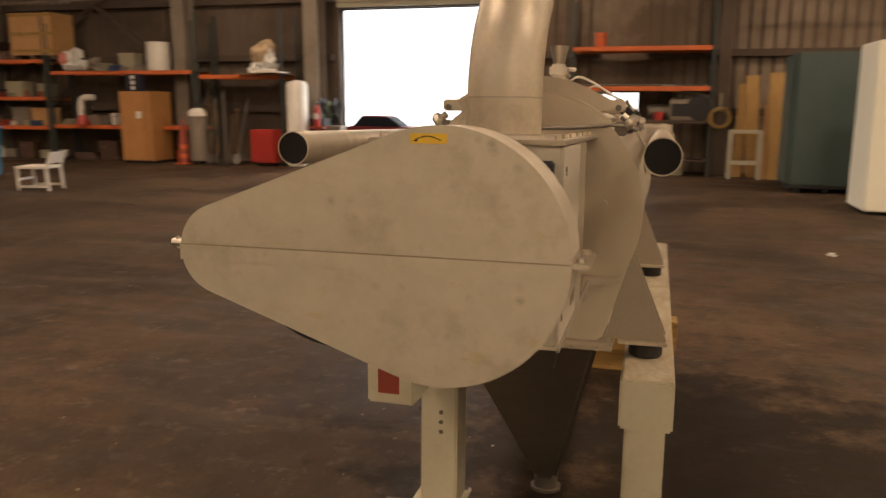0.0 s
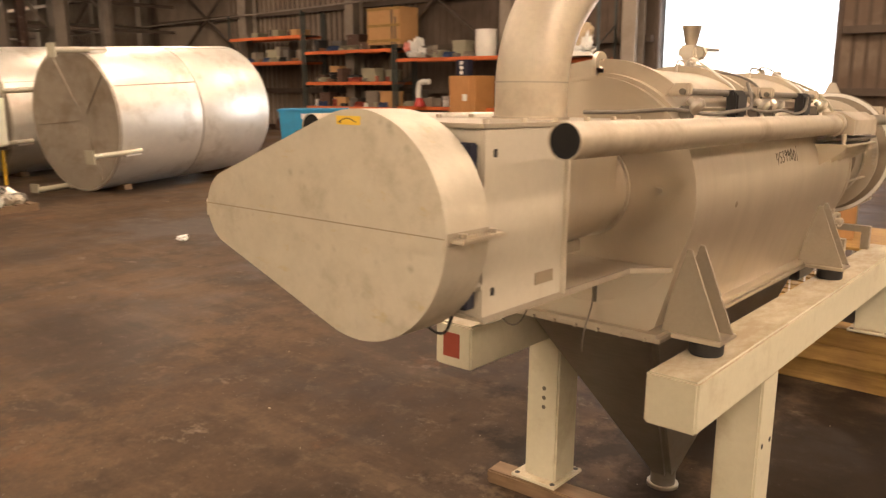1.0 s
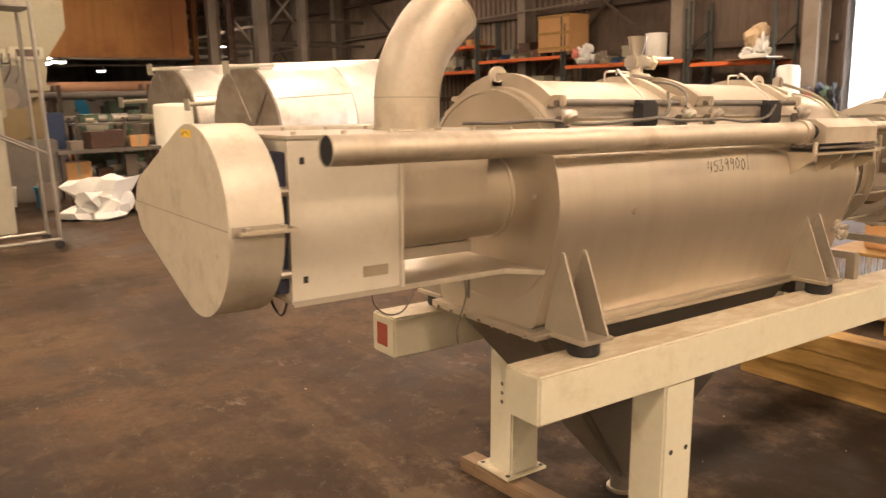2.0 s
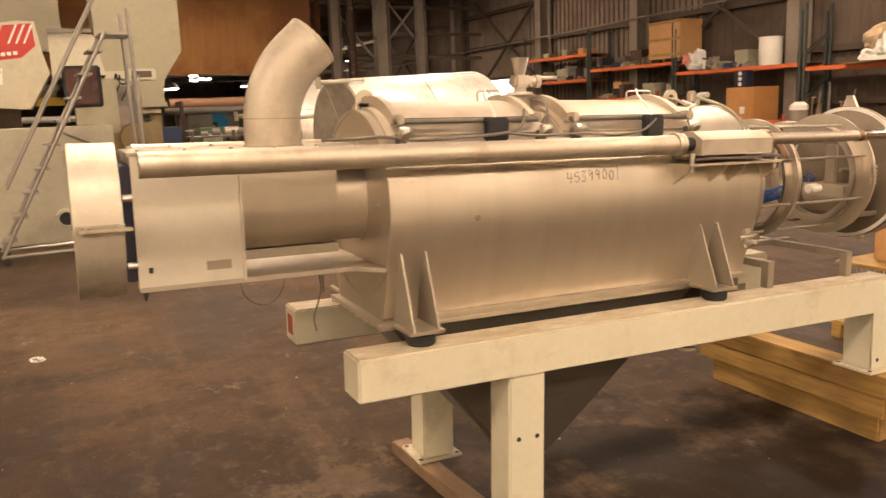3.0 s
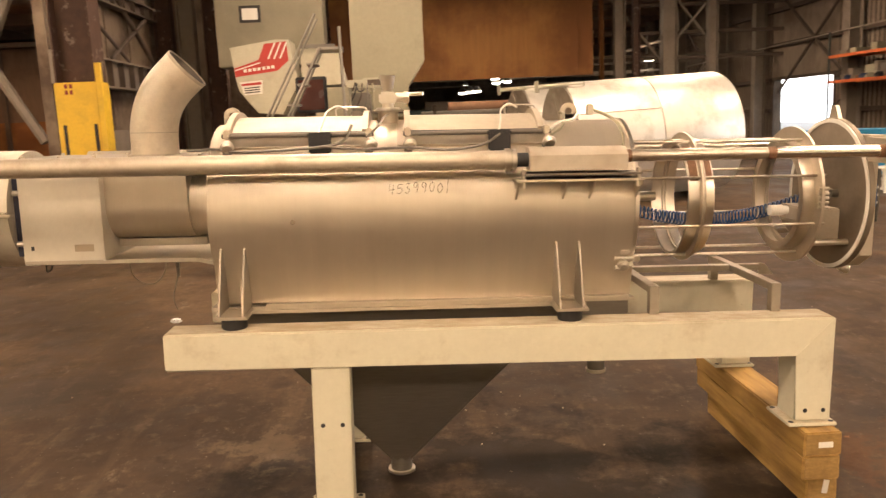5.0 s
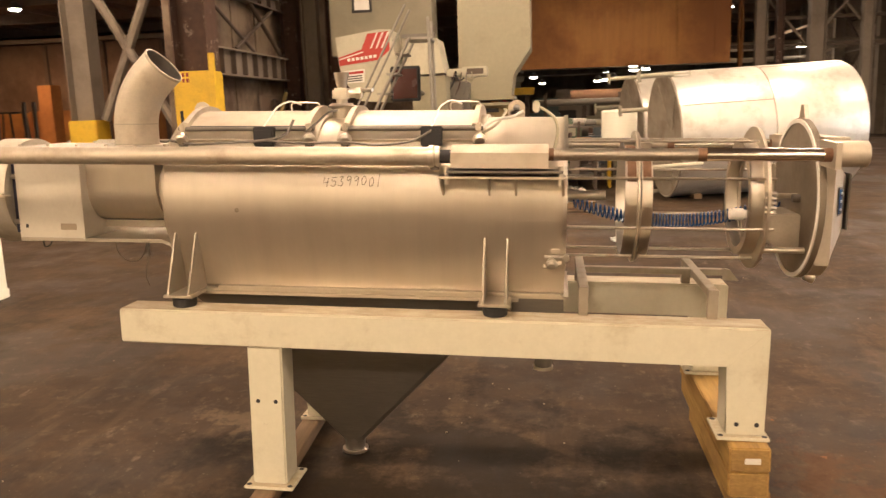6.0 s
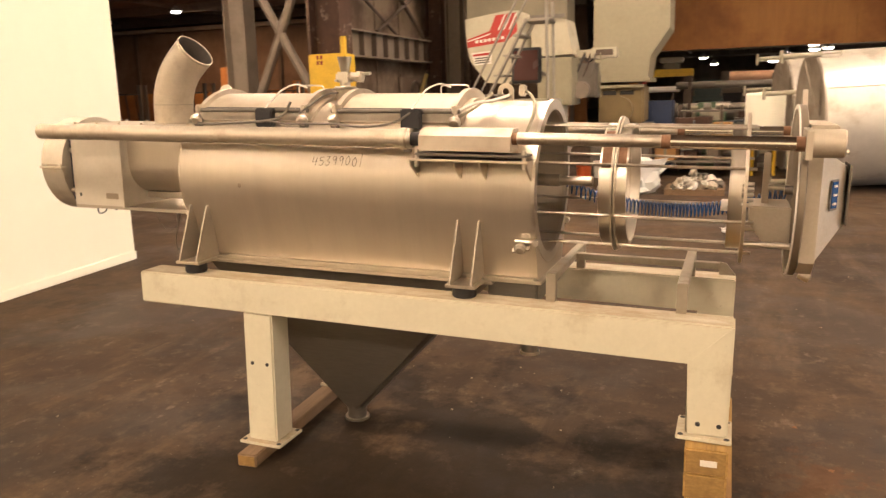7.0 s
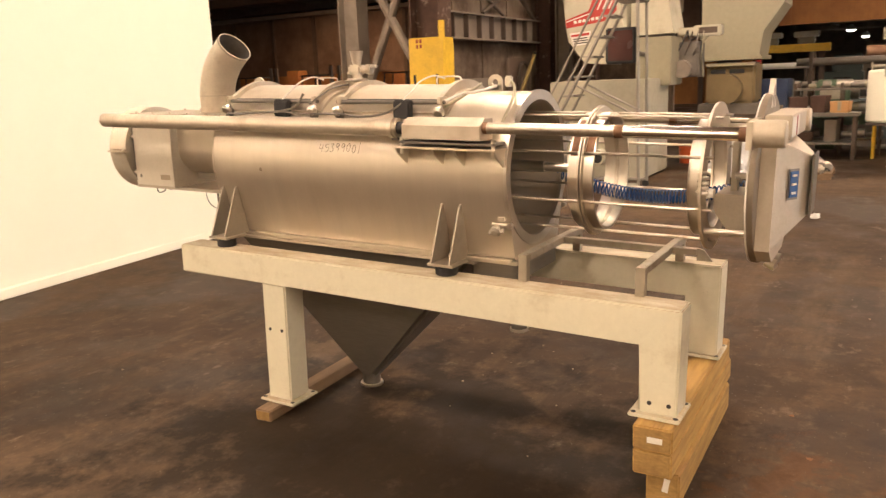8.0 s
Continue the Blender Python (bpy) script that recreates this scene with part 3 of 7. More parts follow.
first_bay = high_bay(*HIGH_BAYS[0], 7.5)
# the added fill lamps get the same fixture
for hx, hy in HIGH_BAYS[1:]:
    copy_thing(first_bay, Matrix.Translation((hx, hy, 7.5)))
for hx, hy, hz in ((-66, 7.5, 5.8), (-50, 9.7, 4.4), (-54, 10.9, 4.4), (-50, 11.6, 4.55), (-60, 15.0, 4.0), (-70, 3.5, 4.1), (-58, 3.0, 4.2), (-74, 9.5, 5.0), (-47, 19.3, 5.0), (-50, 7.44, 3.54), (-50, 7.96, 3.60), (-50, 8.42, 3.62), (-50, 10.49, 4.18), (-50, 9.73, 4.12)):
    high_bay(hx, hy, hz)

# ---------------------------------------------------------------- the mixer, in its own level frame (axis along y)
BASE = Vector((0, 4, 0))
LEVEL = Matrix.Translation((0, 4, 0.85)) @ pose(0, 0, 0, -1.54) @ Matrix.Translation((0, -4, -0.85))
mixer = thing("horizontal_mixer", "stainless steel horizontal mixer on a cream frame, its rotor drawn out", "mixer", LEVEL @ Matrix.Translation(BASE))
SHIFT[mixer.name] = Matrix.Translation(-BASE)
ZC, R = 1.31, 0.355
YL, YR = 2.725, 4.485
AX = Vector((0, 1, 0))


def drum_edge(a):
    """Radius of the drum's section at an angle: round above, narrowing to the bottom flange."""
    a = math.atan2(math.sin(a), abs(math.cos(a)))
    foot = math.atan2(0.905 - ZC, 0.25)
    tangent = foot + math.acos(R / math.hypot(0.25, 0.905 - ZC))
    if a >= tangent:
        return R
    if a >= foot:
        return R / math.cos(a - tangent)
    return (0.905 - ZC) / math.sin(a)


def drum_shell():
    bm = bmesh.new()
    n = 120
    rows = []
    for j, (y, inner) in enumerate([(YL, False), (YR, False), (YR, True), (YL + 0.02, True)]):
        row = []
        for i in range(n):
            a = 2 * math.pi * i / n
            r = 0.322 if inner else drum_edge(a)
            row.append(bm.verts.new((r * math.cos(a), y, ZC + r * math.sin(a))))
        rows.append(row)
    for u, w in zip(rows, rows[1:]):
        for i in range(n):
            bm.faces.new((u[i], u[(i + 1) % n], w[(i + 1) % n], w[i]))
    bm.faces.new(rows[0])
    bm.faces.new(rows[-1])
    return bm


DISCSTEEL = surface("brown_dull_steel", (0.26, 0.215, 0.16), (0.17, 0.135, 0.095), 0.5, 0.7, grain_scale=40, stain_scale=4, stain_amount=0.6)
drum = part("drum", drum_shell(), STEEL, mixer, "satin stainless drum with a handwritten stock number")
part("end_ring", ring((0, YR - 0.012, ZC), AX, 0.318, 0.362, 0.016, 96), POLISHED, drum, "bright machined end ring")
part("weld_rim", ring((0, YL - 0.004, ZC), AX, 0.345, 0.358, 0.006, 96), STEEL, drum)
part("bottom_flange", prism([(-0.275, YL - 0.03, 0.893), (0.275, YL - 0.03, 0.893), (0.275, YR + 0.02, 0.893), (-0.275, YR + 0.02, 0.893)], (0, 0, 0.012)), STEEL, drum)
for fx in (-0.265, 0.265):
    part("flange_rib", box((fx - 0.022, YL + 0.2, 0.905), (fx + 0.022, YR - 0.01, 0.917), 0.003), STEEL, drum)
STROKES = {"4": [[(0.1, 1.0), (0.0, 0.42), (0.75, 0.5)], [(0.62, 0.95), (0.5, 0.0)]],
           "5": [[(0.75, 0.95), (0.2, 0.9), (0.15, 0.55), (0.55, 0.58), (0.7, 0.3), (0.4, 0.02), (0.02, 0.1)]],
           "3": [[(0.1, 0.92), (0.6, 0.98), (0.3, 0.55), (0.65, 0.35), (0.4, 0.0), (0.02, 0.1)]],
           "9": [[(0.65, 0.85), (0.3, 1.0), (0.1, 0.7), (0.35, 0.5), (0.65, 0.85), (0.55, 0.0)]],
           "0": [[(0.4, 1.0), (0.08, 0.6), (0.2, 0.1), (0.5, 0.08), (0.68, 0.55), (0.4, 1.0)]],
           "1": [[(0.35, 1.25), (0.28, -0.15)]]}


def handwriting(text, y0, z0, size, step, rise):
    """Marker strokes lying on the drum's round side."""
    bm, shake = bmesh.new(), random.Random(5)
    for k, ch in enumerate(text):
        dz = shake.uniform(-0.004, 0.004)
        for stroke in STROKES[ch]:
            pts = [(p[0], p[1]) for p in smooth_line([(a, b, 0) for a, b in stroke], 5)] if len(stroke) > 3 else stroke
            line = []
            for u, w in pts:
                z = z0 + dz + rise * k + size * w
                y = y0 + step * k + size * 0.8 * u + 0.1 * size * w
                line.append((math.sqrt(max(1e-6, R * R - (z - ZC) ** 2)) + 0.0001, y, z))
            sweep(line, 0.0014, 6, bm=bm)
    return bm


part("stock_number", handwriting("45399001", 3.455, 1.377, 0.040, 0.033, 0.0012), plain("faded_marker", (0.06, 0.042, 0.03), 0.7), drum, "black handwritten stock number")
part("boss", rod((0.24, 2.726, 1.335), (0.24, 2.708, 1.335), 0.011, n=12), STEEL, drum)
part("dent", rod((0.3505, 3.064, 1.275), (0.354, 3.064, 1.275), 0.014, 0.009, 12), SMEAR, drum)


def lug(y):
    return ring((-0.007, y + 0.006, 1.705), (1, 0, 0), 0.016, 0.037, 0.014, 28, box((-0.007, y - 0.031, 1.64), (0.007, y + 0.043, 1.692)))


for y in (2.765, 4.255):
    part("lifting_lug", lug(y), STEEL, drum)

# feet of the drum: pairs of three-cornered gussets on rubber mounts
for side in (1, -1):
    for y in (2.765, 4.15):
        foot = part("saddle_foot", box((min(side * 0.30, side * 0.45), y - 0.02, 0.893), (max(side * 0.30, side * 0.45), y + 0.115, 0.906), 0.002), STEEL, mixer)
        for gy in (y, y + 0.095):
            part("gusset", prism([(side * 0.325, gy - 0.005, 1.165), (side * 0.340, gy - 0.005, 1.165), (side * 0.447, gy - 0.005, 0.906), (side * 0.262, gy - 0.005, 0.906), (side * 0.30, gy - 0.005, 1.10)], (0, 0.008, 0)), BLASTED, foot)
        part("rubber_mount", lathe((side * 0.385, y + 0.048, 0.846), (0, 0, 1), [(0, 0), (0, 0.048), (0.006, 0.052), (0.038, 0.052), (0.047, 0.046), (0.047, 0)], 28), BLACK, foot, "black rubber mount")


# ---- frame: square tubes, cream
def beam_side(side):
    x0, x1 = sorted((side * 0.319, side * 0.474)) if side > 0 else (-0.461, -0.306)
    pts = [(0, 2.545, 0.692), (0, 5.135, 0.692), (0, 5.135, 0.40), (0, 5.29, 0.40), (0, 5.29, 0.846), (0, 2.545, 0.846)]
    bm = prism([(x0, p[1], p[2]) for p in pts], (x1 - x0, 0, 0))
    bmesh.ops.bevel(bm, geom=[e for e in bm.edges], offset=0.007, segments=2, affect="EDGES")
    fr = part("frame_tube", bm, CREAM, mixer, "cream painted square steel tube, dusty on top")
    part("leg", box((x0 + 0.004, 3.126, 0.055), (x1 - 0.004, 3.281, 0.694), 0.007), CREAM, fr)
    mx = side * 0.4755
    part("mitre_weld", prism([(mx, 5.133, 0.690), (mx, 5.139, 0.690), (mx, 5.287, 0.842), (mx, 5.281, 0.842)], (side * 0.0016, 0, 0)), CREAM, fr)
    for (fy0, fy1, fz) in ((3.092, 3.316, 0.045), (5.10, 5.306, 0.388)):
        part("foot_plate", box((side * 0.3965 - 0.105, fy0, fz - 0.002), (side * 0.3965 + 0.105, fy1, fz + 0.012), 0.003), CREAM, fr)
        for by in (fy0 + 0.018, fy1 - 0.018):
            for bx in (-0.085, 0.085):
                part("bolt_hole", rod((side * 0.3965 + bx, by, fz + 0.008), (side * 0.3965 + bx, by, fz + 0.0135), 0.011, n=12), BLACK, fr)
    for hy in (3.166, 3.246, 5.179, 5.257):
        part("bolt_hole", rod((side * 0.46, hy, 0.446), (side * 0.4755 if hy > 5 else side * 0.4715, hy, 0.446), 0.0095, n=14), BLACK, fr)
    for hz in (0.40, 0.36, 0.32) if side < 0 else ():
        part("bolt_hole", rod((side * 0.375, 3.14, hz + 0.05), (side * 0.375, 3.1245, hz + 0.05), 0.009, n=10), DARKSTEEL, fr)
    return fr


near_tube = beam_side(1)
far_tube = beam_side(-1)
part("red_square", box((-0.424, 2.5425, 0.727), (-0.354, 2.546, 0.812), 0.0), REDPAINT, far_tube, "worn red painted square")


# ---- hopper under the drum
def hopper():
    bm = bmesh.new()
    tops = [(-0.245, 2.745, 0.893), (0.245, 2.745, 0.893), (0.245, 4.255, 0.893), (-0.245, 4.255, 0.893)]
    low = [(sx * 0.045, 3.475 + sy * 0.045, 0.085) for sx, sy in ((-1, -1), (1, -1), (1, 1), (-1, 1))]
    rows = [[bm.verts.new(p) for p in row] for row in (tops, low)]
    for u, w in zip(rows, rows[1:]):
        for i in range(4):
            bm.faces.new((u[i], u[(i + 1) % 4], w[(i + 1) % 4], w[i]))
    bm.faces.new(rows[0])
    bm.faces.new(rows[-1])
    bmesh.ops.bevel(bm, geom=[e for e in bm.edges if abs(e.verts[0].co.z - e.verts[1].co.z) > 0.3], offset=0.02, segments=3, affect="EDGES")
    return bm


hop = part("hopper", hopper(), SHADEDHOPPER, mixer, "dull stainless discharge hopper, darkened for the drum's shade")
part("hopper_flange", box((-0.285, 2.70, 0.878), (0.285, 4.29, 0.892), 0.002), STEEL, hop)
part("spout", ring((0, 3.475, 0.03), (0, 0, 1), 0.042, 0.05, 0.07, 32), SHADEDHOPPER, hop)
part("spout_ferrule", ring((0, 3.475, 0.026), (0, 0, 1), 0.04, 0.064, 0.012, 32), POLISHED, hop, "bright round ferrule")
for i in range(7):
    part("flange_bolt", rod((-0.24 + 0.08 * i, 2.688, 0.885), (-0.24 + 0.08 * i, 2.70, 0.885), 0.0055, n=6), STEEL, hop)
part("end_box", box((-0.245, 4.26, 0.80), (0.245, YR, 0.893), 0.006), SHADEDHOPPER, hop)
part("drain_pipe", ring((0.02, 4.40, 0.50), (0, 0, 1), 0.034, 0.04, 0.31, 28), DARKSTEEL, hop, "dark round drain pipe")
part("drain_ferrule", ring((0.02, 4.40, 0.495), (0, 0, 1), 0.03, 0.046, 0.014, 28), STEEL, hop)


# ---- belt guard: two circles and their tangents
def guard_outline(grow=0.0, y=0.0):
    c0, r0, c1, r1 = Vector((-0.007, 1.314)), 0.256 + grow, Vector((-0.474, 1.309)), 0.096 + grow
    d = (c0 - c1).length
    lean = math.degrees(math.acos((r0 - r1) / d))
    pts = []
    a0, a1 = -(180 - lean), 180 - lean
    n = 40
    for i in range(n + 1):
        a = radians(a0 + (a1 - a0) * i / n)
        pts.append((c0.x + r0 * math.cos(a), y, c0.y + r0 * math.sin(a)))
    for i in range(n // 2 + 1):
        a = radians(180 - lean + 2 * lean * i / (n // 2))
        pts.append((c1.x + r1 * math.cos(a), y, c1.y + r1 * math.sin(a)))
    return pts


def guard():
    bm = prism(guard_outline(0, 1.737), (0, 0.143, 0))
    rim = [e for e in bm.edges if all(abs(v.co.y - 1.737) < 1e-5 for v in e.verts)]
    bmesh.ops.bevel(bm, geom=rim, offset=0.004, segments=2, affect="EDGES")
    return bm


belt_guard = part("belt_guard", guard(), GUARDSTEEL, mixer, "pear-shaped blasted stainless belt guard")
part("lap_strip", box((-0.570, 1.7335, 1.284), (0.246, 1.7375, 1.318), 0.0), GUARDSTEEL, belt_guard)
part("lap_seam", box((-0.568, 1.7328, 1.3165), (0.247, 1.7345, 1.3188), 0.0), SMEAR, belt_guard)
part("seam_tab", box((0.238, 1.752, 1.307), (0.281, 1.905, 1.317), 0.003), STEEL, belt_guard)
part("seam_band", arc_plate(0.2535, 0.2570, -3, 3, 1.742, 1.878, (-0.007, 1.314), 6), BLASTED, belt_guard)
for y in (1.775, 1.875):
    part("tab_bolt", rod((0.263, y, 1.315), (0.263, y, 1.326), 0.009, n=6), POLISHED, belt_guard)
part("wing_nut", rod((-0.573, 1.765, 1.314), (-0.607, 1.765, 1.314), 0.009, n=10), POLISHED, belt_guard)
part("wing", box((-0.600, 1.761, 1.301), (-0.588, 1.769, 1.328), 0.003), POLISHED, belt_guard)
arrow_label = part("arrow_label", box((-0.063, 1.7345, 1.535), (0.009, 1.7372, 1.554)), YELLOWLABEL, belt_guard, "yellow label with a turning arrow")
arc = [(-0.054 + 0.052 * i / 12, 1.7338, 1.541 + 0.008 * math.sin(math.pi * i / 12)) for i in range(13)]
part("arrow", sweep(arc, 0.0011, 5), INK, arrow_label)
part("arrow_head", prism([(-0.057, 1.7336, 1.5395), (-0.049, 1.7336, 1.5455), (-0.048, 1.7336, 1.5385)], (0, 0.001, 0)), INK, arrow_label)
part("backing_plate", box((-0.20, 1.88, 1.13), (0.19, 1.915, 1.50), 0.004), DARKBLUE, mixer, "dark painted plate behind the guard")
for z in (1.185, 1.40):
    part("spacer_bolt", rod((0.196, 1.885, z), (0.196, 1.93, z), 0.012, n=10), POLISHED, mixer)

# ---- drive housing between the guard and the drum
housing = part("drive_housing", box((-0.205, 1.915, 1.108), (0.203, 2.25, 1.53), 0.003), PLATESTEEL, mixer, "square blasted steel drive housing")
part("side_plate", box((0.203, 1.913, 1.104), (0.209, 2.252, 1.528), 0.0), PLATESTEEL, housing)
part("edge_flange", box((0.203, 2.243, 1.108), (0.222, 2.252, 1.53), 0.002), PLATESTEEL, housing)
part("nameplate_patch", box((0.209, 2.125, 1.150), (0.2105, 2.205, 1.180), 0.0), SMEAR, housing)
for z in (1.166, 1.477):
    part("slot_hole", box((0.2085, 1.945, z - 0.009), (0.2105, 1.958, z + 0.009), 0.0), BLACK, housing)
part("drain_screw", rod((0.12, 2.10, 1.108), (0.12, 2.10, 1.075), 0.008, n=10), DARKSTEEL, housing)
top_plate = part("top_plate", box((-0.212, 1.905, 1.530), (0.212, 2.724, 1.541), 0.002), BLASTED, mixer)
for i in range(6):
    for x in (-0.19, 0.19):
        part("cap_screw", rod((x, 1.94 + 0.145 * i, 1.541), (x, 1.94 + 0.145 * i, 1.551), 0.008, n=8), STEEL, top_plate)


def shroud():
    pts = [(0.168, 2.25, 1.530)] + [(0.168 * math.cos(radians(a)), 2.25, 1.345 + 0.168 * math.sin(radians(a))) for a in range(0, -181, -9)] + [(-0.168, 2.25, 1.530)]
    return prism(pts, (0, 0.345, 0))


part("drive_shroud", shroud(), STEEL, mixer, "curved stainless shaft shroud")
neck = part("shaft_neck", rod((0, 2.59, 1.325), (0, 2.726, 1.325), 0.142, n=48), STEEL, mixer)
part("neck_weld", ring((0, 2.715, 1.325), AX, 0.14, 0.151, 0.011, 48), POLISHED, neck)
part("stay_bar", box((-0.02, 2.25, 1.142), (0.04, 2.635, 1.178), 0.003), BLASTED, mixer)
tray = part("support_tray", prism([(-0.207, 1.915, 1.100), (0.207, 1.915, 1.100), (0.207, 2.63, 1.100), (0.297, 2.722, 1.100), (-0.297, 2.722, 1.100), (-0.207, 2.63, 1.100)], (0, 0, 0.009)), STEEL, mixer)
for s in (1, -1):
    part("tray_lip", prism([(s * 0.205, 1.915, 1.096), (s * 0.211, 1.915, 1.096), (s * 0.211, 2.63, 1.096), (s * 0.301, 2.722, 1.096), (s * 0.295, 2.722, 1.096), (s * 0.205, 2.632, 1.096)], (0, 0, 0.016)), BLASTED, tray)
part("tray_post", box((0.15, 2.53, 1.02), (0.157, 2.538, 1.10), 0.001), DARKSTEEL, tray)


# ---- exhaust elbow on the top plate
def elbow():
    r, wall = 0.101, 0.003
    c = Vector((-0.015, 2.42, 1.541))
    line = [c, c + Vector((0, 0, 0.08))]
    bend, rad = 47, 0.33
    o = c + Vector((0, rad, 0.08))
    for i in range(1, 17):
        a = radians(bend * i / 16)
        line.append(o + Vector((0, -rad * math.cos(a), rad * math.sin(a))))
    d = Vector((0, math.sin(radians(bend)), math.cos(radians(bend))))
    line += [line[-1] + 0.03 * d, line[-1] + 0.08 * d]
    bm = sweep(line, r, 48, caps=False)
    bmesh.ops.solidify(bm, geom=bm.faces, thickness=wall)
    return bm, line


elbow_bm, elbow_line = elbow()
duct = part("exhaust_elbow", elbow_bm, ELBOWSTEEL, mixer, "stained stainless exhaust elbow, open on top")
# darker steel lining puts the shade inside the elbow into its colour
part("inner_lining", sweep(elbow_line[2:-1] + [elbow_line[-1] - 0.004 * (elbow_line[-1] - elbow_line[-2]).normalized()], 0.0965, 40, caps=False), DARKSTEEL, duct, "inside of the elbow, darkened for its shade")
part("joint_seam", ring((-0.015, 2.42, 1.638), (0, 0, 1), 0.1, 0.1035, 0.004, 48), STEEL, duct)
tip = (elbow_line[-1] - elbow_line[-2]).normalized()
part("mouth_rim", ring(elbow_line[-1] - 0.012 * tip, tip, 0.0975, 0.1025, 0.013, 56), TUBESTEEL, duct, "brown-stained rim of the mouth")
part("elbow_base", ring((-0.015, 2.42, 1.541), (0, 0, 1), 0.098, 0.108, 0.006, 48), STEEL, duct)

# ---- slide tubes, blocks and guide rods on both sides
for s in (1, -1):
    px = 0.40 if s > 0 else -0.42
    ty = 1.922 if s > 0 else 1.968
    tube = part("slide_tube", ring((px, ty, 1.512), AX, 0.0362, 0.0385, 3.972 - ty, 40), TUBESTEEL, mixer, "long stainless guide tube, open at its end")
    # solid black plug just behind the mouth, painting the tube's inner shade
    part("tube_inside", rod((px, ty + 0.004, 1.512), (px, 3.9, 1.512), 0.036, n=40), TUBESHADE, tube)
    part("tube_collar", ring((px, 3.925, 1.512), AX, 0.037, 0.046, 0.022, 40), STEEL, tube)
    part("tube_clamp", ring((px, 3.955, 1.512), AX, 0.03, 0.044, 0.012, 40), POLISHED, tube)
    part("rod_seal", rod((px, 3.962, 1.512), (px, 4.03, 1.512), 0.028, n=24), BLACK, tube)
    part("clamp_screw", box((px - 0.01, 3.93, 1.455), (px + 0.01, 3.965, 1.475), 0.003), DARKSTEEL, tube)
    bx0, bx1 = sorted((s * 0.335, s * 0.46))
    block = part("guide_block", prism([(bx0, 4.02, 1.470), (bx1, 4.02, 1.470), (bx1, 4.02, 1.530), (bx0 if s < 0 else bx1 - 0.05, 4.02, 1.560), (bx0 + 0.05 if s < 0 else bx0, 4.02, 1.560), (bx0, 4.02, 1.53)] if s > 0 else [(bx0, 4.02, 1.470), (bx1, 4.02, 1.470), (bx1, 4.02, 1.560), (bx0 + 0.05, 4.02, 1.560), (bx0, 4.02, 1.530)], (0, 0.39, 0)), HATCHSTEEL, mixer, "welded stainless guide block")
    sx0, sx1 = sorted((s * 0.33, s * 0.452))
    shelf = part("block_shelf", box((sx0, 3.965, 1.424), (sx1, 4.482, 1.434), 0.002), STEEL, mixer)
    part("upper_shelf", box((sx0, 4.0, 1.448), (sx1, 4.47, 1.458), 0.002), DARKSTEEL, shelf)
    for gy in (3.972, 4.165, 4.275, 4.468):
        part("shelf_gusset", prism([(s * 0.335, gy, 1.424), (s * 0.448, gy, 1.424), (s * 0.44, gy, 1.405), (s * 0.352, gy, 1.345)], (0, 0.009, 0)), STEEL, shelf)
    for gy in (4.0, 4.46):
        part("shelf_bolt", rod((s * 0.43, gy, 1.40), (s * 0.43, gy, 1.475), 0.010, n=10), POLISHED, shelf)
    guide = part("guide_rod", rod((px + s * 0.018, 4.40, 1.522), (px + s * 0.018, 5.48, 1.522), 0.0245, n=28), RODSTEEL, mixer, "bright steel guide rod with rust stains")
    part("chrome_rod", rod((px + s * 0.018, 5.016, 1.522), (px + s * 0.018, 5.447, 1.522), 0.0252, n=28), CHROME, guide, "bright chromed rod")
    part("rod_coupling", rod((px + s * 0.018, 4.985, 1.522), (px + s * 0.018, 5.018, 1.522), 0.0265, n=28), RUSTED, guide)
    part("rod_end", rod((px + s * 0.018, 5.445, 1.522), (px + s * 0.018, 5.488, 1.522), 0.027, n=28), RUSTED, guide)
    part("rod_cap", lathe((px + s * 0.018, 5.485, 1.526), AX, [(0, 0), (0, 0.046), (0.004, 0.05), (0.112, 0.05), (0.118, 0.046), (0.118, 0)], 36), DOORSTEEL, guide)
    part("rust_stain", ring((px + s * 0.018, 4.411, 1.522), AX, 0.024, 0.0255, 0.02, 28), RUSTED, guide)
    # toggle clamp by the drum's mouth
    clamp = part("swing_clamp", box((min(s * 0.295, s * 0.32), 4.425, 1.10), (max(s * 0.295, s * 0.32), 4.465, 1.125), 0.005), STEEL, mixer)
    part("clamp_bolt", rod((s * 0.318, 4.40, 1.085), (s * 0.318, 4.495, 1.085), 0.009, n=12), POLISHED, clamp)
    part("clamp_nut", lathe((s * 0.322, 4.43, 1.075), (s * 0.85, 0, -0.5), [(0, 0), (0, 0.012), (0.012, 0.012), (0.016, 0.022), (0.034, 0.026), (0.044, 0.016), (0.047, 0)], 16), BLASTED, clamp)
    part("clamp_wing", prism([(s * 0.335, 4.395, 1.055), (s * 0.345, 4.395, 1.04), (s * 0.345, 4.47, 1.055), (s * 0.335, 4.47, 1.07)], (s * 0.01, 0, 0.006)), BLASTED, clamp)
    part("clamp_eye", lathe((s * 0.322, 4.49, 1.085), (1, 0, 0), [(-0.014, 0), (-0.014, 0.014), (0.014, 0.014), (0.014, 0)], 14), POLISHED, clamp)

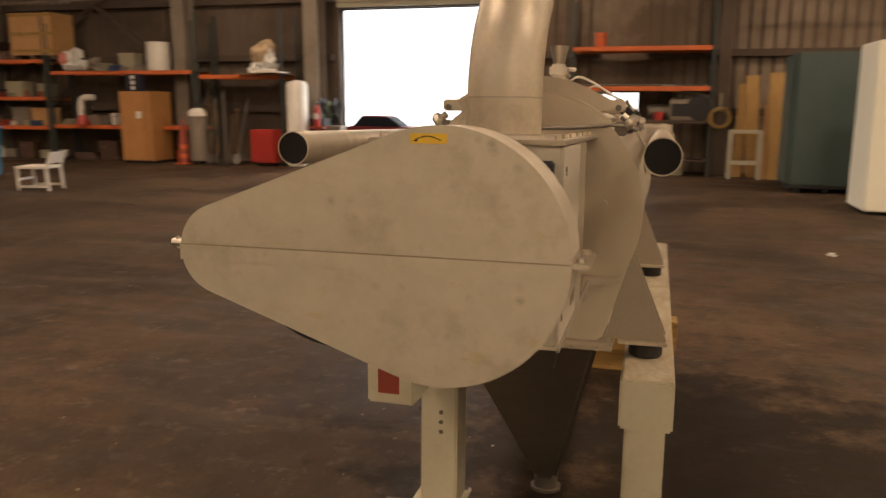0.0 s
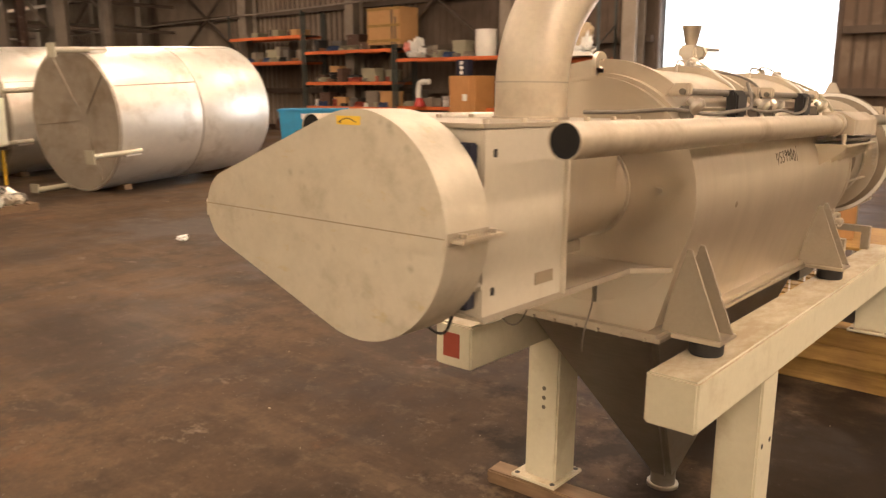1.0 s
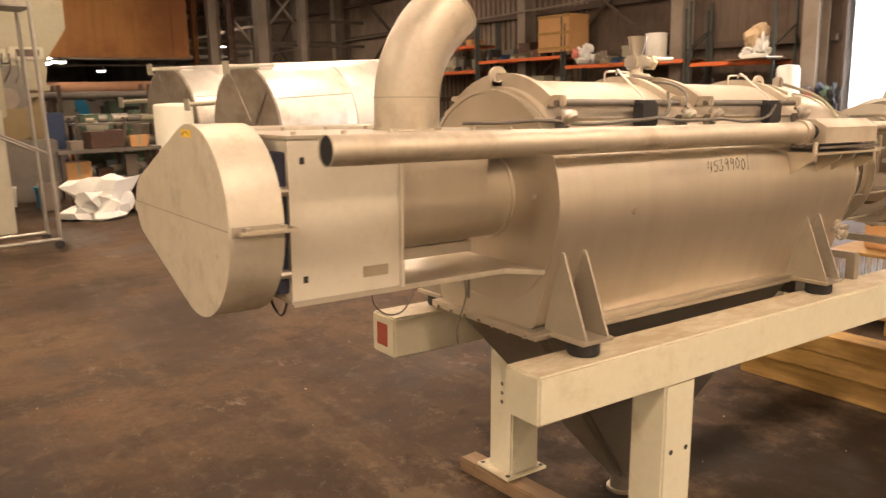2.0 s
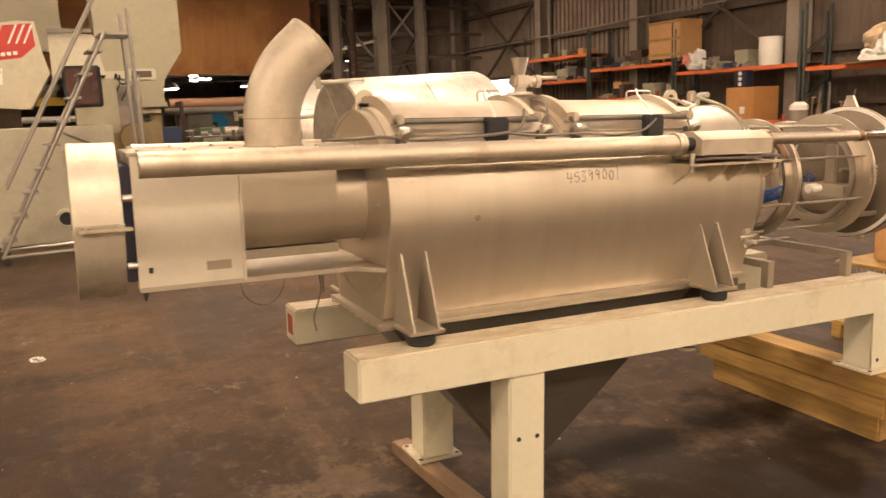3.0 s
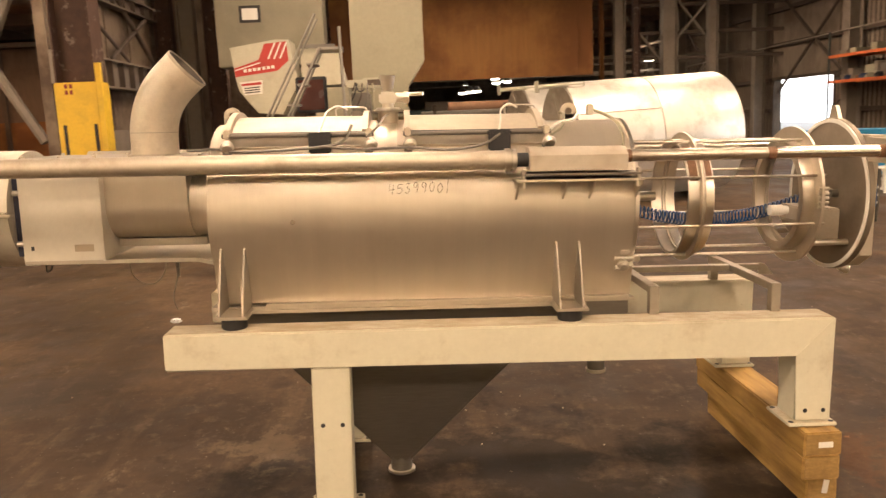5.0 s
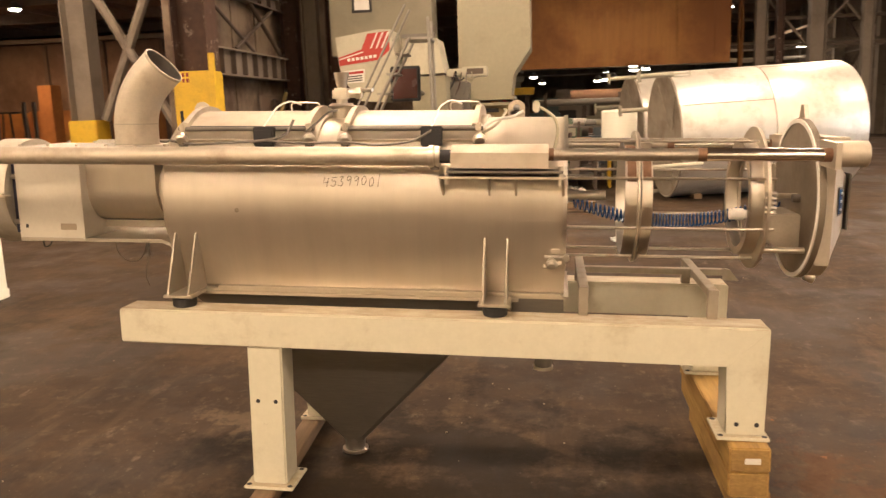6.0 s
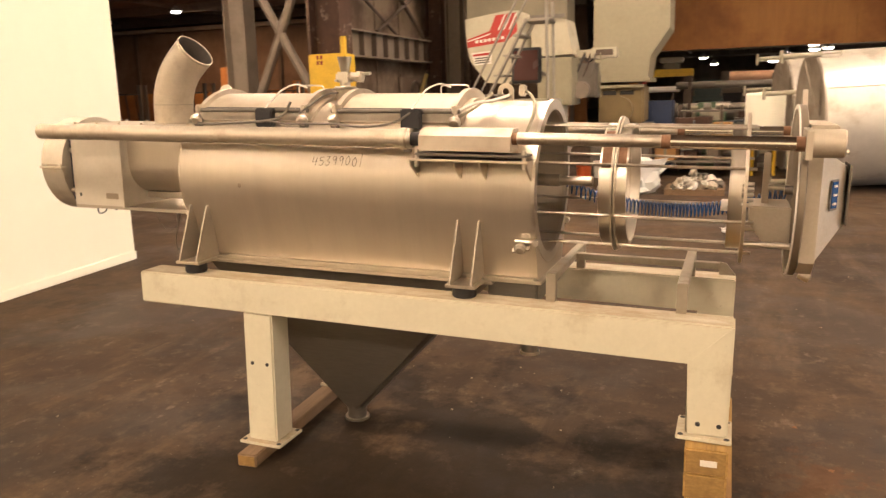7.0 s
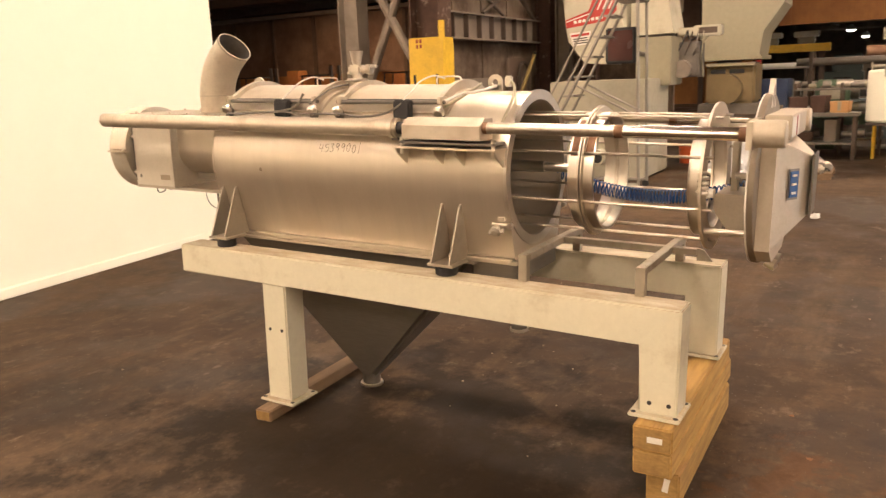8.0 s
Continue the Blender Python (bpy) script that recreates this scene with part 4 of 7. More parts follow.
# ---- rotor drawn out of the drum: tie rods, rings, end disc and bearing housing
rotor = part("rotor_core", rod((0, 4.1, 1.315), (0, 4.665, 1.315), 0.021, n=24), POLISHED, mixer, "bright rotor shaft end")
part("shaft_sleeve", rod((0, 4.35, 1.315), (0, 4.52, 1.315), 0.027, n=24), POLISHED, rotor)
for i in range(8):
    a = radians(22.5 + 45 * i)
    x, z = 0.272 * math.cos(a), ZC + 0.272 * math.sin(a)
    part("tie_rod", rod((x, 3.6, z), (x, 5.33, z), 0.0065, n=10), RODSTEEL, rotor)
basket = part("basket_ring", ring((0, 4.730, ZC), AX, 0.250, 0.262, 0.112, 80), POLISHED, mixer, "bright double ring of the rotor cage")
part("ring_flange", ring((0, 4.780, ZC), AX, 0.24, 0.292, 0.009, 80), STEEL, basket)
part("ring_flange", ring((0, 4.794, ZC), AX, 0.24, 0.286, 0.005, 80), STEEL, basket)
part("rust_patch", arc_plate(0.2615, 0.2632, 20, 62, 4.738, 4.775, (0, ZC), 12), RUSTED, basket, "rusty patch on the ring")
part("rust_patch", arc_plate(0.2615, 0.2632, 24, 58, 4.802, 4.836, (0, ZC), 12), RUSTED, basket, "rusty patch on the ring")
inner = part("cage_disc", ring((0, 5.287, ZC), AX, 0.215, 0.310, 0.012, 96), STEEL, mixer, "flat ring disc of the rotor cage")
part("cage_band", ring((0, 5.232, ZC), AX, 0.238, 0.25, 0.056, 80), POLISHED, inner)
part("cage_band_flange", ring((0, 5.232, ZC), AX, 0.215, 0.25, 0.008, 80), STEEL, inner)
for i in range(5):
    part("adjusting_bolt", rod((0.29, 5.28, 1.36 - 0.02 * i), (0.29, 5.323, 1.36 - 0.02 * i), 0.008, n=8), POLISHED, inner)
for a in (45, 135, 225, 315):
    x, z = 0.30 * math.cos(radians(a)), ZC + 0.30 * math.sin(radians(a))
    part("stand_off", rod((x * 0.93, 5.295, ZC + (z - ZC) * 0.93), (x * 0.93, 5.47, ZC + (z - ZC) * 0.93), 0.013, n=14), POLISHED, inner)
door_disc = part("end_disc", lathe((0, 5.470, ZC), AX, [(0, 0), (0, 0.338), (0.004, 0.346), (0.026, 0.346), (0.03, 0.338), (0.03, 0)], 96), DISCSTEEL, mixer, "round stainless end disc with a pale rim")
part("rim_seal", ring((0, 5.466, ZC), AX, 0.325, 0.343, 0.006, 96), WHITE, door_disc, "pale seal round the rim")
for s in (1, -1):
    part("disc_ear", prism([(s * 0.28, 5.475, 1.475), (s * 0.28, 5.475, 1.575), (s * 0.47, 5.475, 1.57), (s * 0.47, 5.475, 1.47)], (0, 0.022, 0)), STEEL, door_disc)
part("motor_plug", lathe((0.0, 5.205, 1.237), AX, [(0, 0), (0, 0.021), (0.004, 0.025), (0.06, 0.025), (0.062, 0.02), (0.085, 0.02), (0.085, 0)], 24), WHITE, inner, "white plastic plug")
part("hub_plug", rod((0.09, 5.44, 1.32), (0.09, 5.475, 1.32), 0.018, n=16), DARKSTEEL, door_disc)
part("lifting_fin", prism([(-0.06, 5.482, 1.60), (0.07, 5.482, 1.60), (0.012, 5.482, 1.712), (-0.02, 5.482, 1.712)], (0, 0.018, 0)), STEEL, door_disc)
for s in (1, -1):
    part("bottom_knob", lathe((s * 0.06, 5.52, 0.978), (0, 1, -0.3), [(0, 0), (0, 0.018), (0.04, 0.024), (0.05, 0.0)], 16), POLISHED, door_disc)


def frustum(back, front):
    bm = bmesh.new()
    a, b = [bm.verts.new(p) for p in back], [bm.verts.new(p) for p in front]
    for i in range(4):
        bm.faces.new((a[i], a[(i + 1) % 4], b[(i + 1) % 4], b[i]))
    bm.faces.new(a[::-1])
    bm.faces.new(b)
    bmesh.ops.bevel(bm, geom=list(bm.edges), offset=0.004, segments=2, affect="EDGES")
    return bm


gear_body = prism([(-0.13, 5.47, 1.255), (-0.13, 5.47, 1.10), (-0.13, 5.375, 1.105), (-0.13, 5.315, 1.185), (-0.13, 5.315, 1.255)], (0.26, 0, 0))
bmesh.ops.bevel(gear_body, geom=list(gear_body.edges), offset=0.006, segments=2, affect="EDGES")
gearbox = part("gearbox", gear_body, DOORSTEEL, mixer, "grey gearbox between the discs")
part("gearbox_post", box((-0.03, 5.36, 1.25), (0.03, 5.385, 1.46), 0.004), DOORSTEEL, gearbox)
part("gearbox_pin", rod((0.05, 5.38, 1.325), (0.05, 5.47, 1.325), 0.012, n=12), POLISHED, gearbox)
bearing = part("bearing_housing", frustum([(-0.25, 5.55, 1.06), (0.25, 5.55, 1.06), (0.25, 5.55, 1.49), (-0.25, 5.55, 1.49)],
                                          [(-0.05, 5.665, 1.19), (0.05, 5.665, 1.19), (0.05, 5.665, 1.415), (-0.05, 5.665, 1.415)]), DOORSTEEL, mixer, "tapered stainless bearing housing")
part("back_slab", prism([(-0.25, 5.50, 1.49), (0.25, 5.50, 1.49), (0.25, 5.50, 1.06), (0.16, 5.50, 1.0), (-0.16, 5.50, 1.0), (-0.25, 5.50, 1.06)], (0, 0.055, 0)), DOORSTEEL, bearing)
part("tip_flange", box((-0.085, 5.665, 1.185), (0.085, 5.674, 1.425), 0.002), DARKSTEEL, bearing)
cap = part("top_cap", box((-0.25, 5.505, 1.49), (0.25, 5.60, 1.582), 0.004), DOORSTEEL, bearing)
part("cap_label", box((0.02, 5.600, 1.50), (0.24, 5.602, 1.575)), WHITE, bearing, "white label with a red stripe")
part("cap_stripe", box((0.10, 5.6025, 1.50), (0.115, 5.604, 1.575)), BRIGHTRED, bearing)


def window_quad(u0, u1, z0, z1, lift):
    n = Vector((0.115, 0.2, 0)).normalized() * lift
    pts = [Vector((0.25 - 0.2 * u, 5.55 + 0.115 * u, z)) + n for u, z in ((u0, z0), (u1, z0), (u1, z1), (u0, z1))]
    return prism([tuple(p) for p in pts], tuple(n * 0.5))


part("window_frame", window_quad(0.36, 0.62, 1.255, 1.375, 0.004), DARKSTEEL, bearing)
part("blue_window", window_quad(0.39, 0.59, 1.264, 1.366, 0.0065), BLUE, bearing, "blue inspection window")
for wz in (1.278, 1.312, 1.346):
    part("window_bar", window_quad(0.42, 0.52, wz, wz + 0.008, 0.010), WHITE, bearing)

# ---- rail stand on the frame under the rotor
RAILSTEEL = surface("rust_streaked_bar_steel", (0.36, 0.315, 0.245), (0.20, 0.13, 0.075), 0.52, 0.6, (1, 1, 1), 40, 0.06, 7, 0.6, 0.48, 0.7, bump=0.05)
rails = part("rail_stand", box((-0.36, 4.545, 0.935), (0.315, 4.585, 0.968), 0.002), RAILSTEEL, mixer, "welded bar stand under the rotor")
part("cross_bar", box((-0.37, 5.068, 0.935), (0.315, 5.108, 0.968), 0.002), RAILSTEEL, rails)
part("long_bar", box((-0.13, 4.585, 0.938), (-0.09, 5.215, 0.966), 0.002), RAILSTEEL, rails)
part("end_tab", prism([(-0.105, 5.215, 0.972), (-0.105, 5.245, 0.965), (-0.105, 5.285, 0.915), (-0.105, 5.215, 0.915)], (0.012, 0, 0)), RAILSTEEL, rails)
for y in (4.545, 5.068):
    for x in (0.315, -0.36):
        part("post", box((x, y, 0.846), (x + 0.04, y + 0.04, 0.968), 0.002), RAILSTEEL, rails)

# ---- hatches on the drum
for k, (h0, h1) in enumerate(((2.79, 3.37), (3.53, 4.105))):
    hatch = part("hatch", arc_plate(0.357, 0.388, 56, 124, h0, h1, (0, ZC), 24), HATCHSTEEL, mixer, "curved stainless hatch clamped on the drum")
    for e0, e1 in ((h0 - 0.005, h0 + 0.02), (h1 - 0.02, h1 + 0.005)):
        part("hatch_band", arc_plate(0.36, 0.411, 54, 126, e0, e1, (0, ZC), 24), HATCHSTEEL, hatch)
    part("hatch_skirt", arc_plate(0.352, 0.368, 46, 134, h0 - 0.035, h1 + 0.035, (0, ZC), 24), HATCHSTEEL, hatch)
    for s in (1, -1):
        ax, az = s * 0.268, ZC + 0.312
        part("hinge_rod", rod((ax, h0 - 0.01, az), (ax, h1 + 0.03, az), 0.0095, n=14), DARKSTEEL, hatch)
        for y in (h0 + 0.01, h1 + 0.01):
            part("clamp_arm", box((min(ax - s * 0.05, ax + s * 0.02), y - 0.012, az - 0.012), (max(ax - s * 0.05, ax + s * 0.02), y + 0.012, az + 0.025), 0.005), STEEL, hatch)
            part("star_knob", lathe((ax + s * 0.012, y + 0.004, az - 0.022), (s * 0.75, 0.1, -0.65), [(0, 0), (0, 0.012), (0.018, 0.012), (0.02, 0.024), (0.034, 0.029), (0.046, 0.021), (0.05, 0)], 16), POLISHED, hatch)
            part("clamp_foot", box((min(ax - s * 0.01, ax + s * 0.028), y - 0.016, az - 0.085), (max(ax - s * 0.01, ax + s * 0.028), y + 0.016, az - 0.04), 0.005), DARKSTEEL, hatch)
        part("clamp_block", box((min(s * 0.265, s * 0.315), (h0 + h1) / 2 + 0.055, ZC + 0.236), (max(s * 0.265, s * 0.305), (h0 + h1) / 2 + 0.145, ZC + 0.312), 0.006), BLACK, hatch, "black plastic clamp block")
        part("latch_plate", box((min(s * 0.25, s * 0.30), (h0 + h1) / 2 + 0.05, ZC + 0.30), (max(s * 0.25, s * 0.295), (h0 + h1) / 2 + 0.15, ZC + 0.322), 0.006), BLACK, hatch)
        part("hatch_seal", rod((s * 0.225, h0 + 0.02, ZC + 0.318), (s * 0.225, h1 - 0.02, ZC + 0.318), 0.006, n=8), BLACK, hatch, "black seal along the hatch")
    hy = h0 + 0.44
    part("hatch_handle", sweep(smooth_line([(0.05, hy, 1.69), (0.05, hy, 1.728), (0.05, hy + 0.03, 1.735), (0.05, hy + 0.1, 1.735), (0.05, hy + 0.13, 1.728), (0.05, hy + 0.13, 1.69)], 5), 0.004, 8), POLISHED, hatch)
    part("cable_tie", sweep(smooth_line([(0.30, h0 + 0.37, 1.59), (0.27, h0 + 0.39, 1.64), (0.22, h0 + 0.40, 1.675), (0.16, h0 + 0.41, 1.715), (0.10, h0 + 0.45, 1.74), (0.06, h0 + 0.49, 1.725)], 6), 0.004, 8), WHITE, hatch, "white cable")

# ---- charging valve
valve = part("charging_valve", rod((0.0, 3.455, 1.66), (0.0, 3.455, 1.715), 0.045, n=28), STEEL, mixer, "small stainless ball valve with a funnel")
part("valve_ferrule", lathe((0, 3.455, 1.712), (0, 0, 1), [(0, 0.03), (0, 0.066), (0.007, 0.068), (0.012, 0.055), (0.02, 0.05), (0.02, 0)], 28), POLISHED, valve)
part("valve_neck", rod((0, 3.455, 1.73), (0, 3.455, 1.752), 0.026, n=20), STEEL, valve)
part("valve_body", box((-0.034, 3.416, 1.75), (0.034, 3.494, 1.80), 0.01), POLISHED, valve)
part("valve_side", rod((0.0, 3.49, 1.776), (0.0, 3.55, 1.776), 0.021, n=18), POLISHED, valve)
part("side_nut", rod((0.0, 3.525, 1.776), (0.0, 3.545, 1.776), 0.03, n=6), STEEL, valve)
part("valve_handle", rod((0.0, 3.545, 1.79), (0.045, 3.61, 1.79), 0.008, n=8), POLISHED, valve)
for dy in (-0.03, 0.03):
    part("body_bolt", rod((0.03, 3.455 + dy, 1.758), (0.042, 3.455 + dy, 1.758), 0.007, n=6), POLISHED, valve)
part("valve_funnel", lathe((0, 3.455, 1.80), (0, 0, 1), [(0, 0.02), (0.012, 0.024), (0.03, 0.027), (0.07, 0.036), (0.07, 0.029), (0.02, 0.014)], 28), POLISHED, valve)

# ---- cables
for pts, r, mat in (
    ([(0.06, 2.58, 1.56), (0.16, 2.66, 1.562), (0.26, 2.74, 1.57), (0.318, 2.86, 1.558), (0.322, 3.02, 1.564), (0.318, 3.2, 1.575), (0.30, 3.28, 1.60), (0.27, 3.31, 1.66)], 0.006, DARKSTEEL),
    ([(0.318, 3.2, 1.575), (0.325, 3.34, 1.563), (0.322, 3.55, 1.566), (0.325, 3.7, 1.555), (0.318, 3.84, 1.572), (0.30, 3.92, 1.615)], 0.0055, DARKSTEEL),
    ([(0.30, 3.37, 1.61), (0.26, 3.42, 1.655), (0.18, 3.44, 1.69), (0.08, 3.455, 1.70)], 0.0045, DARKSTEEL),
    ([(0.27, 4.12, 1.62), (0.2, 4.18, 1.655), (0.16, 4.25, 1.668), (0.05, 4.29, 1.69)], 0.007, WHITE),
    ([(0.26, 4.13, 1.60), (0.22, 4.19, 1.64), (0.1, 4.22, 1.69), (0.05, 4.21, 1.70)], 0.006, BEIGE),
    ([(0.04, 4.36, 1.71), (0.09, 4.40, 1.69), (0.17, 4.435, 1.655), (0.24, 4.445, 1.60), (0.29, 4.43, 1.53), (0.30, 4.41, 1.47)], 0.007, BEIGE),
    ([(0.0, 2.43, 1.10), (0.0, 2.43, 1.03), (0.0, 2.39, 0.97), (0.0, 2.33, 0.965), (0.0, 2.28, 1.01), (0.0, 2.27, 1.10)], 0.0025, DARKSTEEL),
    ([(0.15, 2.52, 1.10), (0.15, 2.525, 1.02), (0.14, 2.50, 0.93), (0.13, 2.51, 0.87)], 0.0025, DARKSTEEL),
    ([(-0.45, 1.80, 1.23), (-0.42, 1.85, 1.15), (-0.36, 1.87, 1.10), (-0.28, 1.87, 1.085), (-0.2, 1.88, 1.12)], 0.003, BLACK),
    ([(0.0, 1.93, 1.10), (0.03, 1.94, 1.05), (0.08, 1.94, 1.045), (0.1, 1.95, 1.10)], 0.0035, BLACK),
):
    part("cable", sweep(smooth_line(pts, 6), r, 8), mat, mixer)
part("cable_plug", box((0.02, 4.335, 1.685), (0.06, 4.365, 1.735), 0.006), POLISHED, mixer)


def coil():
    """A spiral hose sagging through the rotor cage, from inside the drum to the end disc."""
    pts, turns = [], 52
    for i in range(turns * 12 + 1):
        u = i / (turns * 12)
        a = 2 * math.pi * turns * (u - 0.03 * math.sin(2 * math.pi * u))
        r = 0.026 + 0.005 * math.sin(math.pi * u)
        y = 4.52 + 0.94 * u
        pts.append((-0.185 + r * math.cos(a), y, 1.178 + 0.42 * (y - 4.98) ** 2 + r * math.sin(a)))
    return sweep(pts, 0.0038, 6)


part("coiled_hose", coil(), BLUE, mixer, "blue coiled air hose")

ENDGRAIN = surface("sawn_end_grain", (0.36, 0.22, 0.065), (0.15, 0.085, 0.03), 0.85, 0, (1, 3, 9), 12, 0.2, 14, 0.6, bump=0.4)
# ---------------------------------------------------------------- timbers under the mixer
def timber_piece(name, lo, hi, label, material=TIMBER, category="timber", group=""):
    c = ((Vector(lo) + Vector(hi)) / 2)
    c.z = min(lo[2], hi[2])
    bm = box(Vector(lo) - c, Vector(hi) - c, 0.006)
    return tagged(part(name, bm, material), label, category, group), c


def place_timber(lo, hi, label, material=TIMBER, turn=0.0, group="timbers under the mixer"):
    ob, c = timber_piece("timber", lo, hi, label, material, "timber", group)
    ob.matrix_world = Matrix.Translation(c) @ pose(0, 0, 0, 0, 0, turn)
    h, d, l = hi[2] - lo[2], (hi[1] - lo[1]) / 2, (hi[0] - lo[0]) / 2
    for s in (-1, 1):
        part("end_grain", prism([(s * l, -d + 0.008, 0.008), (s * l, d - 0.008, 0.008), (s * l, d - 0.008, h - 0.008), (s * l, -d + 0.008, h - 0.008)], (s * 0.002, 0, 0)), ENDGRAIN, ob, "darker sawn end")
    return ob


place_timber((-0.62, 3.09, 0.0), (0.60, 3.19, 0.062), "weathered timber under the frame's foot plates", OLDTIMBER, 3.0)
place_timber((-0.58, 5.165, 0.0), (0.505, 5.30, 0.138), "thick sawn timber at the bottom of the stack", TIMBER, 0.3)
top_low = place_timber((-0.66, 5.128, 0.139), (0.555, 5.285, 0.245), "sawn timber in the middle of the stack", TIMBER, -0.3)
place_timber((-0.65, 5.124, 0.246), (0.56, 5.282, 0.350), "sawn timber with a paper tag, under the foot plates", TIMBER, 0.2)
tag = tagged(part("paper_tag", box((-0.001, -0.03, -0.012), (0.001, 0.03, 0.012)), WHITE), "small white paper tag on the timber", "tag")
tag.matrix_world = Matrix.Translation((0.563, 5.215, 0.297))
tag2 = copy_thing(tag, Matrix.Translation((0.5085, 5.25, 0.085)) @ pose(0, 0, 0, 80, 0, 0))

# ---------------------------------------------------------------- cream panels
panel = thing("panel_container", "tall smooth cream panelled box standing on the floor", "container", Matrix.Translation((-3.66, -1.43, 0)) @ pose(0, 0, 0, 0, 0, 5.5))
part("body", box((0, -2.3, 0.09), (4.5, -0.02, 3.4), 0.01), PANELCREAM, panel)
part("base_rail", box((0, -2.3, 0.0), (4.5, 0.0, 0.10), 0.008), PANELCREAM, panel, "cream base rail")
panel2 = thing("white_cabinet", "tall cream cabinet standing by the wall", "cabinet", Matrix.Translation((4.86, 14.6, 0)) @ Matrix.Diagonal((1, 1, 0.91, 1)))
part("body", box((-1.1, -0.6, 0.05), (1.1, 0.6, 3.05), 0.02), PANELCREAM, panel2)
part("plinth", box((-1.0, -0.5, 0), (1.0, 0.5, 0.05), 0.004), BLACK, panel2)


# ---------------------------------------------------------------- stainless tanks
def tank(m, length, label):
    t = thing("stainless_tank", label, "tank", m, "tanks lying on the floor")
    r = 1.192
    part("shell", lathe((0, 0, r), AX, [(0.0, r - 0.03), (0.02, r), (length * 0.5 - 0.01, r), (length * 0.5, r - 0.002), (length * 0.5 + 0.01, r), (length - 0.12, r), (length - 0.04, r - 0.04), (length, r - 0.14), (length + 0.10, 0.5), (length + 0.13, 0)], 72), TANKSTEEL, t)
    part("end_cone", lathe((0, 0, r), AX, [(0.0, r - 0.03), (0.16, 0.12), (0.16, 0)], 72), TANKEND, t, "hollow cone end with seams")
    for a in (40, 110, 185, 300):
        part("seam", rod((0.15 * math.cos(radians(a)), 0.142, r + 0.15 * math.sin(radians(a))), (1.12 * math.cos(radians(a)), -0.002, r + 1.12 * math.sin(radians(a))), 0.009, n=6), TANKEND, t)
    part("girth_seam", ring((0, length * 0.5 - 0.012, r), AX, r - 0.004, r + 0.003, 0.024, 96), TANKEND, t, "brown-stained weld seam")
    part("end_rim", ring((0, 0.005, r), AX, r - 0.01, r + 0.006, 0.02, 96), TANKEND, t)
    for a, y0, y1 in ((28, 0.02, 0.5), (74, 0.5, 0.94)):
        part("long_seam", rod((r * math.cos(radians(a)), y0 * length, r + r * math.sin(radians(a))), (r * math.cos(radians(a)), y1 * length, r + r * math.sin(radians(a))), 0.008, n=6), TANKEND, t)
    for a in (-24, 66, 156, 246):
        x, z = (r + 0.045) * math.cos(radians(a)), r + (r + 0.045) * math.sin(radians(a))
        leg = part("leg_pipe", rod((x, 0.38, z), (x, -0.55, z), 0.045, n=16), WHITEENAMEL, t, "white painted leg pipe")
        part("leg_plate", box((x - 0.11, -0.572, z - 0.11), (x + 0.11, -0.55, z + 0.11), 0.004), WHITEENAMEL, leg)
        part("leg_pad", box((x * 0.985 - 0.05, 0.06, z - 0.06), (x * 0.985 + 0.05, 0.36, z + 0.04), 0.01), TANKSTEEL, leg)
    for y in (0.5, length - 0.5):
        part("cradle", box((-0.5, y - 0.08, -0.05 * y - 0.01), (0.5, y + 0.08, 0.075), 0.006), OLDTIMBER, t)
    return t


tank_turn = pose(0, 0, 0, 2.1, 0, 7.9)
big_tank = tank(Matrix.Translation((-12.2, 6.65, 0.0)) @ tank_turn @ Matrix.Scale(1.028, 4), 3.4, "large stainless tank lying on its side")
copy_thing(big_tank, Matrix.Translation((-15.8, 6.36, 0.0)) @ pose(0, 0, 0, 2.1, 0, 8) @ Matrix.Scale(1.04, 4))


# ---------------------------------------------------------------- pallet racks on the north wall
RY = 20.0


def rack(x0, x1, top, levels, label):
    t = thing("pallet_rack", label, "rack", Matrix.Translation(((x0 + x1) / 2, RY + 0.5, 0)), "pallet racks")
    h = (x1 - x0) / 2
    for s in (-1, 1):
        for y in (-0.5, 0.5):
            part("upright", box((s * h - 0.035, y - 0.035, 0), (s * h + 0.035, y + 0.035, top), 0.006), GREENRACK, t)
        for z in np.arange(0.4, top - 0.6, 1.2):
            part("lattice", rod((s * h, -0.5, z), (s * h, 0.5, z + 0.6), 0.018, n=6), GREENRACK, t)
    for z in levels:
        for y in (-0.52, 0.5):
            part("load_beam", box((-h + 0.05, y - 0.025, z - 0.055), (h - 0.05, y + 0.025, z + 0.055), 0.006), ORANGEBEAM, t, "orange load beam")
        part("deck", box((-h + 0.06, -0.49, z + 0.03), (h - 0.06, 0.47, z + 0.054), 0.0), GIRT, t)
    return t


rack(-26.5, -22.0, 4.5, (2.60, 3.55), "green pallet rack with orange beams, loaded")
rack(-21.85, -17.35, 4.4, (0.95, 1.82, 2.92), "green pallet rack with orange beams and a crate")
rack(-17.2, -12.35, 4.0, (1.0, 2.57), "green pallet rack with orange beams, cluttered")
rack(-12.2, -9.6, 4.2, (2.44,), "green pallet rack with one orange beam level")
rack(-1.72, 1.66, 4.3, (2.11, 3.06), "green pallet rack with two orange beam levels")


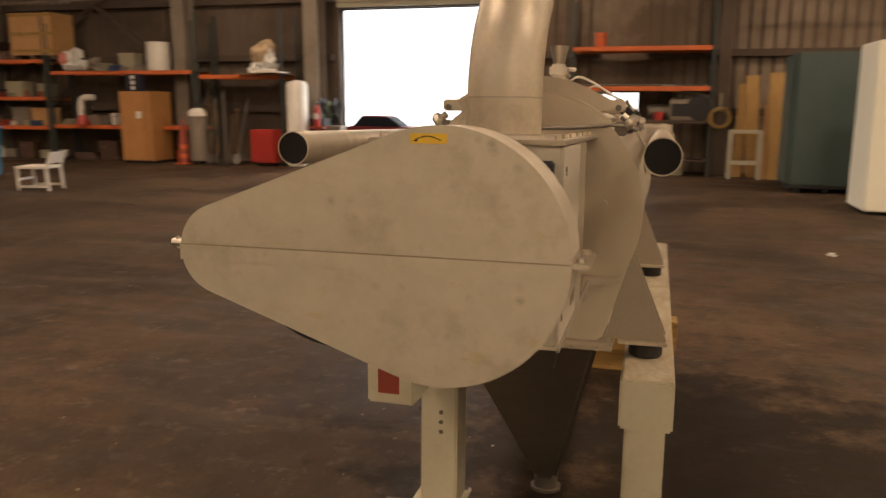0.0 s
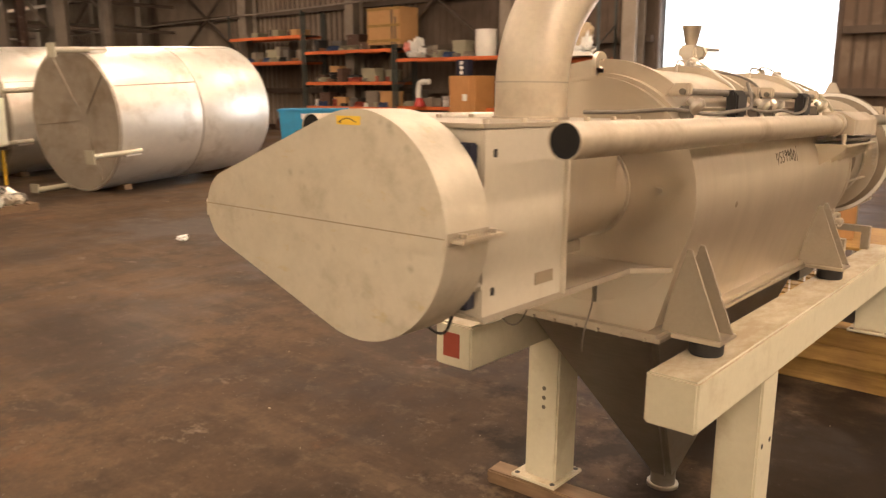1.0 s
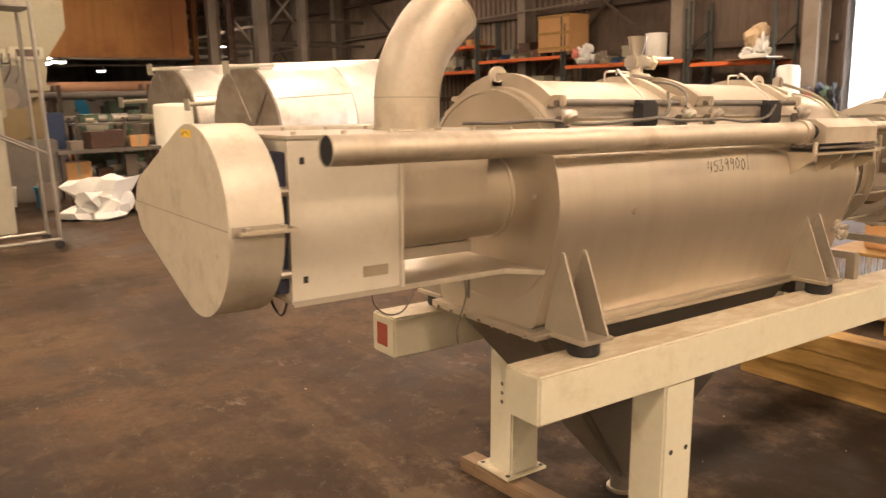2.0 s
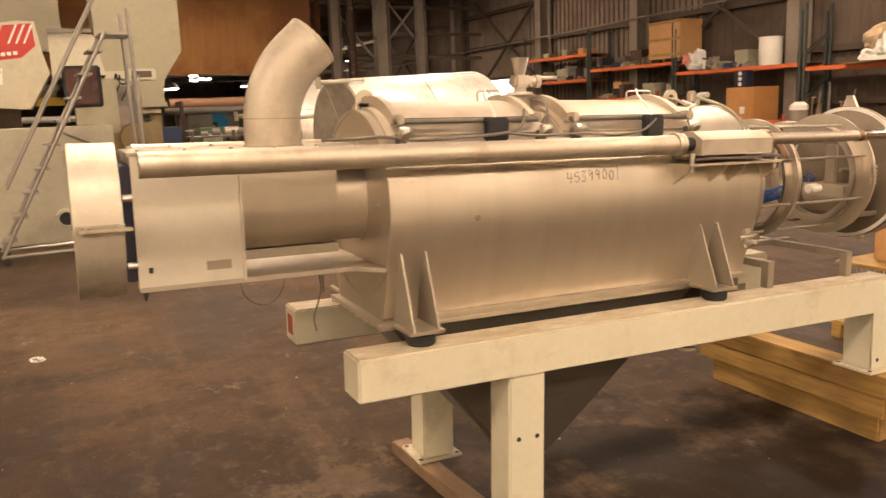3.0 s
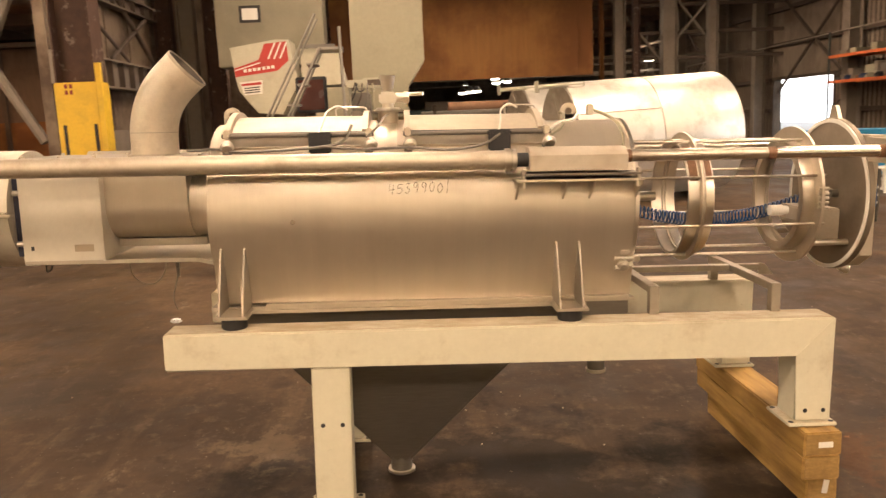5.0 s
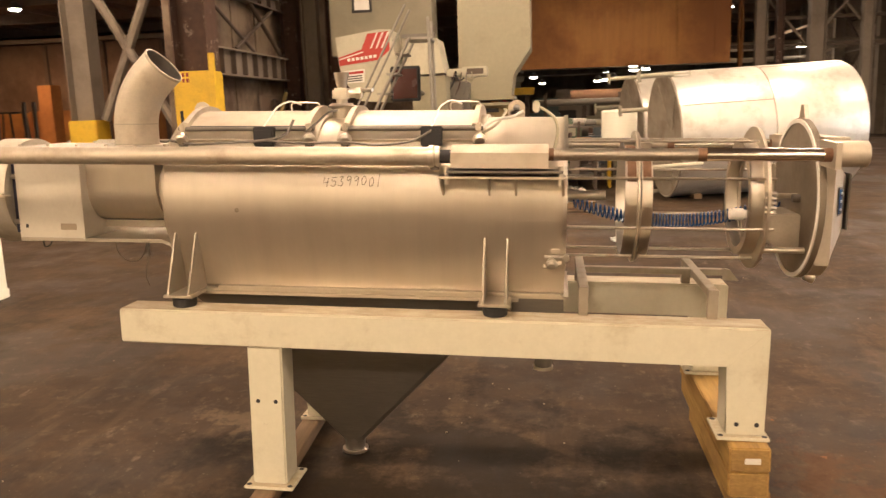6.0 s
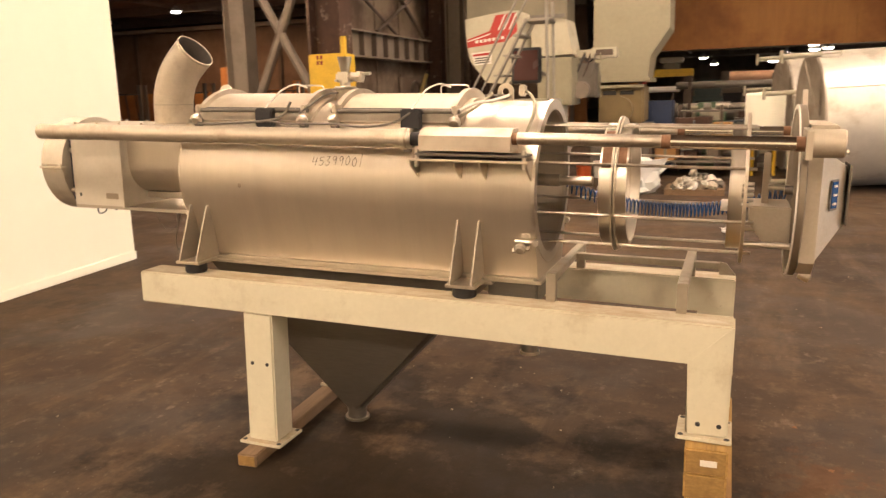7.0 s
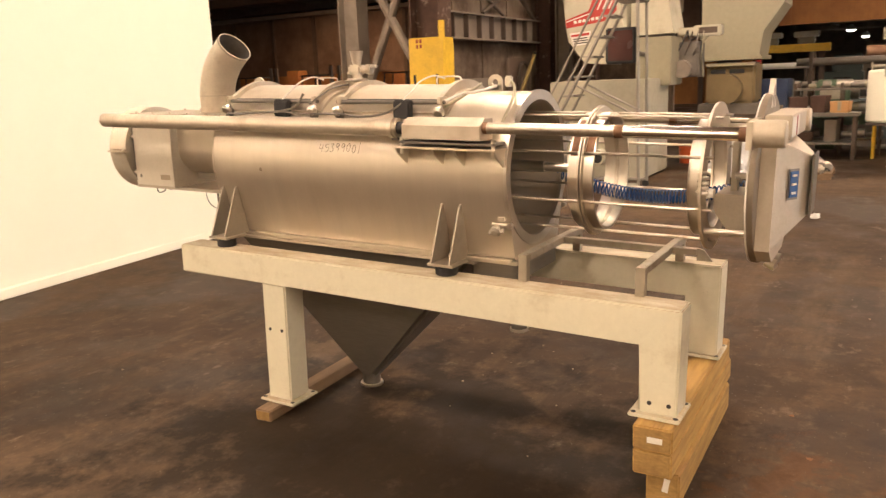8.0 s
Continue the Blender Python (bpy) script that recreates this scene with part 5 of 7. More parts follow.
def crate(m, w, d, h, label="closed wooden crate on a pallet"):
    t = thing("wooden_crate", label, "crate", m)
    part("body", box((-w / 2, -d / 2, 0.12), (w / 2, d / 2, h), 0.01), CARDBOARD, t)
    for z in (0.2, h * 0.52, h - 0.1):
        part("batten", box((-w / 2 - 0.02, -d / 2 - 0.025, z), (w / 2 + 0.02, -d / 2, z + 0.09), 0.004), TIMBER, t)
    for x in (-w / 2 + 0.06, 0, w / 2 - 0.06):
        part("skid", box((x - 0.05, -d / 2, 0), (x + 0.05, d / 2, 0.12), 0.004), OLDTIMBER, t)
    return t


crate(Matrix.Translation((-17.75, RY + 0.45, 2.98)), 1.5, 0.95, 1.34)
white_drum = thing("plastic_drum", "white plastic drum on the rack", "drum", Matrix.Translation((-13.72, RY + 0.4, 2.63)) @ Matrix.Diagonal((0.9, 0.9, 1.02, 1)))
part("body", lathe((0, 0, 0), (0, 0, 1), [(0, 0), (0, 0.34), (0.05, 0.36), (0.35, 0.37), (0.7, 0.36), (0.78, 0.34), (0.80, 0.30), (0.80, 0)], 28), WHITE, white_drum)
part("rim", ring((0, 0, 0.74), (0, 0, 1), 0.34, 0.375, 0.05, 28), WHITE, white_drum)

cab = thing("wooden_cabinet", "orange-brown wooden cabinet with a paper on its door", "cabinet", Matrix.Translation((-13.875, RY - 0.1, 0)) @ Matrix.Diagonal((0.59, 1, 0.945, 1)))
part("carcass", box((-0.85, -0.5, 0.08), (0.85, 0.5, 2.15), 0.01), surface("orange_plywood", (0.42, 0.20, 0.06), (0.3, 0.13, 0.04), 0.6, 0, (6, 6, 1), 3, 0.1, 2), cab)
part("door", box((-0.83, -0.53, 0.1), (0.45, -0.5, 2.13), 0.006), surface("orange_plywood_door", (0.46, 0.22, 0.07), (0.33, 0.15, 0.05), 0.6, 0, (6, 6, 1), 3, 0.1, 2), cab)
part("paper", box((0.05, -0.535, 1.35), (0.34, -0.531, 1.56)), WHITE, cab, "white paper sheet")
part("plinth", box((-0.8, -0.45, 0), (0.8, 0.45, 0.08)), BLACK, cab)
tool = thing("tool_cabinet", "red steel tool cabinet with drawers", "tool cabinet", Matrix.Translation((-10.0, RY - 0.2, 0)))
part("body", box((-0.35, -0.3, 0.1), (0.35, 0.3, 1.0), 0.015), BRIGHTRED, tool)
for i in range(5):
    part("drawer", box((-0.31, -0.32, 0.16 + 0.16 * i), (0.31, -0.3, 0.30 + 0.16 * i), 0.004), BRIGHTRED, tool)
for x in (-0.28, 0.28):
    part("caster", rod((x, -0.05, 0.05), (x, 0.05, 0.05), 0.05, n=14), BLACK, tool)
cyl = thing("gas_cylinder", "tall pale cylinder standing by the door", "cylinder", Matrix.Translation((-9.1, RY - 0.1, 0)))
part("body", lathe((0, 0, 0), (0, 0, 1), [(0, 0), (0, 0.27), (0.03, 0.29), (2.2, 0.29), (2.3, 0.24), (2.34, 0)], 28), WHITE, cyl)

# blue skip and a stool
skip = thing("steel_skip", "blue steel waste skip with a white label", "skip", Matrix.Translation((-14.65, 14.1, 0)) @ pose(0, 0, 0, 0, 0, 40) @ Matrix.Diagonal((1.05, 1, 0.9, 1)))
bm = prism([(-0.74, -0.45, 0.12), (0.74, -0.45, 0.12), (0.8, -0.45, 1.26), (-0.8, -0.45, 1.26)], (0, 0.9, 0))
part("tub", bm, BLUEPAINT, skip)
part("rim", box((-0.83, -0.48, 1.24), (0.83, 0.48, 1.31), 0.01), BLUEPAINT, skip)
part("label", box((-0.25, -0.462, 1.02), (0.2, -0.454, 1.18)), WHITE, skip, "white label")
part("lettering_bar", prism([(-0.4, -0.462, 0.56), (0.5, -0.462, 0.78), (0.5, -0.462, 0.92), (-0.4, -0.462, 0.70)], (0, 0.006, 0)), BLACK, skip)
for x in (-0.55, 0.55):
    part("runner", box((x - 0.08, -0.42, 0), (x + 0.08, 0.42, 0.12), 0.006), BLACK, skip)
stool = thing("metal_chair", "white metal frame chair on the floor", "chair", Matrix.Translation((-11.57, 13.15, 0)) @ pose(0, 0, 0, 0, 0, 12))
for y in (-0.27, 0.27):
    part("leg", box((-0.37, y - 0.025, 0), (-0.32, y + 0.025, 0.44), 0.006), WHITE, stool)
    part("leg", prism([(0.25, y - 0.025, 0), (0.30, y - 0.025, 0), (0.27, y - 0.025, 0.44), (0.22, y - 0.025, 0.44)], (0, 0.05, 0)), WHITE, stool)
    part("back_post", prism([(0.22, y - 0.025, 0.44), (0.27, y - 0.025, 0.44), (0.39, y - 0.025, 0.78), (0.35, y - 0.025, 0.78)], (0, 0.05, 0)), WHITE, stool)
    part("side_rail", box((-0.35, y - 0.02, 0.06), (0.27, y + 0.02, 0.11), 0.004), WHITE, stool)
part("seat", box((-0.39, -0.31, 0.44), (0.27, 0.31, 0.49), 0.012), WHITE, stool)
part("backrest", prism([(0.27, -0.26, 0.54), (0.30, -0.26, 0.54), (0.37, -0.26, 0.77), (0.34, -0.26, 0.77)], (0, 0.52, 0)), WHITE, stool)
part("front_rail", box((-0.36, -0.27, 0.2), (-0.33, 0.27, 0.25), 0.004), WHITE, stool)

# grey-green enclosure on a pallet by the wall
enc = thing("control_enclosure", "large grey-green steel enclosure on a pallet", "enclosure", Matrix.Translation((4.0, 17.6, 0)) @ Matrix.Diagonal((1, 1, 0.94, 1)))
part("body", box((-0.95, -0.6, 0.16), (0.95, 0.6, 2.95), 0.03), TEAL, enc)
part("side_fin", box((-1.02, -0.5, 0.18), (-0.95, 0.5, 2.9), 0.02), TEAL, enc)
part("knob", rod((0.25, -0.6, 2.85), (0.25, -0.66, 2.85), 0.05, n=12), ALUMINIUM, enc)
for x in (-0.8, -0.27, 0.27, 0.8):
    part("pallet_block", box((x - 0.06, -0.6, 0), (x + 0.06, 0.6, 0.10), 0.004), BLACK, enc)
part("pallet_deck", box((-1.0, -0.64, 0.10), (1.0, 0.64, 0.16), 0.004), BLACK, enc)
for i, (x, w, h, lean) in enumerate(((2.35, 0.22, 2.25, 2), (2.68, 0.30, 2.45, -2), (3.05, 0.3, 2.0, 1), (3.3, 0.85, 1.75, 0), (3.2, 0.45, 2.5, -1))):
    b = tagged(part("plywood_board", box((-w / 2, -0.02, 0), (w / 2, 0.02, h), 0.003), CARDBOARD if i == 3 else BOARDWOOD), "wooden board leaning on the wall", "board", "boards on the wall")
    b.matrix_world = Matrix.Translation((x, 20.2 - 0.12 * i, 0.0)) @ pose(0, 0, 0, -8, lean, 0)


# ---------------------------------------------------------------- moulding machines behind the mixer
press = thing("moulding_machine", "tall beige and white plastics machine with red stripes", "machine", Matrix.Translation((-11.6, 2.4, 0)))
part("base_cabinet", box((0.0, -1.9, 0.03), (1.6, -0.13, 1.76), 0.02), WHITEENAMEL, press, "white base cabinet with scuffs")
part("port", ring((1.6, -0.92, 0.41), (1, 0, 0), 0.10, 0.14, 0.25, 28), WHITEENAMEL, press)
part("port_hole", rod((1.62, -0.92, 0.41), (1.80, -0.92, 0.41), 0.101, n=24), BLACK, press)
part("tower", prism([(-3.7, 0.0, 2.12), (-3.7, 1.12, 2.12), (-3.7, 1.18, 2.6), (-3.7, 1.56, 3.16), (-3.7, 1.56, 7.3), (-3.7, -0.05, 7.3), (-3.7, -0.05, 2.6)], (1.3, 0, 0)), BEIGE, press, "beige tower with a sloped corner")
part("tower_head", box((-3.75, -0.05, 2.05), (-2.35, 1.18, 2.14), 0.01), BEIGE, press)
part("gear_case", box((-3.5, 0.05, 1.15), (-2.5, 1.05, 2.0), 0.05), surface("yellowed_casting", (0.21, 0.155, 0.07), (0.11, 0.08, 0.04), 0.5), press)
part("gear_drum", rod((-2.5, 0.52, 1.45), (-2.3, 0.52, 1.45), 0.30, n=28), bpy.data.materials["yellowed_casting"], press)
for y in (0.5, 0.88):
    part("case_slot", box((-2.5, y - 0.35, 1.78), (-2.47, y - 0.05, 1.87), 0.004), BLACK, press)
part("case_rib", box((-2.5, 0.05, 1.93), (-2.4, 1.05, 2.0), 0.006), BEIGE, press)
part("under_frame", box((-3.5, -0.1, 0), (-2.4, 1.2, 1.15), 0.03), DARKSTEEL, press)
part("upper_cabinet", box((-3.2, -2.95, 3.15), (-2.3, -0.62, 7.3), 0.02), surface("olive_machine_enamel", (0.22, 0.195, 0.13), (0.12, 0.10, 0.07), 0.55, stain_scale=1.2), press)
part("chevron_sign", box((-2.299, -2.42, 4.08), (-2.29, -1.96, 4.44)), INK, press, "black and white striped sign")
part("chevron_face", box((-2.289, -2.36, 4.14), (-2.285, -2.02, 4.38)), WHITE, press)
HX = 0.3
hood = part("striped_hood", prism([(HX - 0.9, y, z) for y, z in ((-2.13, 3.31), (-1.28, 3.43), (-1.04, 3.42), (-0.97, 2.93), (-0.90, 2.61), (-1.24, 2.05), (-1.69, 2.09), (-2.02, 2.51), (-2.08, 2.79))], (0.9, 0, 0)), WHITEENAMEL, press, "white slanted hood")


def decal(name, points, lift, material, label=""):
    return part(name, prism([(HX + lift, y, z) for y, z in points], (0.003, 0, 0)), material, hood, label)


decal("red_stripe", ((-2.08, 2.93), (-1.62, 3.07), (-1.49, 3.36), (-1.08, 3.39), (-1.06, 3.04), (-1.28, 2.86), (-2.07, 2.77)), 0.001, BRIGHTRED, "red slanted stripe")
for k in range(3):
    decal("pale_line", tuple((y + 0.109 * k, z) for y, z in ((-1.45, 3.08), (-1.42, 3.08), (-1.28, 3.37), (-1.31, 3.37))), 0.005, WHITE)
decal("pale_line", ((-2.07, 2.88), (-1.59, 3.01), (-1.59, 3.03), (-2.07, 2.90)), 0.005, WHITE)
for k in range(7):
    decal("logo_bar", [(-1.91 + 0.087 * k + dy, 2.85 + 0.009 * k + dz) for dy, dz in ((0, 0), (0.06, 0.004), (0.06, 0.058), (0, 0.054))], 0.005, WHITE)
decal("warning_sign", ((-2.00, 2.67), (-1.57, 2.70), (-1.59, 2.45), (-1.93, 2.43)), 0.001, WHITE, "white warning sign")
decal("warning_bar", ((-1.97, 2.60), (-1.60, 2.62), (-1.60, 2.67), (-1.97, 2.64)), 0.005, BRIGHTRED)
for k in range(3):
    decal("text_bar", ((-1.92, 2.46 + 0.043 * k), (-1.63, 2.48 + 0.043 * k), (-1.63, 2.50 + 0.043 * k), (-1.92, 2.48 + 0.043 * k)), 0.005, INK)
rear = part("rear_hood", prism([(-0.9, y, z) for y, z in ((-0.87, 3.34), (-0.18, 3.24), (-0.05, 2.58), (-0.87, 2.56))], (0.9, 0, 0)), WHITEENAMEL, press, "white rear cover")
part("cover_lip", box((0.0, -0.88, 3.27), (0.04, -0.2, 3.34), 0.006), DARKSTEEL, rear)
for k in range(4):
    part("hose", sweep(smooth_line([(-0.1, 0.17 + 0.1 * k, 2.58), (0.05, 0.12 + 0.12 * k, 2.38 - 0.05 * k), (-0.05, -0.03 + 0.16 * k, 2.07), (-0.2, 0.02 + 0.15 * k, 1.75)]), 0.013, 7), (BLACK, GIRT, DARKSTEEL, BEIGE)[k], press)
part("valve_manifold", box((-0.5, -0.08, 1.75), (0.0, 0.42, 2.40), 0.03), DARKSTEEL, press)
part("oil_pot", rod((0.0, 0.14, 1.9), (0.2, 0.14, 1.9), 0.16, n=20), GREYCOLUMN, press)
part("side_trunk", box((-0.3, -0.6, 1.62), (0.6, 0.05, 2.5), 0.02), BEIGE, press)
screen = part("control_screen", box((1.8, -0.75, 2.03), (1.9, -0.23, 2.63), 0.02), BLACK, press, "dark control screen")
part("screen_glass", box((1.9, -0.70, 2.08), (1.906, -0.28, 2.58)), plain("dim_red_screen", (0.08, 0.02, 0.015), 0.2), screen)
part("screen_arm", rod((1.8, -0.4, 2.25), (0.0, -0.4, 2.15), 0.04, n=10), DARKSTEEL, press)
arm = part("robot_arm", box((-0.6, -0.14, 2.52), (-0.4, 0.56, 2.67), 0.02), WHITEENAMEL, press)
for k in range(3):
    part("arm_cable", sweep(smooth_line([(-0.35, -0.1 + 0.22 * k, 2.62), (-0.25, -0.04 + 0.22 * k, 2.48 - 0.03 * k), (-0.25, 0.06 + 0.22 * k, 2.46), (-0.35, 0.12 + 0.22 * k, 2.61)]), 0.014, 6), (GIRT, BLACK, BEIGE)[k], arm)
part("arm_socket", box((-0.15, 0.37, 2.54), (-0.147, 0.70, 2.65)), GIRT, arm)
part("arm_nose", box((-0.4, 0.27, 2.49), (-0.15, 0.77, 2.69), 0.02), WHITEENAMEL, press)


def rolling_ladder(m):
    t = thing("rolling_ladder", "aluminium rolling warehouse ladder", "ladder", m)
    for s in (-0.33, 0.33):
        part("rear_post", rod((s, 0.0, 0.1), (s, -0.05, 3.3), 0.025, n=10), ALUMINIUM, t)
        part("stringer", rod((s, -1.9, 0.1), (s, -0.35, 3.0), 0.025, n=10), ALUMINIUM, t)
        part("hand_rail", rod((s, -1.75, 1.0), (s, -0.4, 3.5), 0.018, n=8), ALUMINIUM, t)
        part("base_rail", rod((s, -1.9, 0.12), (s, 0.0, 0.12), 0.025, n=10), ALUMINIUM, t)
        part("tie", rod((s, -1.0, 1.7), (s, -0.02, 1.2), 0.016, n=8), ALUMINIUM, t)
        for y in (-1.85, -0.02):
            part("caster", rod((s - 0.02, y, 0.055), (s + 0.02, y, 0.055), 0.055, n=14), BLACK, t)
    for i in range(9):
        u = (i + 0.7) / 9.5
        part("tread", box((-0.32, -1.9 + 1.55 * u - 0.1, 0.1 + 2.9 * u - 0.015), (0.32, -1.9 + 1.55 * u + 0.08, 0.1 + 2.9 * u + 0.015), 0.003), ALUMINIUM, t)
    part("platform", box((-0.33, -0.4, 2.96), (0.33, 0.0, 3.0), 0.004), ALUMINIUM, t)
    return t


rolling_ladder(Matrix.Translation((-8.9, 2.55, 0)) @ pose(0, 0, 0, 0, 0, 4))

# ---------------------------------------------------------------- benches and machines of the far bay
rng = random.Random(7)


def far_bench(m, length, label):
    t = thing("steel_bench", label, "bench", m, "benches in the far bay")
    part("top", box((-0.4, 0, 0.86), (0.4, length, 0.93), 0.01), DARKSTEEL, t)
    part("shelf", box((-0.36, 0.1, 0.30), (0.36, length - 0.1, 0.34), 0.006), DARKSTEEL, t)
    for x in (-0.36, 0.36):
        for y in (0.08, length - 0.08):
            part("leg", box((x - 0.035, y - 0.035, 0), (x + 0.035, y + 0.035, 0.86), 0.004), GIRT, t)
    return t


def lathe_machine(m, length, colour, label):
    t = thing("machine_tool", label, "machine tool", m, "machine tools in the far bay")
    part("bed", box((-0.35, 0, 0.55), (0.35, length, 1.0), 0.03), colour, t)
    for y in (0.1, length - 0.5):
        part("pedestal", box((-0.3, y, 0), (0.3, y + 0.4, 0.55), 0.02), colour, t)
    part("headstock", box((-0.38, 0.05, 1.0), (0.38, 0.75, 1.55), 0.05), colour, t)
    part("chuck", rod((0, 0.75, 1.3), (0, 0.92, 1.3), 0.2, n=24), DARKSTEEL, t)
    part("carriage", box((-0.42, length * 0.5, 1.0), (0.42, length * 0.5 + 0.45, 1.3), 0.03), GREYCOLUMN, t)
    part("tailstock", box((-0.2, length - 0.5, 1.0), (0.2, length - 0.1, 1.4), 0.04), colour, t)
    part("feed_rod", rod((0.38, 0.5, 0.85), (0.38, length, 0.85), 0.025, n=10), ALUMINIUM, t)
    part("front_panel", box((0.351, 0.15, 1.12), (0.392, 0.6, 1.42), 0.01), WHITEENAMEL, t)
    return t


lathe_machine(Matrix.Translation((-16.4, 4.4, 0.0)), 2.6, GREENMACHINE, "green lathe in the far bay")
lathe_machine(Matrix.Translation((-19.5, 2.9, 0.0)), 3.2, surface("grey_blue_machine", (0.12, 0.15, 0.17), (0.07, 0.08, 0.09), 0.5), "grey-blue lathe in the far bay")
lathe_machine(Matrix.Translation((-21.5, 6.8, 0.0)), 3.4, GREENMACHINE, "green lathe in the far bay")
far_bench(Matrix.Translation((-14.2, 3.55, 0.0)), 1.9, "steel bench with a lower shelf")
far_bench(Matrix.Translation((-17.6, 7.6, 0.0)), 2.6, "steel bench with a lower shelf")
far_bench(Matrix.Translation((-23.6, 3.2, 0.0)), 3.4, "steel bench with a lower shelf")

pipe_rack = thing("pipe_rack", "steel stand holding long brown pipes", "pipe rack", Matrix.Translation((-17.3, 4.0, 0)))
for y in (0.25, 2.2):
    for x in (-0.35, 0.35):
        part("post", box((x - 0.04, y - 0.04, 0), (x + 0.04, y + 0.04, 2.2), 0.004), GIRT, pipe_rack)
    for z in (1.8, 1.3):
        part("arm", box((-0.35, y - 0.035, z), (0.35, y + 0.035, z + 0.07), 0.004), GIRT, pipe_rack)
for i, (x, z, r, mat) in enumerate(((-0.05, 1.96, 0.09, DARKSTEEL), (-0.22, 1.95, 0.08, ALUMINIUM), (0.15, 1.44, 0.07, ALUMINIUM), (-0.1, 1.44, 0.07, RUSTED))):
    p = tagged(part("steel_pipe", ring((0, 0, 0), AX, r - 0.012, r, 2.5, 24), mat), "long steel pipe lying on the rack", "pipe", "pipes on the rack")
    p.matrix_world = Matrix.Translation((-17.3 + x, 3.9 + 0.08 * i, z))

yellow_stack = thing("yellow_beam", "yellow steel lifting beam on posts", "beam", Matrix.Translation((-32.4, 0.6, 0)))
part("beam", box((-0.2, 0, 2.46), (0.2, 3.0, 2.78), 0.02), YELLOWPAINT, yellow_stack)
for y in (0.3, 2.7):
    part("post", box((-0.1, y - 0.1, 0), (0.1, y + 0.1, 2.46), 0.004), GIRT, yellow_stack)
for y in (0.2, 1.6):
    part("hook_block", box((-0.2, y + 0.15, 2.78), (0.2, y + 0.8, 3.05), 0.03), BEIGE, yellow_stack)
    part("hook_cap", box((-0.25, y, 3.05), (0.25, y + 0.95, 3.27), 0.03), WHITEENAMEL, yellow_stack)
poly_tank = thing("plastic_tank", "upright cream plastic tank on a stand", "tank", Matrix.Translation((-14.4, 5.93, 0)) @ Matrix.Diagonal((1.02, 1.02, 1, 1)))
part("shell", lathe((0, 0, 0.72), (0, 0, 1), [(0, 0), (0, 0.37), (0.03, 0.39), (0.98, 0.39), (1.02, 0.36), (1.04, 0)], 32), PANELCREAM, poly_tank)
part("stand_ring", ring((0, 0, 0.66), (0, 0, 1), 0.28, 0.38, 0.06, 28), GIRT, poly_tank)
for a in range(4):
    x, y = 0.3 * math.cos(a * math.pi / 2 + 0.78), 0.3 * math.sin(a * math.pi / 2 + 0.78)
    part("stand_leg", rod((x, y, 0), (x, y, 0.66), 0.03, n=8), YELLOWPAINT, poly_tank)


def far_box(x, y, z, w, d, h, mat, name="storage_box", label="cardboard box stored in the hall", category="box", turn=0.0, group="boxes"):
    t = thing(name, label, category, Matrix.Translation((x, y, z)) @ pose(0, 0, 0, 0, 0, turn), group)
    part("body", box((-w / 2, -d / 2, 0), (w / 2, d / 2, h), min(0.015, h / 8)), mat, t)
    part("lid", box((-w / 2 - 0.008, -d / 2 - 0.008, h * 0.82), (w / 2 + 0.008, d / 2 + 0.008, h + 0.006), 0.004), mat, t)
    part("tape", box((w / 2 - 0.0, -0.03, h * 0.2), (w / 2 + 0.010, 0.03, h + 0.008), 0.0), BEIGE if mat is CARDBOARD else mat, t)
    return t


FINISHES = [(CARDBOARD, "brown cardboard box"), (BEIGE, "pale plastic bin"), (DARKSTEEL, "dark steel parts box"), (GREYCOLUMN, "dusty grey metal bin"), (RUSTCOLUMN, "dark rusty metal box"), (BLACK, "black plastic case"), (RUSTCOLUMN, "dark brown wooden box"), (BEIGE, "beige metal box")]
# clutter on and under the racks
for x0, x1, z in ((-26.3, -22.2, 2.66), (-26.3, -22.2, 0.0), (-21.7, -18.7, 2.98), (-21.7, -17.5, 1.88), (-21.7, -17.5, 1.01), (-21.7, -17.5, 0.0), (-17.0, -15.1, 1.05), (-17.0, -15.2, 0.0), (-12.9, -12.4, 0.0), (-17.0, -14.2, 2.63), (-12.9, -12.5, 2.63), (0.2, 1.7, 0.0), (-26.3, -22.2, 3.61)):
    x = x0 + rng.uniform(0.2, 0.5)
    while x < x1 - 0.25:
        mat, words = rng.choice(FINISHES)
        w, h = rng.uniform(0.25, 0.7), rng.uniform(0.18, 0.62) if z < 3.2 else rng.uniform(0.1, 0.3)
        far_box(x + w / 2, RY + rng.uniform(0.2, 0.6), z, w, rng.uniform(0.4, 0.6), h, mat, "storage_box", words + " standing on the pallet rack" if z > 0 else words + " standing under the rack", "box", rng.uniform(-8, 8), "boxes on the racks")
        x += w + rng.uniform(0.05, 0.5)
# goods on the benches and round the far machines
for bx, by, bz, n, span in ((-14.2, 3.7, 0.93, 4, 1.6), (-17.6, 7.7, 0.93, 5, 2.3), (-23.6, 3.4, 0.93, 6, 3.0), (-14.2, 3.7, 0.34, 3, 1.5), (-20.6, 4.0, 0.0, 4, 3.5), (-25.5, 5.0, 0.0, 5, 6.0), (-12.6, 2.9, 0.0, 2, 1.0)):
    for i in range(n):
        mat, words = rng.choice(FINISHES)
        far_box(bx + rng.uniform(-0.2, 0.2), by + span * (i + 0.5) / n, bz, rng.uniform(0.25, 0.5), rng.uniform(0.2, span / n * 0.9), rng.uniform(0.15, 0.5 if bz < 0.5 else 0.4), mat, "storage_box", words + " in the far bay", "box", rng.uniform(-10, 10), "boxes in the far bay")


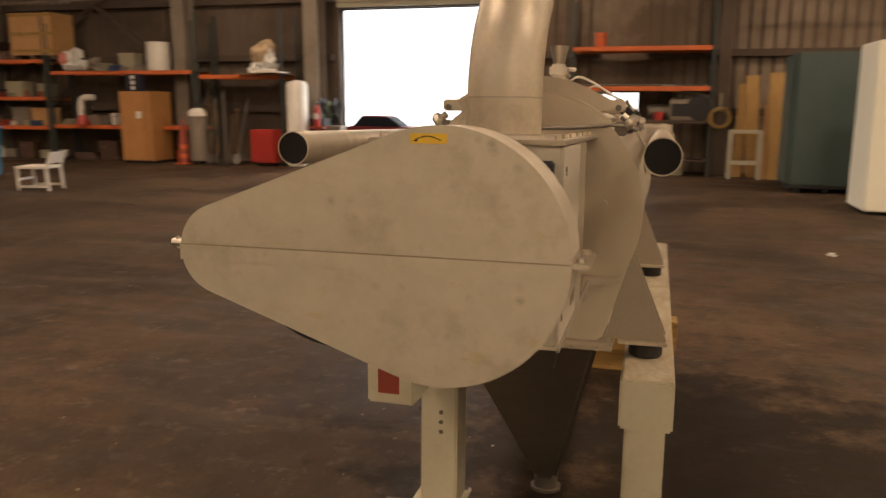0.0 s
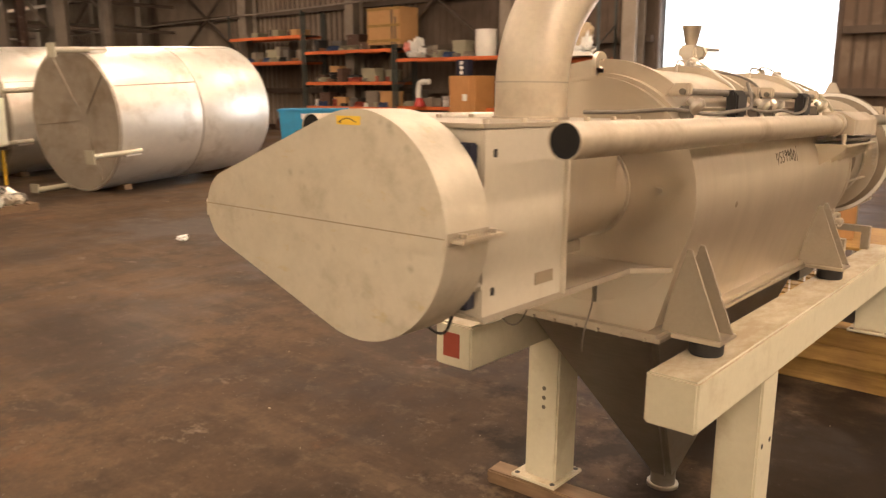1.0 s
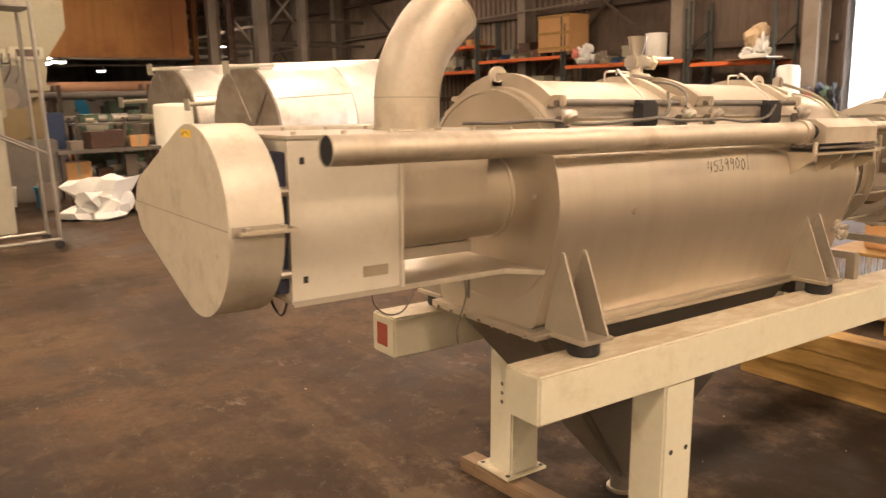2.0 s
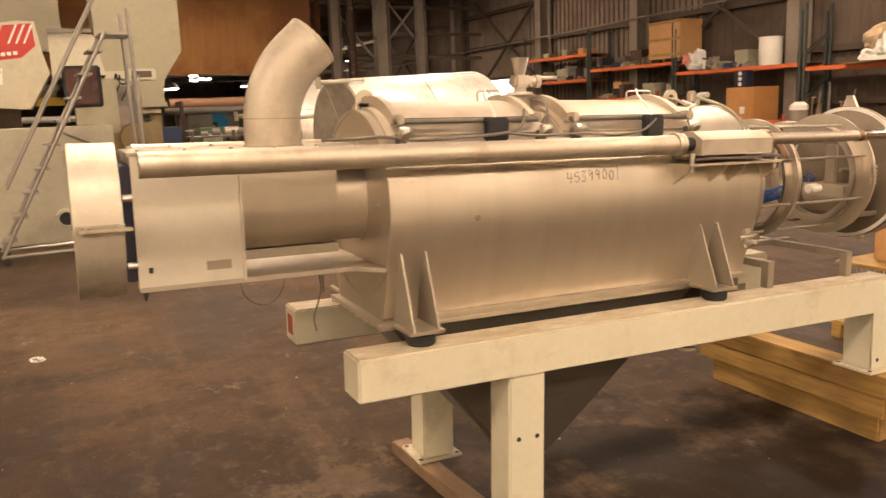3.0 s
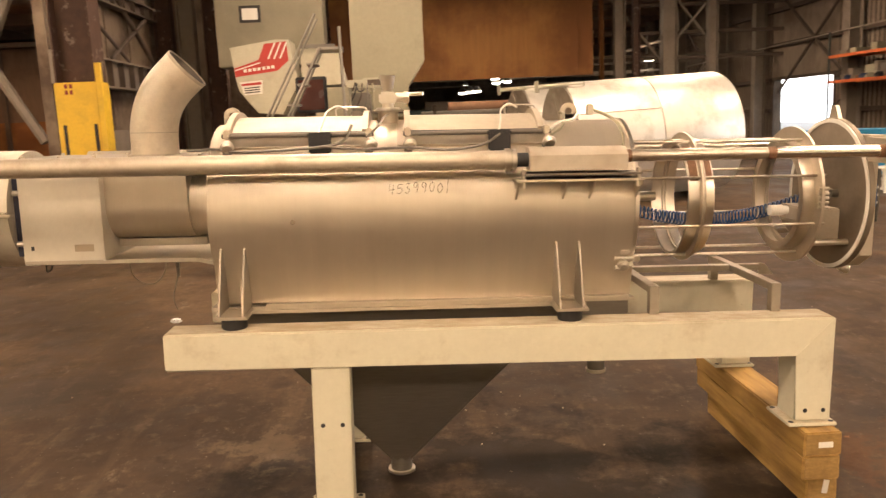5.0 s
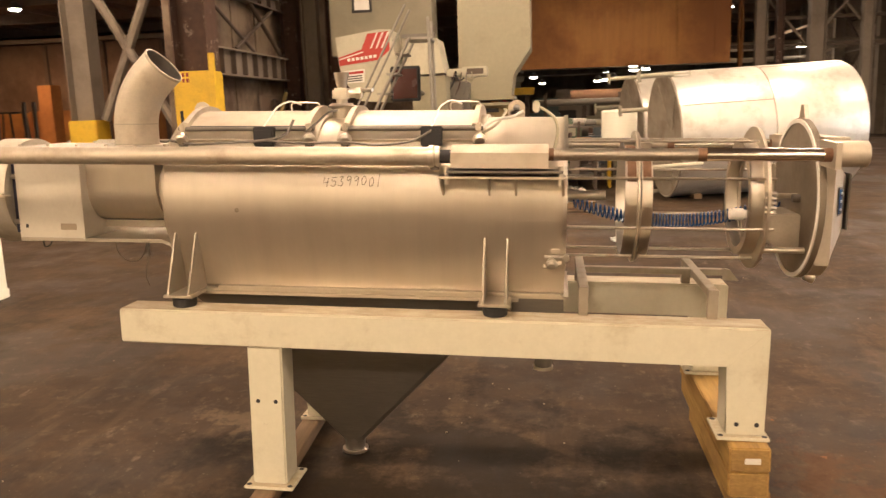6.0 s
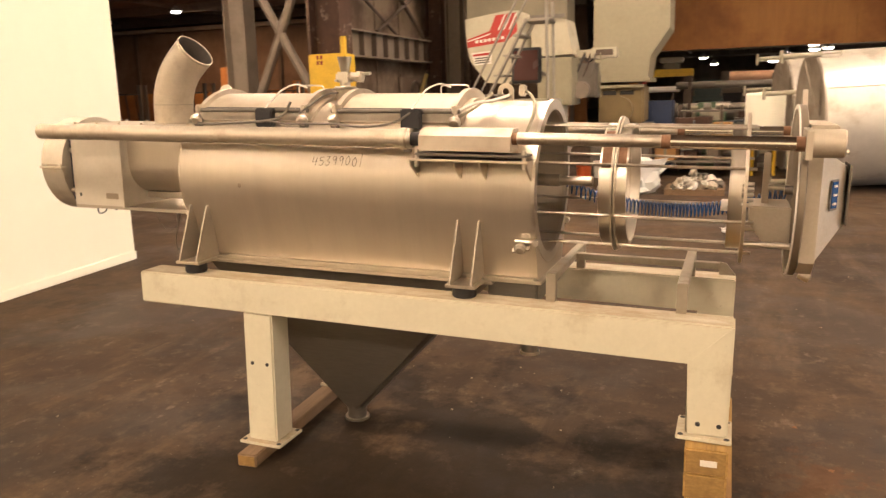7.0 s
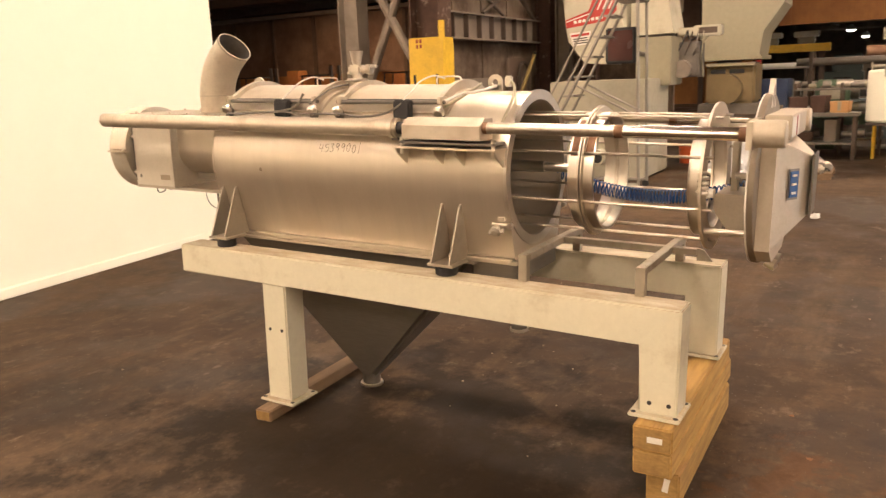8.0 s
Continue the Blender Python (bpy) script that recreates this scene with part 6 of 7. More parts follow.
def crumpled(n, size, seed, flat=0.5):
    """A crumpled lump: a rough ball pushed about by noise."""
    bm = bmesh.new()
    bmesh.ops.create_icosphere(bm, subdivisions=3, radius=1.0)
    for v in bm.verts:
        d = 0.6 + 0.75 * noise.noise(v.co * 1.7 + Vector((seed, 0, 0))) + 0.3 * noise.noise(v.co * 4.5 + Vector((0, seed, 0)))
        v.co = Vector((v.co.x * size * d, v.co.y * size * d, max(0.0, (v.co.z * 0.9 + 0.55) * size * flat * (0.6 + d))))
    return bm


sheet = tagged(part("plastic_sheeting", crumpled(3, 0.5, 3.1, 0.75), FILM), "heap of crumpled white plastic sheeting on the floor", "sheeting")
sheet.matrix_world = Matrix.Translation((-11.0, 3.62, 0.0)) @ Matrix.Diagonal((1.1, 1.5, 0.88, 1))
# pallet heaped with bright fittings
fit_pallet = thing("wooden_pallet", "wooden pallet under a heap of fittings", "pallet", Matrix.Translation((-11.1, 4.7, 0)) @ Matrix.Diagonal((0.95, 0.85, 1, 1)))
for x in (-0.45, 0, 0.45):
    part("stringer", box((x - 0.04, -0.6, 0), (x + 0.04, 0.6, 0.09), 0.003), OLDTIMBER, fit_pallet)
for i in range(6):
    part("slat", box((-0.5, -0.6 + 0.21 * i, 0.09), (0.5, -0.45 + 0.21 * i, 0.11), 0.003), OLDTIMBER, fit_pallet)
for i in range(60):
    r = rng.uniform(0.04, 0.09)
    rad = rng.uniform(0, 1) ** 0.5
    a = rng.uniform(0, 6.28)
    x, y = -11.1 + 0.40 * rad * math.cos(a), 4.7 + 0.47 * rad * math.sin(a)
    z = 0.11 + 0.30 * (1 - rad) * rng.uniform(0.2, 1)
    f = tagged(part("pipe_fitting", ring((0, 0, 0), (0, 0, 1), r * 0.6, r, rng.uniform(0.05, 0.14), 14), (POLISHED, STEEL, DARKSTEEL, POLISHED, WHITE)[i % 5]), "bright steel pipe fitting in a heap on the pallet", "fitting", "heap of fittings")
    f.matrix_world = Matrix.Translation((x, y, z)) @ pose(0, 0, 0, rng.uniform(-70, 70), rng.uniform(-70, 70), rng.uniform(0, 360))

# pallets and a box behind the mixer's rotor
back_pallet = thing("wooden_pallet", "wooden pallet carrying a cardboard box", "pallet", Matrix.Translation((-0.34, 6.96, 0)) @ pose(0, 0, 0, 0, 0, 2) @ Matrix.Diagonal((0.8, 0.8, 1, 1)))
for x in (-0.52, 0, 0.52):
    part("stringer", box((x - 0.045, -0.6, 0), (x + 0.045, 0.6, 0.10), 0.004), TIMBER, back_pallet)
for i in range(7):
    part("slat", box((-0.6, -0.6 + 0.18 * i, 0.10), (0.6, -0.48 + 0.18 * i, 0.122), 0.003), TIMBER, back_pallet)
wire = thing("wire_crate", "white wire mesh crate on the pallet", "crate", Matrix.Translation((-0.34, 6.96, 0.122)) @ pose(0, 0, 0, 0, 0, 2) @ Matrix.Diagonal((0.8, 0.8, 1, 1)))
for k in range(9):
    for s in (-0.5, 0.5):
        part("upright_wire", rod((-0.5 + 0.125 * k, s, 0), (-0.5 + 0.125 * k, s, 0.40), 0.006, n=5), WHITE, wire)
        part("upright_wire", rod((s, -0.5 + 0.125 * k, 0), (s, -0.5 + 0.125 * k, 0.40), 0.006, n=5), WHITE, wire)
part("lid_board", box((-0.58, -0.58, 0.40), (0.58, 0.58, 0.42), 0.004), TIMBER, wire)
far_box(-0.40, 6.97, 0.543, 0.56, 0.56, 0.42, CARDBOARD, "cardboard_carton", "brown cardboard carton on a wire crate", "box", 12)

# scraps on the floor
scraps = bmesh.new()
for i in range(48):
    x, y, s = rng.uniform(-4.5, 3.2), rng.uniform(1.2, 8.5), rng.uniform(0.002, 0.008)
    a = rng.uniform(0, 6.28)
    if i > 38:
        x, y = -0.4 + rng.gauss(0, 0.35), 4.3 + rng.gauss(0, 0.5)
    pts = [(x + s * math.cos(a + k * 1.57) * rng.uniform(0.6, 1.3), y + s * math.sin(a + k * 1.57) * rng.uniform(0.6, 1.3), 0.002) for k in range(4)]
    prism(pts, (0, 0, rng.uniform(0.002, 0.006)), scraps)
tagged(part("floor_scraps", scraps, SMEAR, smooth=False), "small pale scraps scattered over the floor", "scraps", kind="stuff")
for i, (x, y, s) in enumerate(((-3.34, 1.41, 0.055), (2.3, 9.6, 0.06), (3.1, 8.3, 0.05), (-6.4, 5.2, 0.08))):
    w = tagged(part("paper_scrap", crumpled(2, s, i * 2.3, 0.35), FILM, smooth=False), "crumpled white paper scrap on the floor", "paper", "paper scraps")
    w.matrix_world = Matrix.Translation((x, y, 0))
RUSTCHIP = surface("rust_flakes", (0.17, 0.075, 0.025), (0.10, 0.045, 0.02), 0.85, grain_scale=60)
for i, (x, y, s) in enumerate(((-0.15, 5.72, 0.03), (-0.6, 5.6, 0.025), (0.5, 5.72, 0.035), (0.3, 6.0, 0.02), (0.62, 5.6, 0.02), (0.35, 5.78, 0.015))):
    w = tagged(part("rust_flake", crumpled(2, s * 0.6, 9 + i * 1.3, 0.1), RUSTCHIP, smooth=False), "orange-brown rust flakes on the floor", "debris", "rust flakes")
    w.matrix_world = Matrix.Translation((x, y, 0))

# ---------------------------------------------------------------- goods along the north wall
ORANGEPLASTIC = plain("orange_plastic", (0.62, 0.12, 0.03), 0.45)
PINKWRAP = plain("pink_wrap", (0.75, 0.28, 0.22), 0.6)
KRAFT = surface("kraft_wrap", (0.52, 0.40, 0.25), (0.36, 0.22, 0.10), 0.8, grain_scale=18, stain_scale=5, bump=0.4)


def bucket(m, r, h, material, label):
    t = thing("bucket", label, "bucket", m)
    part("shell", lathe((0, 0, 0), (0, 0, 1), [(0, 0), (0, r * 0.86), (h * 0.9, r), (h * 0.92, r * 1.06), (h, r * 1.06), (h, r * 0.97), (0.02, r * 0.82), (0.02, 0)], 22), material, t)
    part("handle", sweep(smooth_line([(-r, 0, h * 0.9), (-r * 0.7, -r * 0.7, h * 0.75), (0, -r * 1.05, h * 0.68), (r * 0.7, -r * 0.7, h * 0.75), (r, 0, h * 0.9)]), 0.006, 5), DARKSTEEL, t)
    return t


def heap(name, m, size, seed, flat, material, label, category):
    ob = tagged(part(name, crumpled(3, size, seed, flat), material, smooth=False), label, category)
    ob.matrix_world = m
    return ob


def extinguisher(m, group=""):
    t = thing("fire_extinguisher", "red fire extinguisher with a black hose by the door", "extinguisher", m, group)
    part("cylinder", lathe((0, 0, 0), (0, 0, 1), [(0, 0), (0, 0.085), (0.02, 0.09), (0.46, 0.09), (0.54, 0.05), (0.57, 0.025), (0.60, 0.025), (0.6, 0)], 20), BRIGHTRED, t)
    part("valve", box((-0.025, -0.05, 0.6), (0.025, 0.04, 0.66), 0.006), DARKSTEEL, t)
    part("lever", box((-0.012, -0.14, 0.66), (0.012, 0.02, 0.68), 0.003), BLACK, t)
    part("hose", sweep(smooth_line([(0.02, 0, 0.63), (0.12, -0.02, 0.55), (0.13, -0.02, 0.3), (0.11, -0.02, 0.12)]), 0.013, 7), BLACK, t)
    part("label", box((-0.05, -0.094, 0.2), (0.05, -0.088, 0.36)), WHITE, t, "white label")
    return t


def shovel(m, length, label):
    t = thing("shovel", label, "shovel", m, "tools leaning on the rack")
    part("handle", rod((0, 0, 0.28), (0, 0, length), 0.018, n=8), OLDTIMBER, t)
    part("grip", rod((-0.06, 0, length), (0.06, 0, length), 0.016, n=8), OLDTIMBER, t)
    part("blade", prism([(-0.11, 0, 0.3), (0.11, 0, 0.3), (0.12, 0, 0.1), (0, 0, 0.0), (-0.12, 0, 0.1)], (0, 0.012, 0)), DARKSTEEL, t)
    return t


# top of the cluttered rack
heap("plastic_sheeting", Matrix.Translation((-16.45, RY + 0.25, 2.63)), 0.42, 5.5, 0.85, FILM, "crumpled white plastic over goods on the rack", "sheeting")
heap("pink_bag", Matrix.Translation((-16.6, RY - 0.12, 2.84)), 0.17, 2.2, 1.0, PINKWRAP, "crumpled pink bag lying on the white plastic", "bag")
heap("cable_heap", Matrix.Translation((-15.75, RY + 0.2, 2.63)), 0.33, 8.1, 0.6, GREYCOLUMN, "grey heap of cables on the rack", "cables")
wrapped = thing("wrapped_bundle", "kraft and plastic wrapped bundle on the rack", "bundle", Matrix.Translation((-10.3, RY + 0.2, 2.50)))
part("lower_wrap", crumpled(3, 0.5, 4.4, 0.45), FILM, wrapped, "white plastic wrap", smooth=False)
tilted = bmesh.new()
bmesh.ops.create_icosphere(tilted, subdivisions=3, radius=1.0)
for vert in tilted.verts:
    d = 1.0 + 0.35 * noise.noise(vert.co * 1.6) + 0.22 * noise.noise(vert.co * 4.5)
    vert.co = Vector((0.10 + 0.34 * d * vert.co.x, 0.3 * d * vert.co.y, 0.62 + 0.30 * d * vert.co.z + 0.1 * vert.co.x))
part("kraft_top", tilted, KRAFT, wrapped, "kraft paper top", smooth=False)
part("pallet_board", box((-0.6, -0.45, -0.005), (0.7, 0.45, 0.03), 0.004), OLDTIMBER, wrapped)
side = crumpled(3, 0.24, 1.6, 1.1)
bmesh.ops.translate(side, vec=(0.3, -0.1, 0.2), verts=side.verts)
part("white_bag", side, FILM, wrapped, "white bag", smooth=False)
tray = thing("steel_tray", "pale steel tray lying across the rack's end", "tray", Matrix.Translation((-9.8, RY - 0.1, 2.50)))
part("pan", box((-0.3, -0.45, 0.03), (0.35, 0.3, 0.06), 0.006), WHITE, tray)
part("lip", box((-0.3, -0.47, 0.03), (0.35, -0.45, 0.12), 0.004), WHITE, tray)
# dark box with three white spots, built as flat discs
gauge = thing("gauge_box", "dark blue box with three white spots", "gauge box", Matrix.Translation((-13.98, RY - 0.35, 2.033)))
part("body", box((-0.22, -0.15, 0), (0.22, 0.15, 0.48), 0.02), DARKBLUE, gauge)
for i in range(3):
    part("dial", rod((0, -0.15, 0.09 + 0.15 * i), (0, -0.17, 0.09 + 0.15 * i), 0.06, n=20), FILM, gauge, "white spot")
# mid-level goods behind the drum
pipe_white = thing("plastic_elbow", "white plastic pipe elbow on a red stand", "pipe fitting", Matrix.Translation((-16.0, RY - 0.1, 1.06)))
part("pipe", sweep(smooth_line([(-0.1, 0, 0.2), (-0.1, 0, 0.6), (0.0, 0, 0.78), (0.35, 0, 0.8)]), 0.09, 14), WHITE, pipe_white)
part("stand", lathe((-0.08, 0, 0), (0, 0, 1), [(0, 0), (0, 0.2), (0.03, 0.2), (0.28, 0.1), (0.28, 0)], 20), BRIGHTRED, pipe_white, "red stand")
for i, (x, z, r) in enumerate(((-15.2, 1.06, 0.14), (-13.0, 0.0, 0.17), (-20.6, 1.88, 0.15), (-19.6, 0.0, 0.17), (-23.1, 2.66, 0.15), (-1.02, 3.12, 0.15))):
    bucket(Matrix.Translation((x, RY + 0.25, z)), r, 0.34, ORANGEPLASTIC if i in (5, 1) else (WHITE, BEIGE, BLACK)[i % 3], "orange plastic bucket on the rack" if i in (5, 1) else "plastic bucket stored on the rack")
# tall orange stand, white-topped post and leaning tools
cone = thing("traffic_cone_stack", "stack of orange traffic cones by the cabinet", "traffic cones", Matrix.Translation((-12.55, RY - 0.35, 0)))
part("base", box((-0.19, -0.19, 0), (0.19, 0.19, 0.04), 0.008), ORANGEPLASTIC, cone)
for i in range(5):
    part("cone", lathe((0, 0, 0.04 + 0.13 * i), (0, 0, 1), [(0, 0.14), (0.70, 0.035), (0.70, 0)], 20), ORANGEPLASTIC if i % 2 else REDPAINT, cone)
shop_vac = thing("shop_vacuum", "grey drum vacuum with a white lid", "vacuum", Matrix.Translation((-12.15, RY - 0.2, 0)))
part("drum", lathe((0, 0, 0.1), (0, 0, 1), [(0, 0), (0, 0.24), (1.25, 0.24), (1.25, 0)], 24), GREYCOLUMN, shop_vac)
part("lid", lathe((0, 0, 1.35), (0, 0, 1), [(0, 0.25), (0.12, 0.24), (0.22, 0.12), (0.22, 0)], 24), WHITE, shop_vac, "white lid")
for a in range(4):
    part("caster", rod((0.18 * math.cos(a * 1.57), 0.18 * math.sin(a * 1.57), 0.0), (0.18 * math.cos(a * 1.57), 0.18 * math.sin(a * 1.57), 0.1), 0.04, n=10), BLACK, shop_vac)
for x, l, ly in ((-11.8, 1.7, 6), (-11.62, 1.5, -4), (-11.5, 1.6, 9), (-11.2, 1.4, -7), (-10.95, 1.55, 3)):
    shovel(Matrix.Translation((x, RY - 0.25, 0)) @ pose(0, 0, 0, -7, ly, 10 * ly), l, "long-handled shovel leaning on the rack")
for x, l, ly in ((-11.95, 1.85, 4), (-11.4, 2.1, -5), (-11.05, 1.9, 8)):
    ob = tagged(part("steel_bar", rod((0, 0, 0), (0, 0, l), 0.03, n=8), DARKSTEEL), "rusty steel bar leaning on the rack", "bar", "tools leaning on the rack")
    ob.matrix_world = Matrix.Translation((x, RY - 0.05, 0)) @ pose(0, 0, 0, -9, ly, 0)
extinguisher(Matrix.Translation((-8.45, RY - 0.25, 1.1)))
bracket = tagged(part("extinguisher_shelf", box((-0.2, -0.14, 1.04), (0.2, 0.2, 1.1), 0.006), REDPAINT), "red wall shelf under the extinguisher", "shelf")
bracket.matrix_world = Matrix.Translation((-8.45, RY - 0.25, 0))
part("post", box((-0.04, 0.0, 0.0), (0.04, 0.08, 1.04)), REDPAINT, bracket)
for x, h, mat, words in ((-8.62, 1.25, BLACK, "black wheeled waste bin by the doorway"), (-8.15, 1.05, GREYCOLUMN, "grey wheeled waste bin by the doorway")):
    t = thing("waste_bin", words, "bin", Matrix.Translation((x, RY + 0.35, 0)), "waste bins")
    part("tub", prism([(-0.18, -0.25, 0.08), (0.18, -0.25, 0.08), (0.22, -0.3, h), (-0.22, -0.3, h)], (0, 0.5, 0)), mat, t)
    part("lid", box((-0.24, -0.33, h), (0.24, 0.24, h + 0.06), 0.02), mat, t)
    for s in (-0.17, 0.17):
        part("wheel", rod((s - 0.03, 0.2, 0.09), (s + 0.03, 0.2, 0.09), 0.09, n=16), BLACK, t)
for x, z, col in ((-8.75, 1.95, DARKBLUE), (-8.35, 1.9, BLACK), (-8.55, 1.85, GREENMACHINE)):
    ob = heap("work_coat", Matrix.Translation((x, RY + 0.72, z - 0.75)), 0.24, x, 1.5, col, "dark coat hanging by the doorway", "coat")
# right-hand rack
machine = thing("compressor", "dark grey compressor under the rack", "compressor", Matrix.Translation((0.95, RY + 0.4, 0)))
part("table_top", box((-0.8, -0.4, 1.28), (0.8, 0.4, 1.35), 0.01), GIRT, machine)
part("table_shelf", box((-0.76, -0.36, 0.35), (0.76, 0.36, 0.39), 0.006), GIRT, machine)
for x in (-0.74, 0.74):
    for y in (-0.34, 0.34):
        part("table_leg", box((x - 0.04, y - 0.04, 0), (x + 0.04, y + 0.04, 1.28), 0.004), GIRT, machine)
part("housing", box((-0.25, -0.35, 1.35), (0.35, 0.3, 1.85), 0.03), GREYCOLUMN, machine)
part("motor", rod((-0.75, -0.05, 1.55), (-0.25, -0.05, 1.55), 0.18, n=22), DARKSTEEL, machine)
part("belt_guard", rod((0.45, -0.36, 1.65), (0.45, -0.22, 1.65), 0.3, n=26), BLACK, machine)
part("red_valve", rod((-0.5, -0.25, 1.35), (-0.5, -0.25, 1.55), 0.11, n=14), BRIGHTRED, machine, "red valve")
part("grille", box((-0.2, -0.362, 1.45), (0.25, -0.35, 1.75)), BLACK, machine)
part("exhaust_pipe", sweep(smooth_line([(0.0, 0, 1.85), (0.0, -0.1, 2.0), (0.3, -0.2, 2.02), (0.62, -0.25, 1.9)]), 0.04, 10), ALUMINIUM, machine)
for i, (x0, z) in enumerate(((-1.4, 2.18), (-1.1, 2.18), (-0.35, 2.18))):
    ob = tagged(part("steel_bar", rod((0, 0, 0), (1.9, 0.05, 0.0), 0.025, n=8), ALUMINIUM if i % 2 else DARKSTEEL), "long steel bar lying on the rack", "bar", "bars on the rack")
    ob.matrix_world = Matrix.Translation((x0, RY + 0.1 + 0.15 * i, z + 0.012))
chain = thing("hanging_hose", "yellow hose coil hanging on a column", "hose", Matrix.Translation((1.85, RY - 0.1, 1.4)))
for i in range(5):
    part("loop", ring((0.02 * (i % 2), -0.05 - 0.045 * i, 0.01 * i), (0, 1, 0.06 * (i - 2)), 0.19 + 0.012 * (i % 3), 0.235 + 0.012 * (i % 3), 0.04, 28), surface("dirty_yellow_rubber", (0.32, 0.20, 0.05), (0.15, 0.09, 0.03), 0.6) if i == 0 else bpy.data.materials["dirty_yellow_rubber"], chain)
part("hook", rod((0, -0.25, 0.22), (0, 0.66, 0.22), 0.02, n=8), DARKSTEEL, chain)
part("strap", box((-0.02, -0.28, 0.2), (0.02, -0.24, 0.6), 0.004), BEIGE, chain)
trestle = thing("white_trestle", "white painted steel trestle frame by the wall", "trestle", Matrix.Translation((2.45, RY - 0.3, 0)))
for x in (-0.33, 0.33):
    for y in (-0.2, 0.2):
        part("leg", box((x - 0.035, y - 0.035, 0), (x + 0.035, y + 0.035, 1.1), 0.004), WHITEENAMEL, trestle)
for z in (0.35, 1.08):
    part("rail", box((-0.36, -0.23, z), (0.36, -0.17, z + 0.07), 0.004), WHITEENAMEL, trestle)
    part("rail", box((-0.36, 0.17, z), (0.36, 0.23, z + 0.07), 0.004), WHITEENAMEL, trestle)


# ---------------------------------------------------------------- yard outside the large door
def parked_car(m, paint, label):
    t = thing("parked_car", label, "car", m)
    bm = prism([(-2.1, -0.85, 0.35), (2.1, -0.85, 0.35), (2.15, -0.85, 0.7), (1.3, -0.85, 0.92), (-1.7, -0.85, 0.95), (-2.15, -0.85, 0.75)], (0, 1.7, 0))
    part("body", bm, paint, t)
    part("cabin", prism([(-1.5, -0.72, 0.93), (0.95, -0.72, 0.91), (0.3, -0.72, 1.38), (-1.1, -0.72, 1.40)], (0, 1.44, 0)), BLACK, t, "dark glazed cabin")
    part("roof", prism([(-1.1, -0.7, 1.40), (0.3, -0.7, 1.38), (0.2, -0.7, 1.43), (-1.0, -0.7, 1.45)], (0, 1.4, 0)), paint, t)
    for x in (-1.35, 1.35):
        for y in (-0.85, 0.65):
            w = part("wheel", rod((x, y, 0.3), (x, y + 0.2, 0.3), 0.31, n=22), BLACK, t)
            part("rim", rod((x, y - 0.01 if y < 0 else y + 0.2, 0.3), (x, y if y < 0 else y + 0.21, 0.3), 0.19, n=18), ALUMINIUM, w)
    return t


parked_car(Matrix.Translation((-10.2, 30.5, 0.0)) @ pose(0, 0, 0, 0, 0, 4) @ Matrix.Diagonal((0.85, 0.9, 0.82, 1)), BRIGHTRED, "red car parked in the bright yard")

# ---------------------------------------------------------------- far bay behind the tank
# the first column is orange to carry the orange light falling on it
for y, w, d, mat in ((12.2, 0.16, 0.3, ORANGEWALL), (13.0, 0.45, 0.4, GREYCOLUMN), (13.75, 0.3, 0.3, RUSTCOLUMN), (15.2, 0.62, 0.5, GREYCOLUMN), (17.15, 0.4, 0.4, GREYCOLUMN)):
    wide_flange("far_column", -31.0, y, w, d, 0, ROOF - 0.3, mat, "steel column at the edge of the far bay")
for z in (4.1, 5.2, 6.4):
    setting("girt", box((-31.6, 11.4, z - 0.07), (-31.45, 20.6, z + 0.07)), GIRT, "brown steel girt", "girt")
for a, b in (((-31.4, 12.6, 6.9), (-31.4, 15.0, 4.0)), ((-31.4, 15.4, 7.0), (-31.4, 17.0, 5.0)), ((-31.4, 15.4, 4.6), (-31.4, 17.0, 6.4))):
    setting("brace", rod(a, b, 0.06, n=8), GREYCOLUMN, "diagonal steel brace", "brace")
for i in range(4):
    setting("roof_rail", box((-60, 2.0 + 4.5 * i, 4.6 + 0.35 * (i % 2)), (-31.8, 2.12 + 4.5 * i, 4.72 + 0.35 * (i % 2))), GREYCOLUMN, "crane rail in the dark bay", "rail")
for i in range(7):
    setting("cross_rail", box((-34.0 - 4.5 * i, 0.8, 4.35 + 0.12 * (i % 3)), (-33.9 - 4.5 * i, 20.5, 4.47 + 0.12 * (i % 3))), GREYCOLUMN, "cross rail in the dark bay", "rail")
for i, (x, y, w, h, mat) in enumerate(((-34, 4.0, 1.6, 2.3, TEAL), (-35, 7.0, 2.2, 2.0, BEIGE), (-36, 10.5, 1.8, 2.6, GREENMACHINE), (-40, 5.2, 2.4, 2.8, GREYCOLUMN), (-42, 9.0, 2.0, 2.4, BLUEPAINT), (-38, 13.0, 2.4, 2.2, BEIGE), (-46, 12.0, 3.0, 2.6, GREYCOLUMN))):
    t = thing("machine_cabinet", "machine with a cabinet body far back in the hall", "machine", Matrix.Translation((x, y, 0)), "machines in the dark bay")
    part("body", box((-0.6, -w / 2, 0.1), (0.6, w / 2, h * 0.7), 0.05), mat, t)
    part("head", box((-0.4, -w / 4, h * 0.7), (0.4, w / 2.2, h), 0.05), mat, t)
    part("window", box((0.6, -w / 5, h * 0.35), (0.61, w / 5, h * 0.6)), BLACK, t)
    part("plinth", box((-0.55, -w / 2.2, 0), (0.55, w / 2.2, 0.1)), BLACK, t)

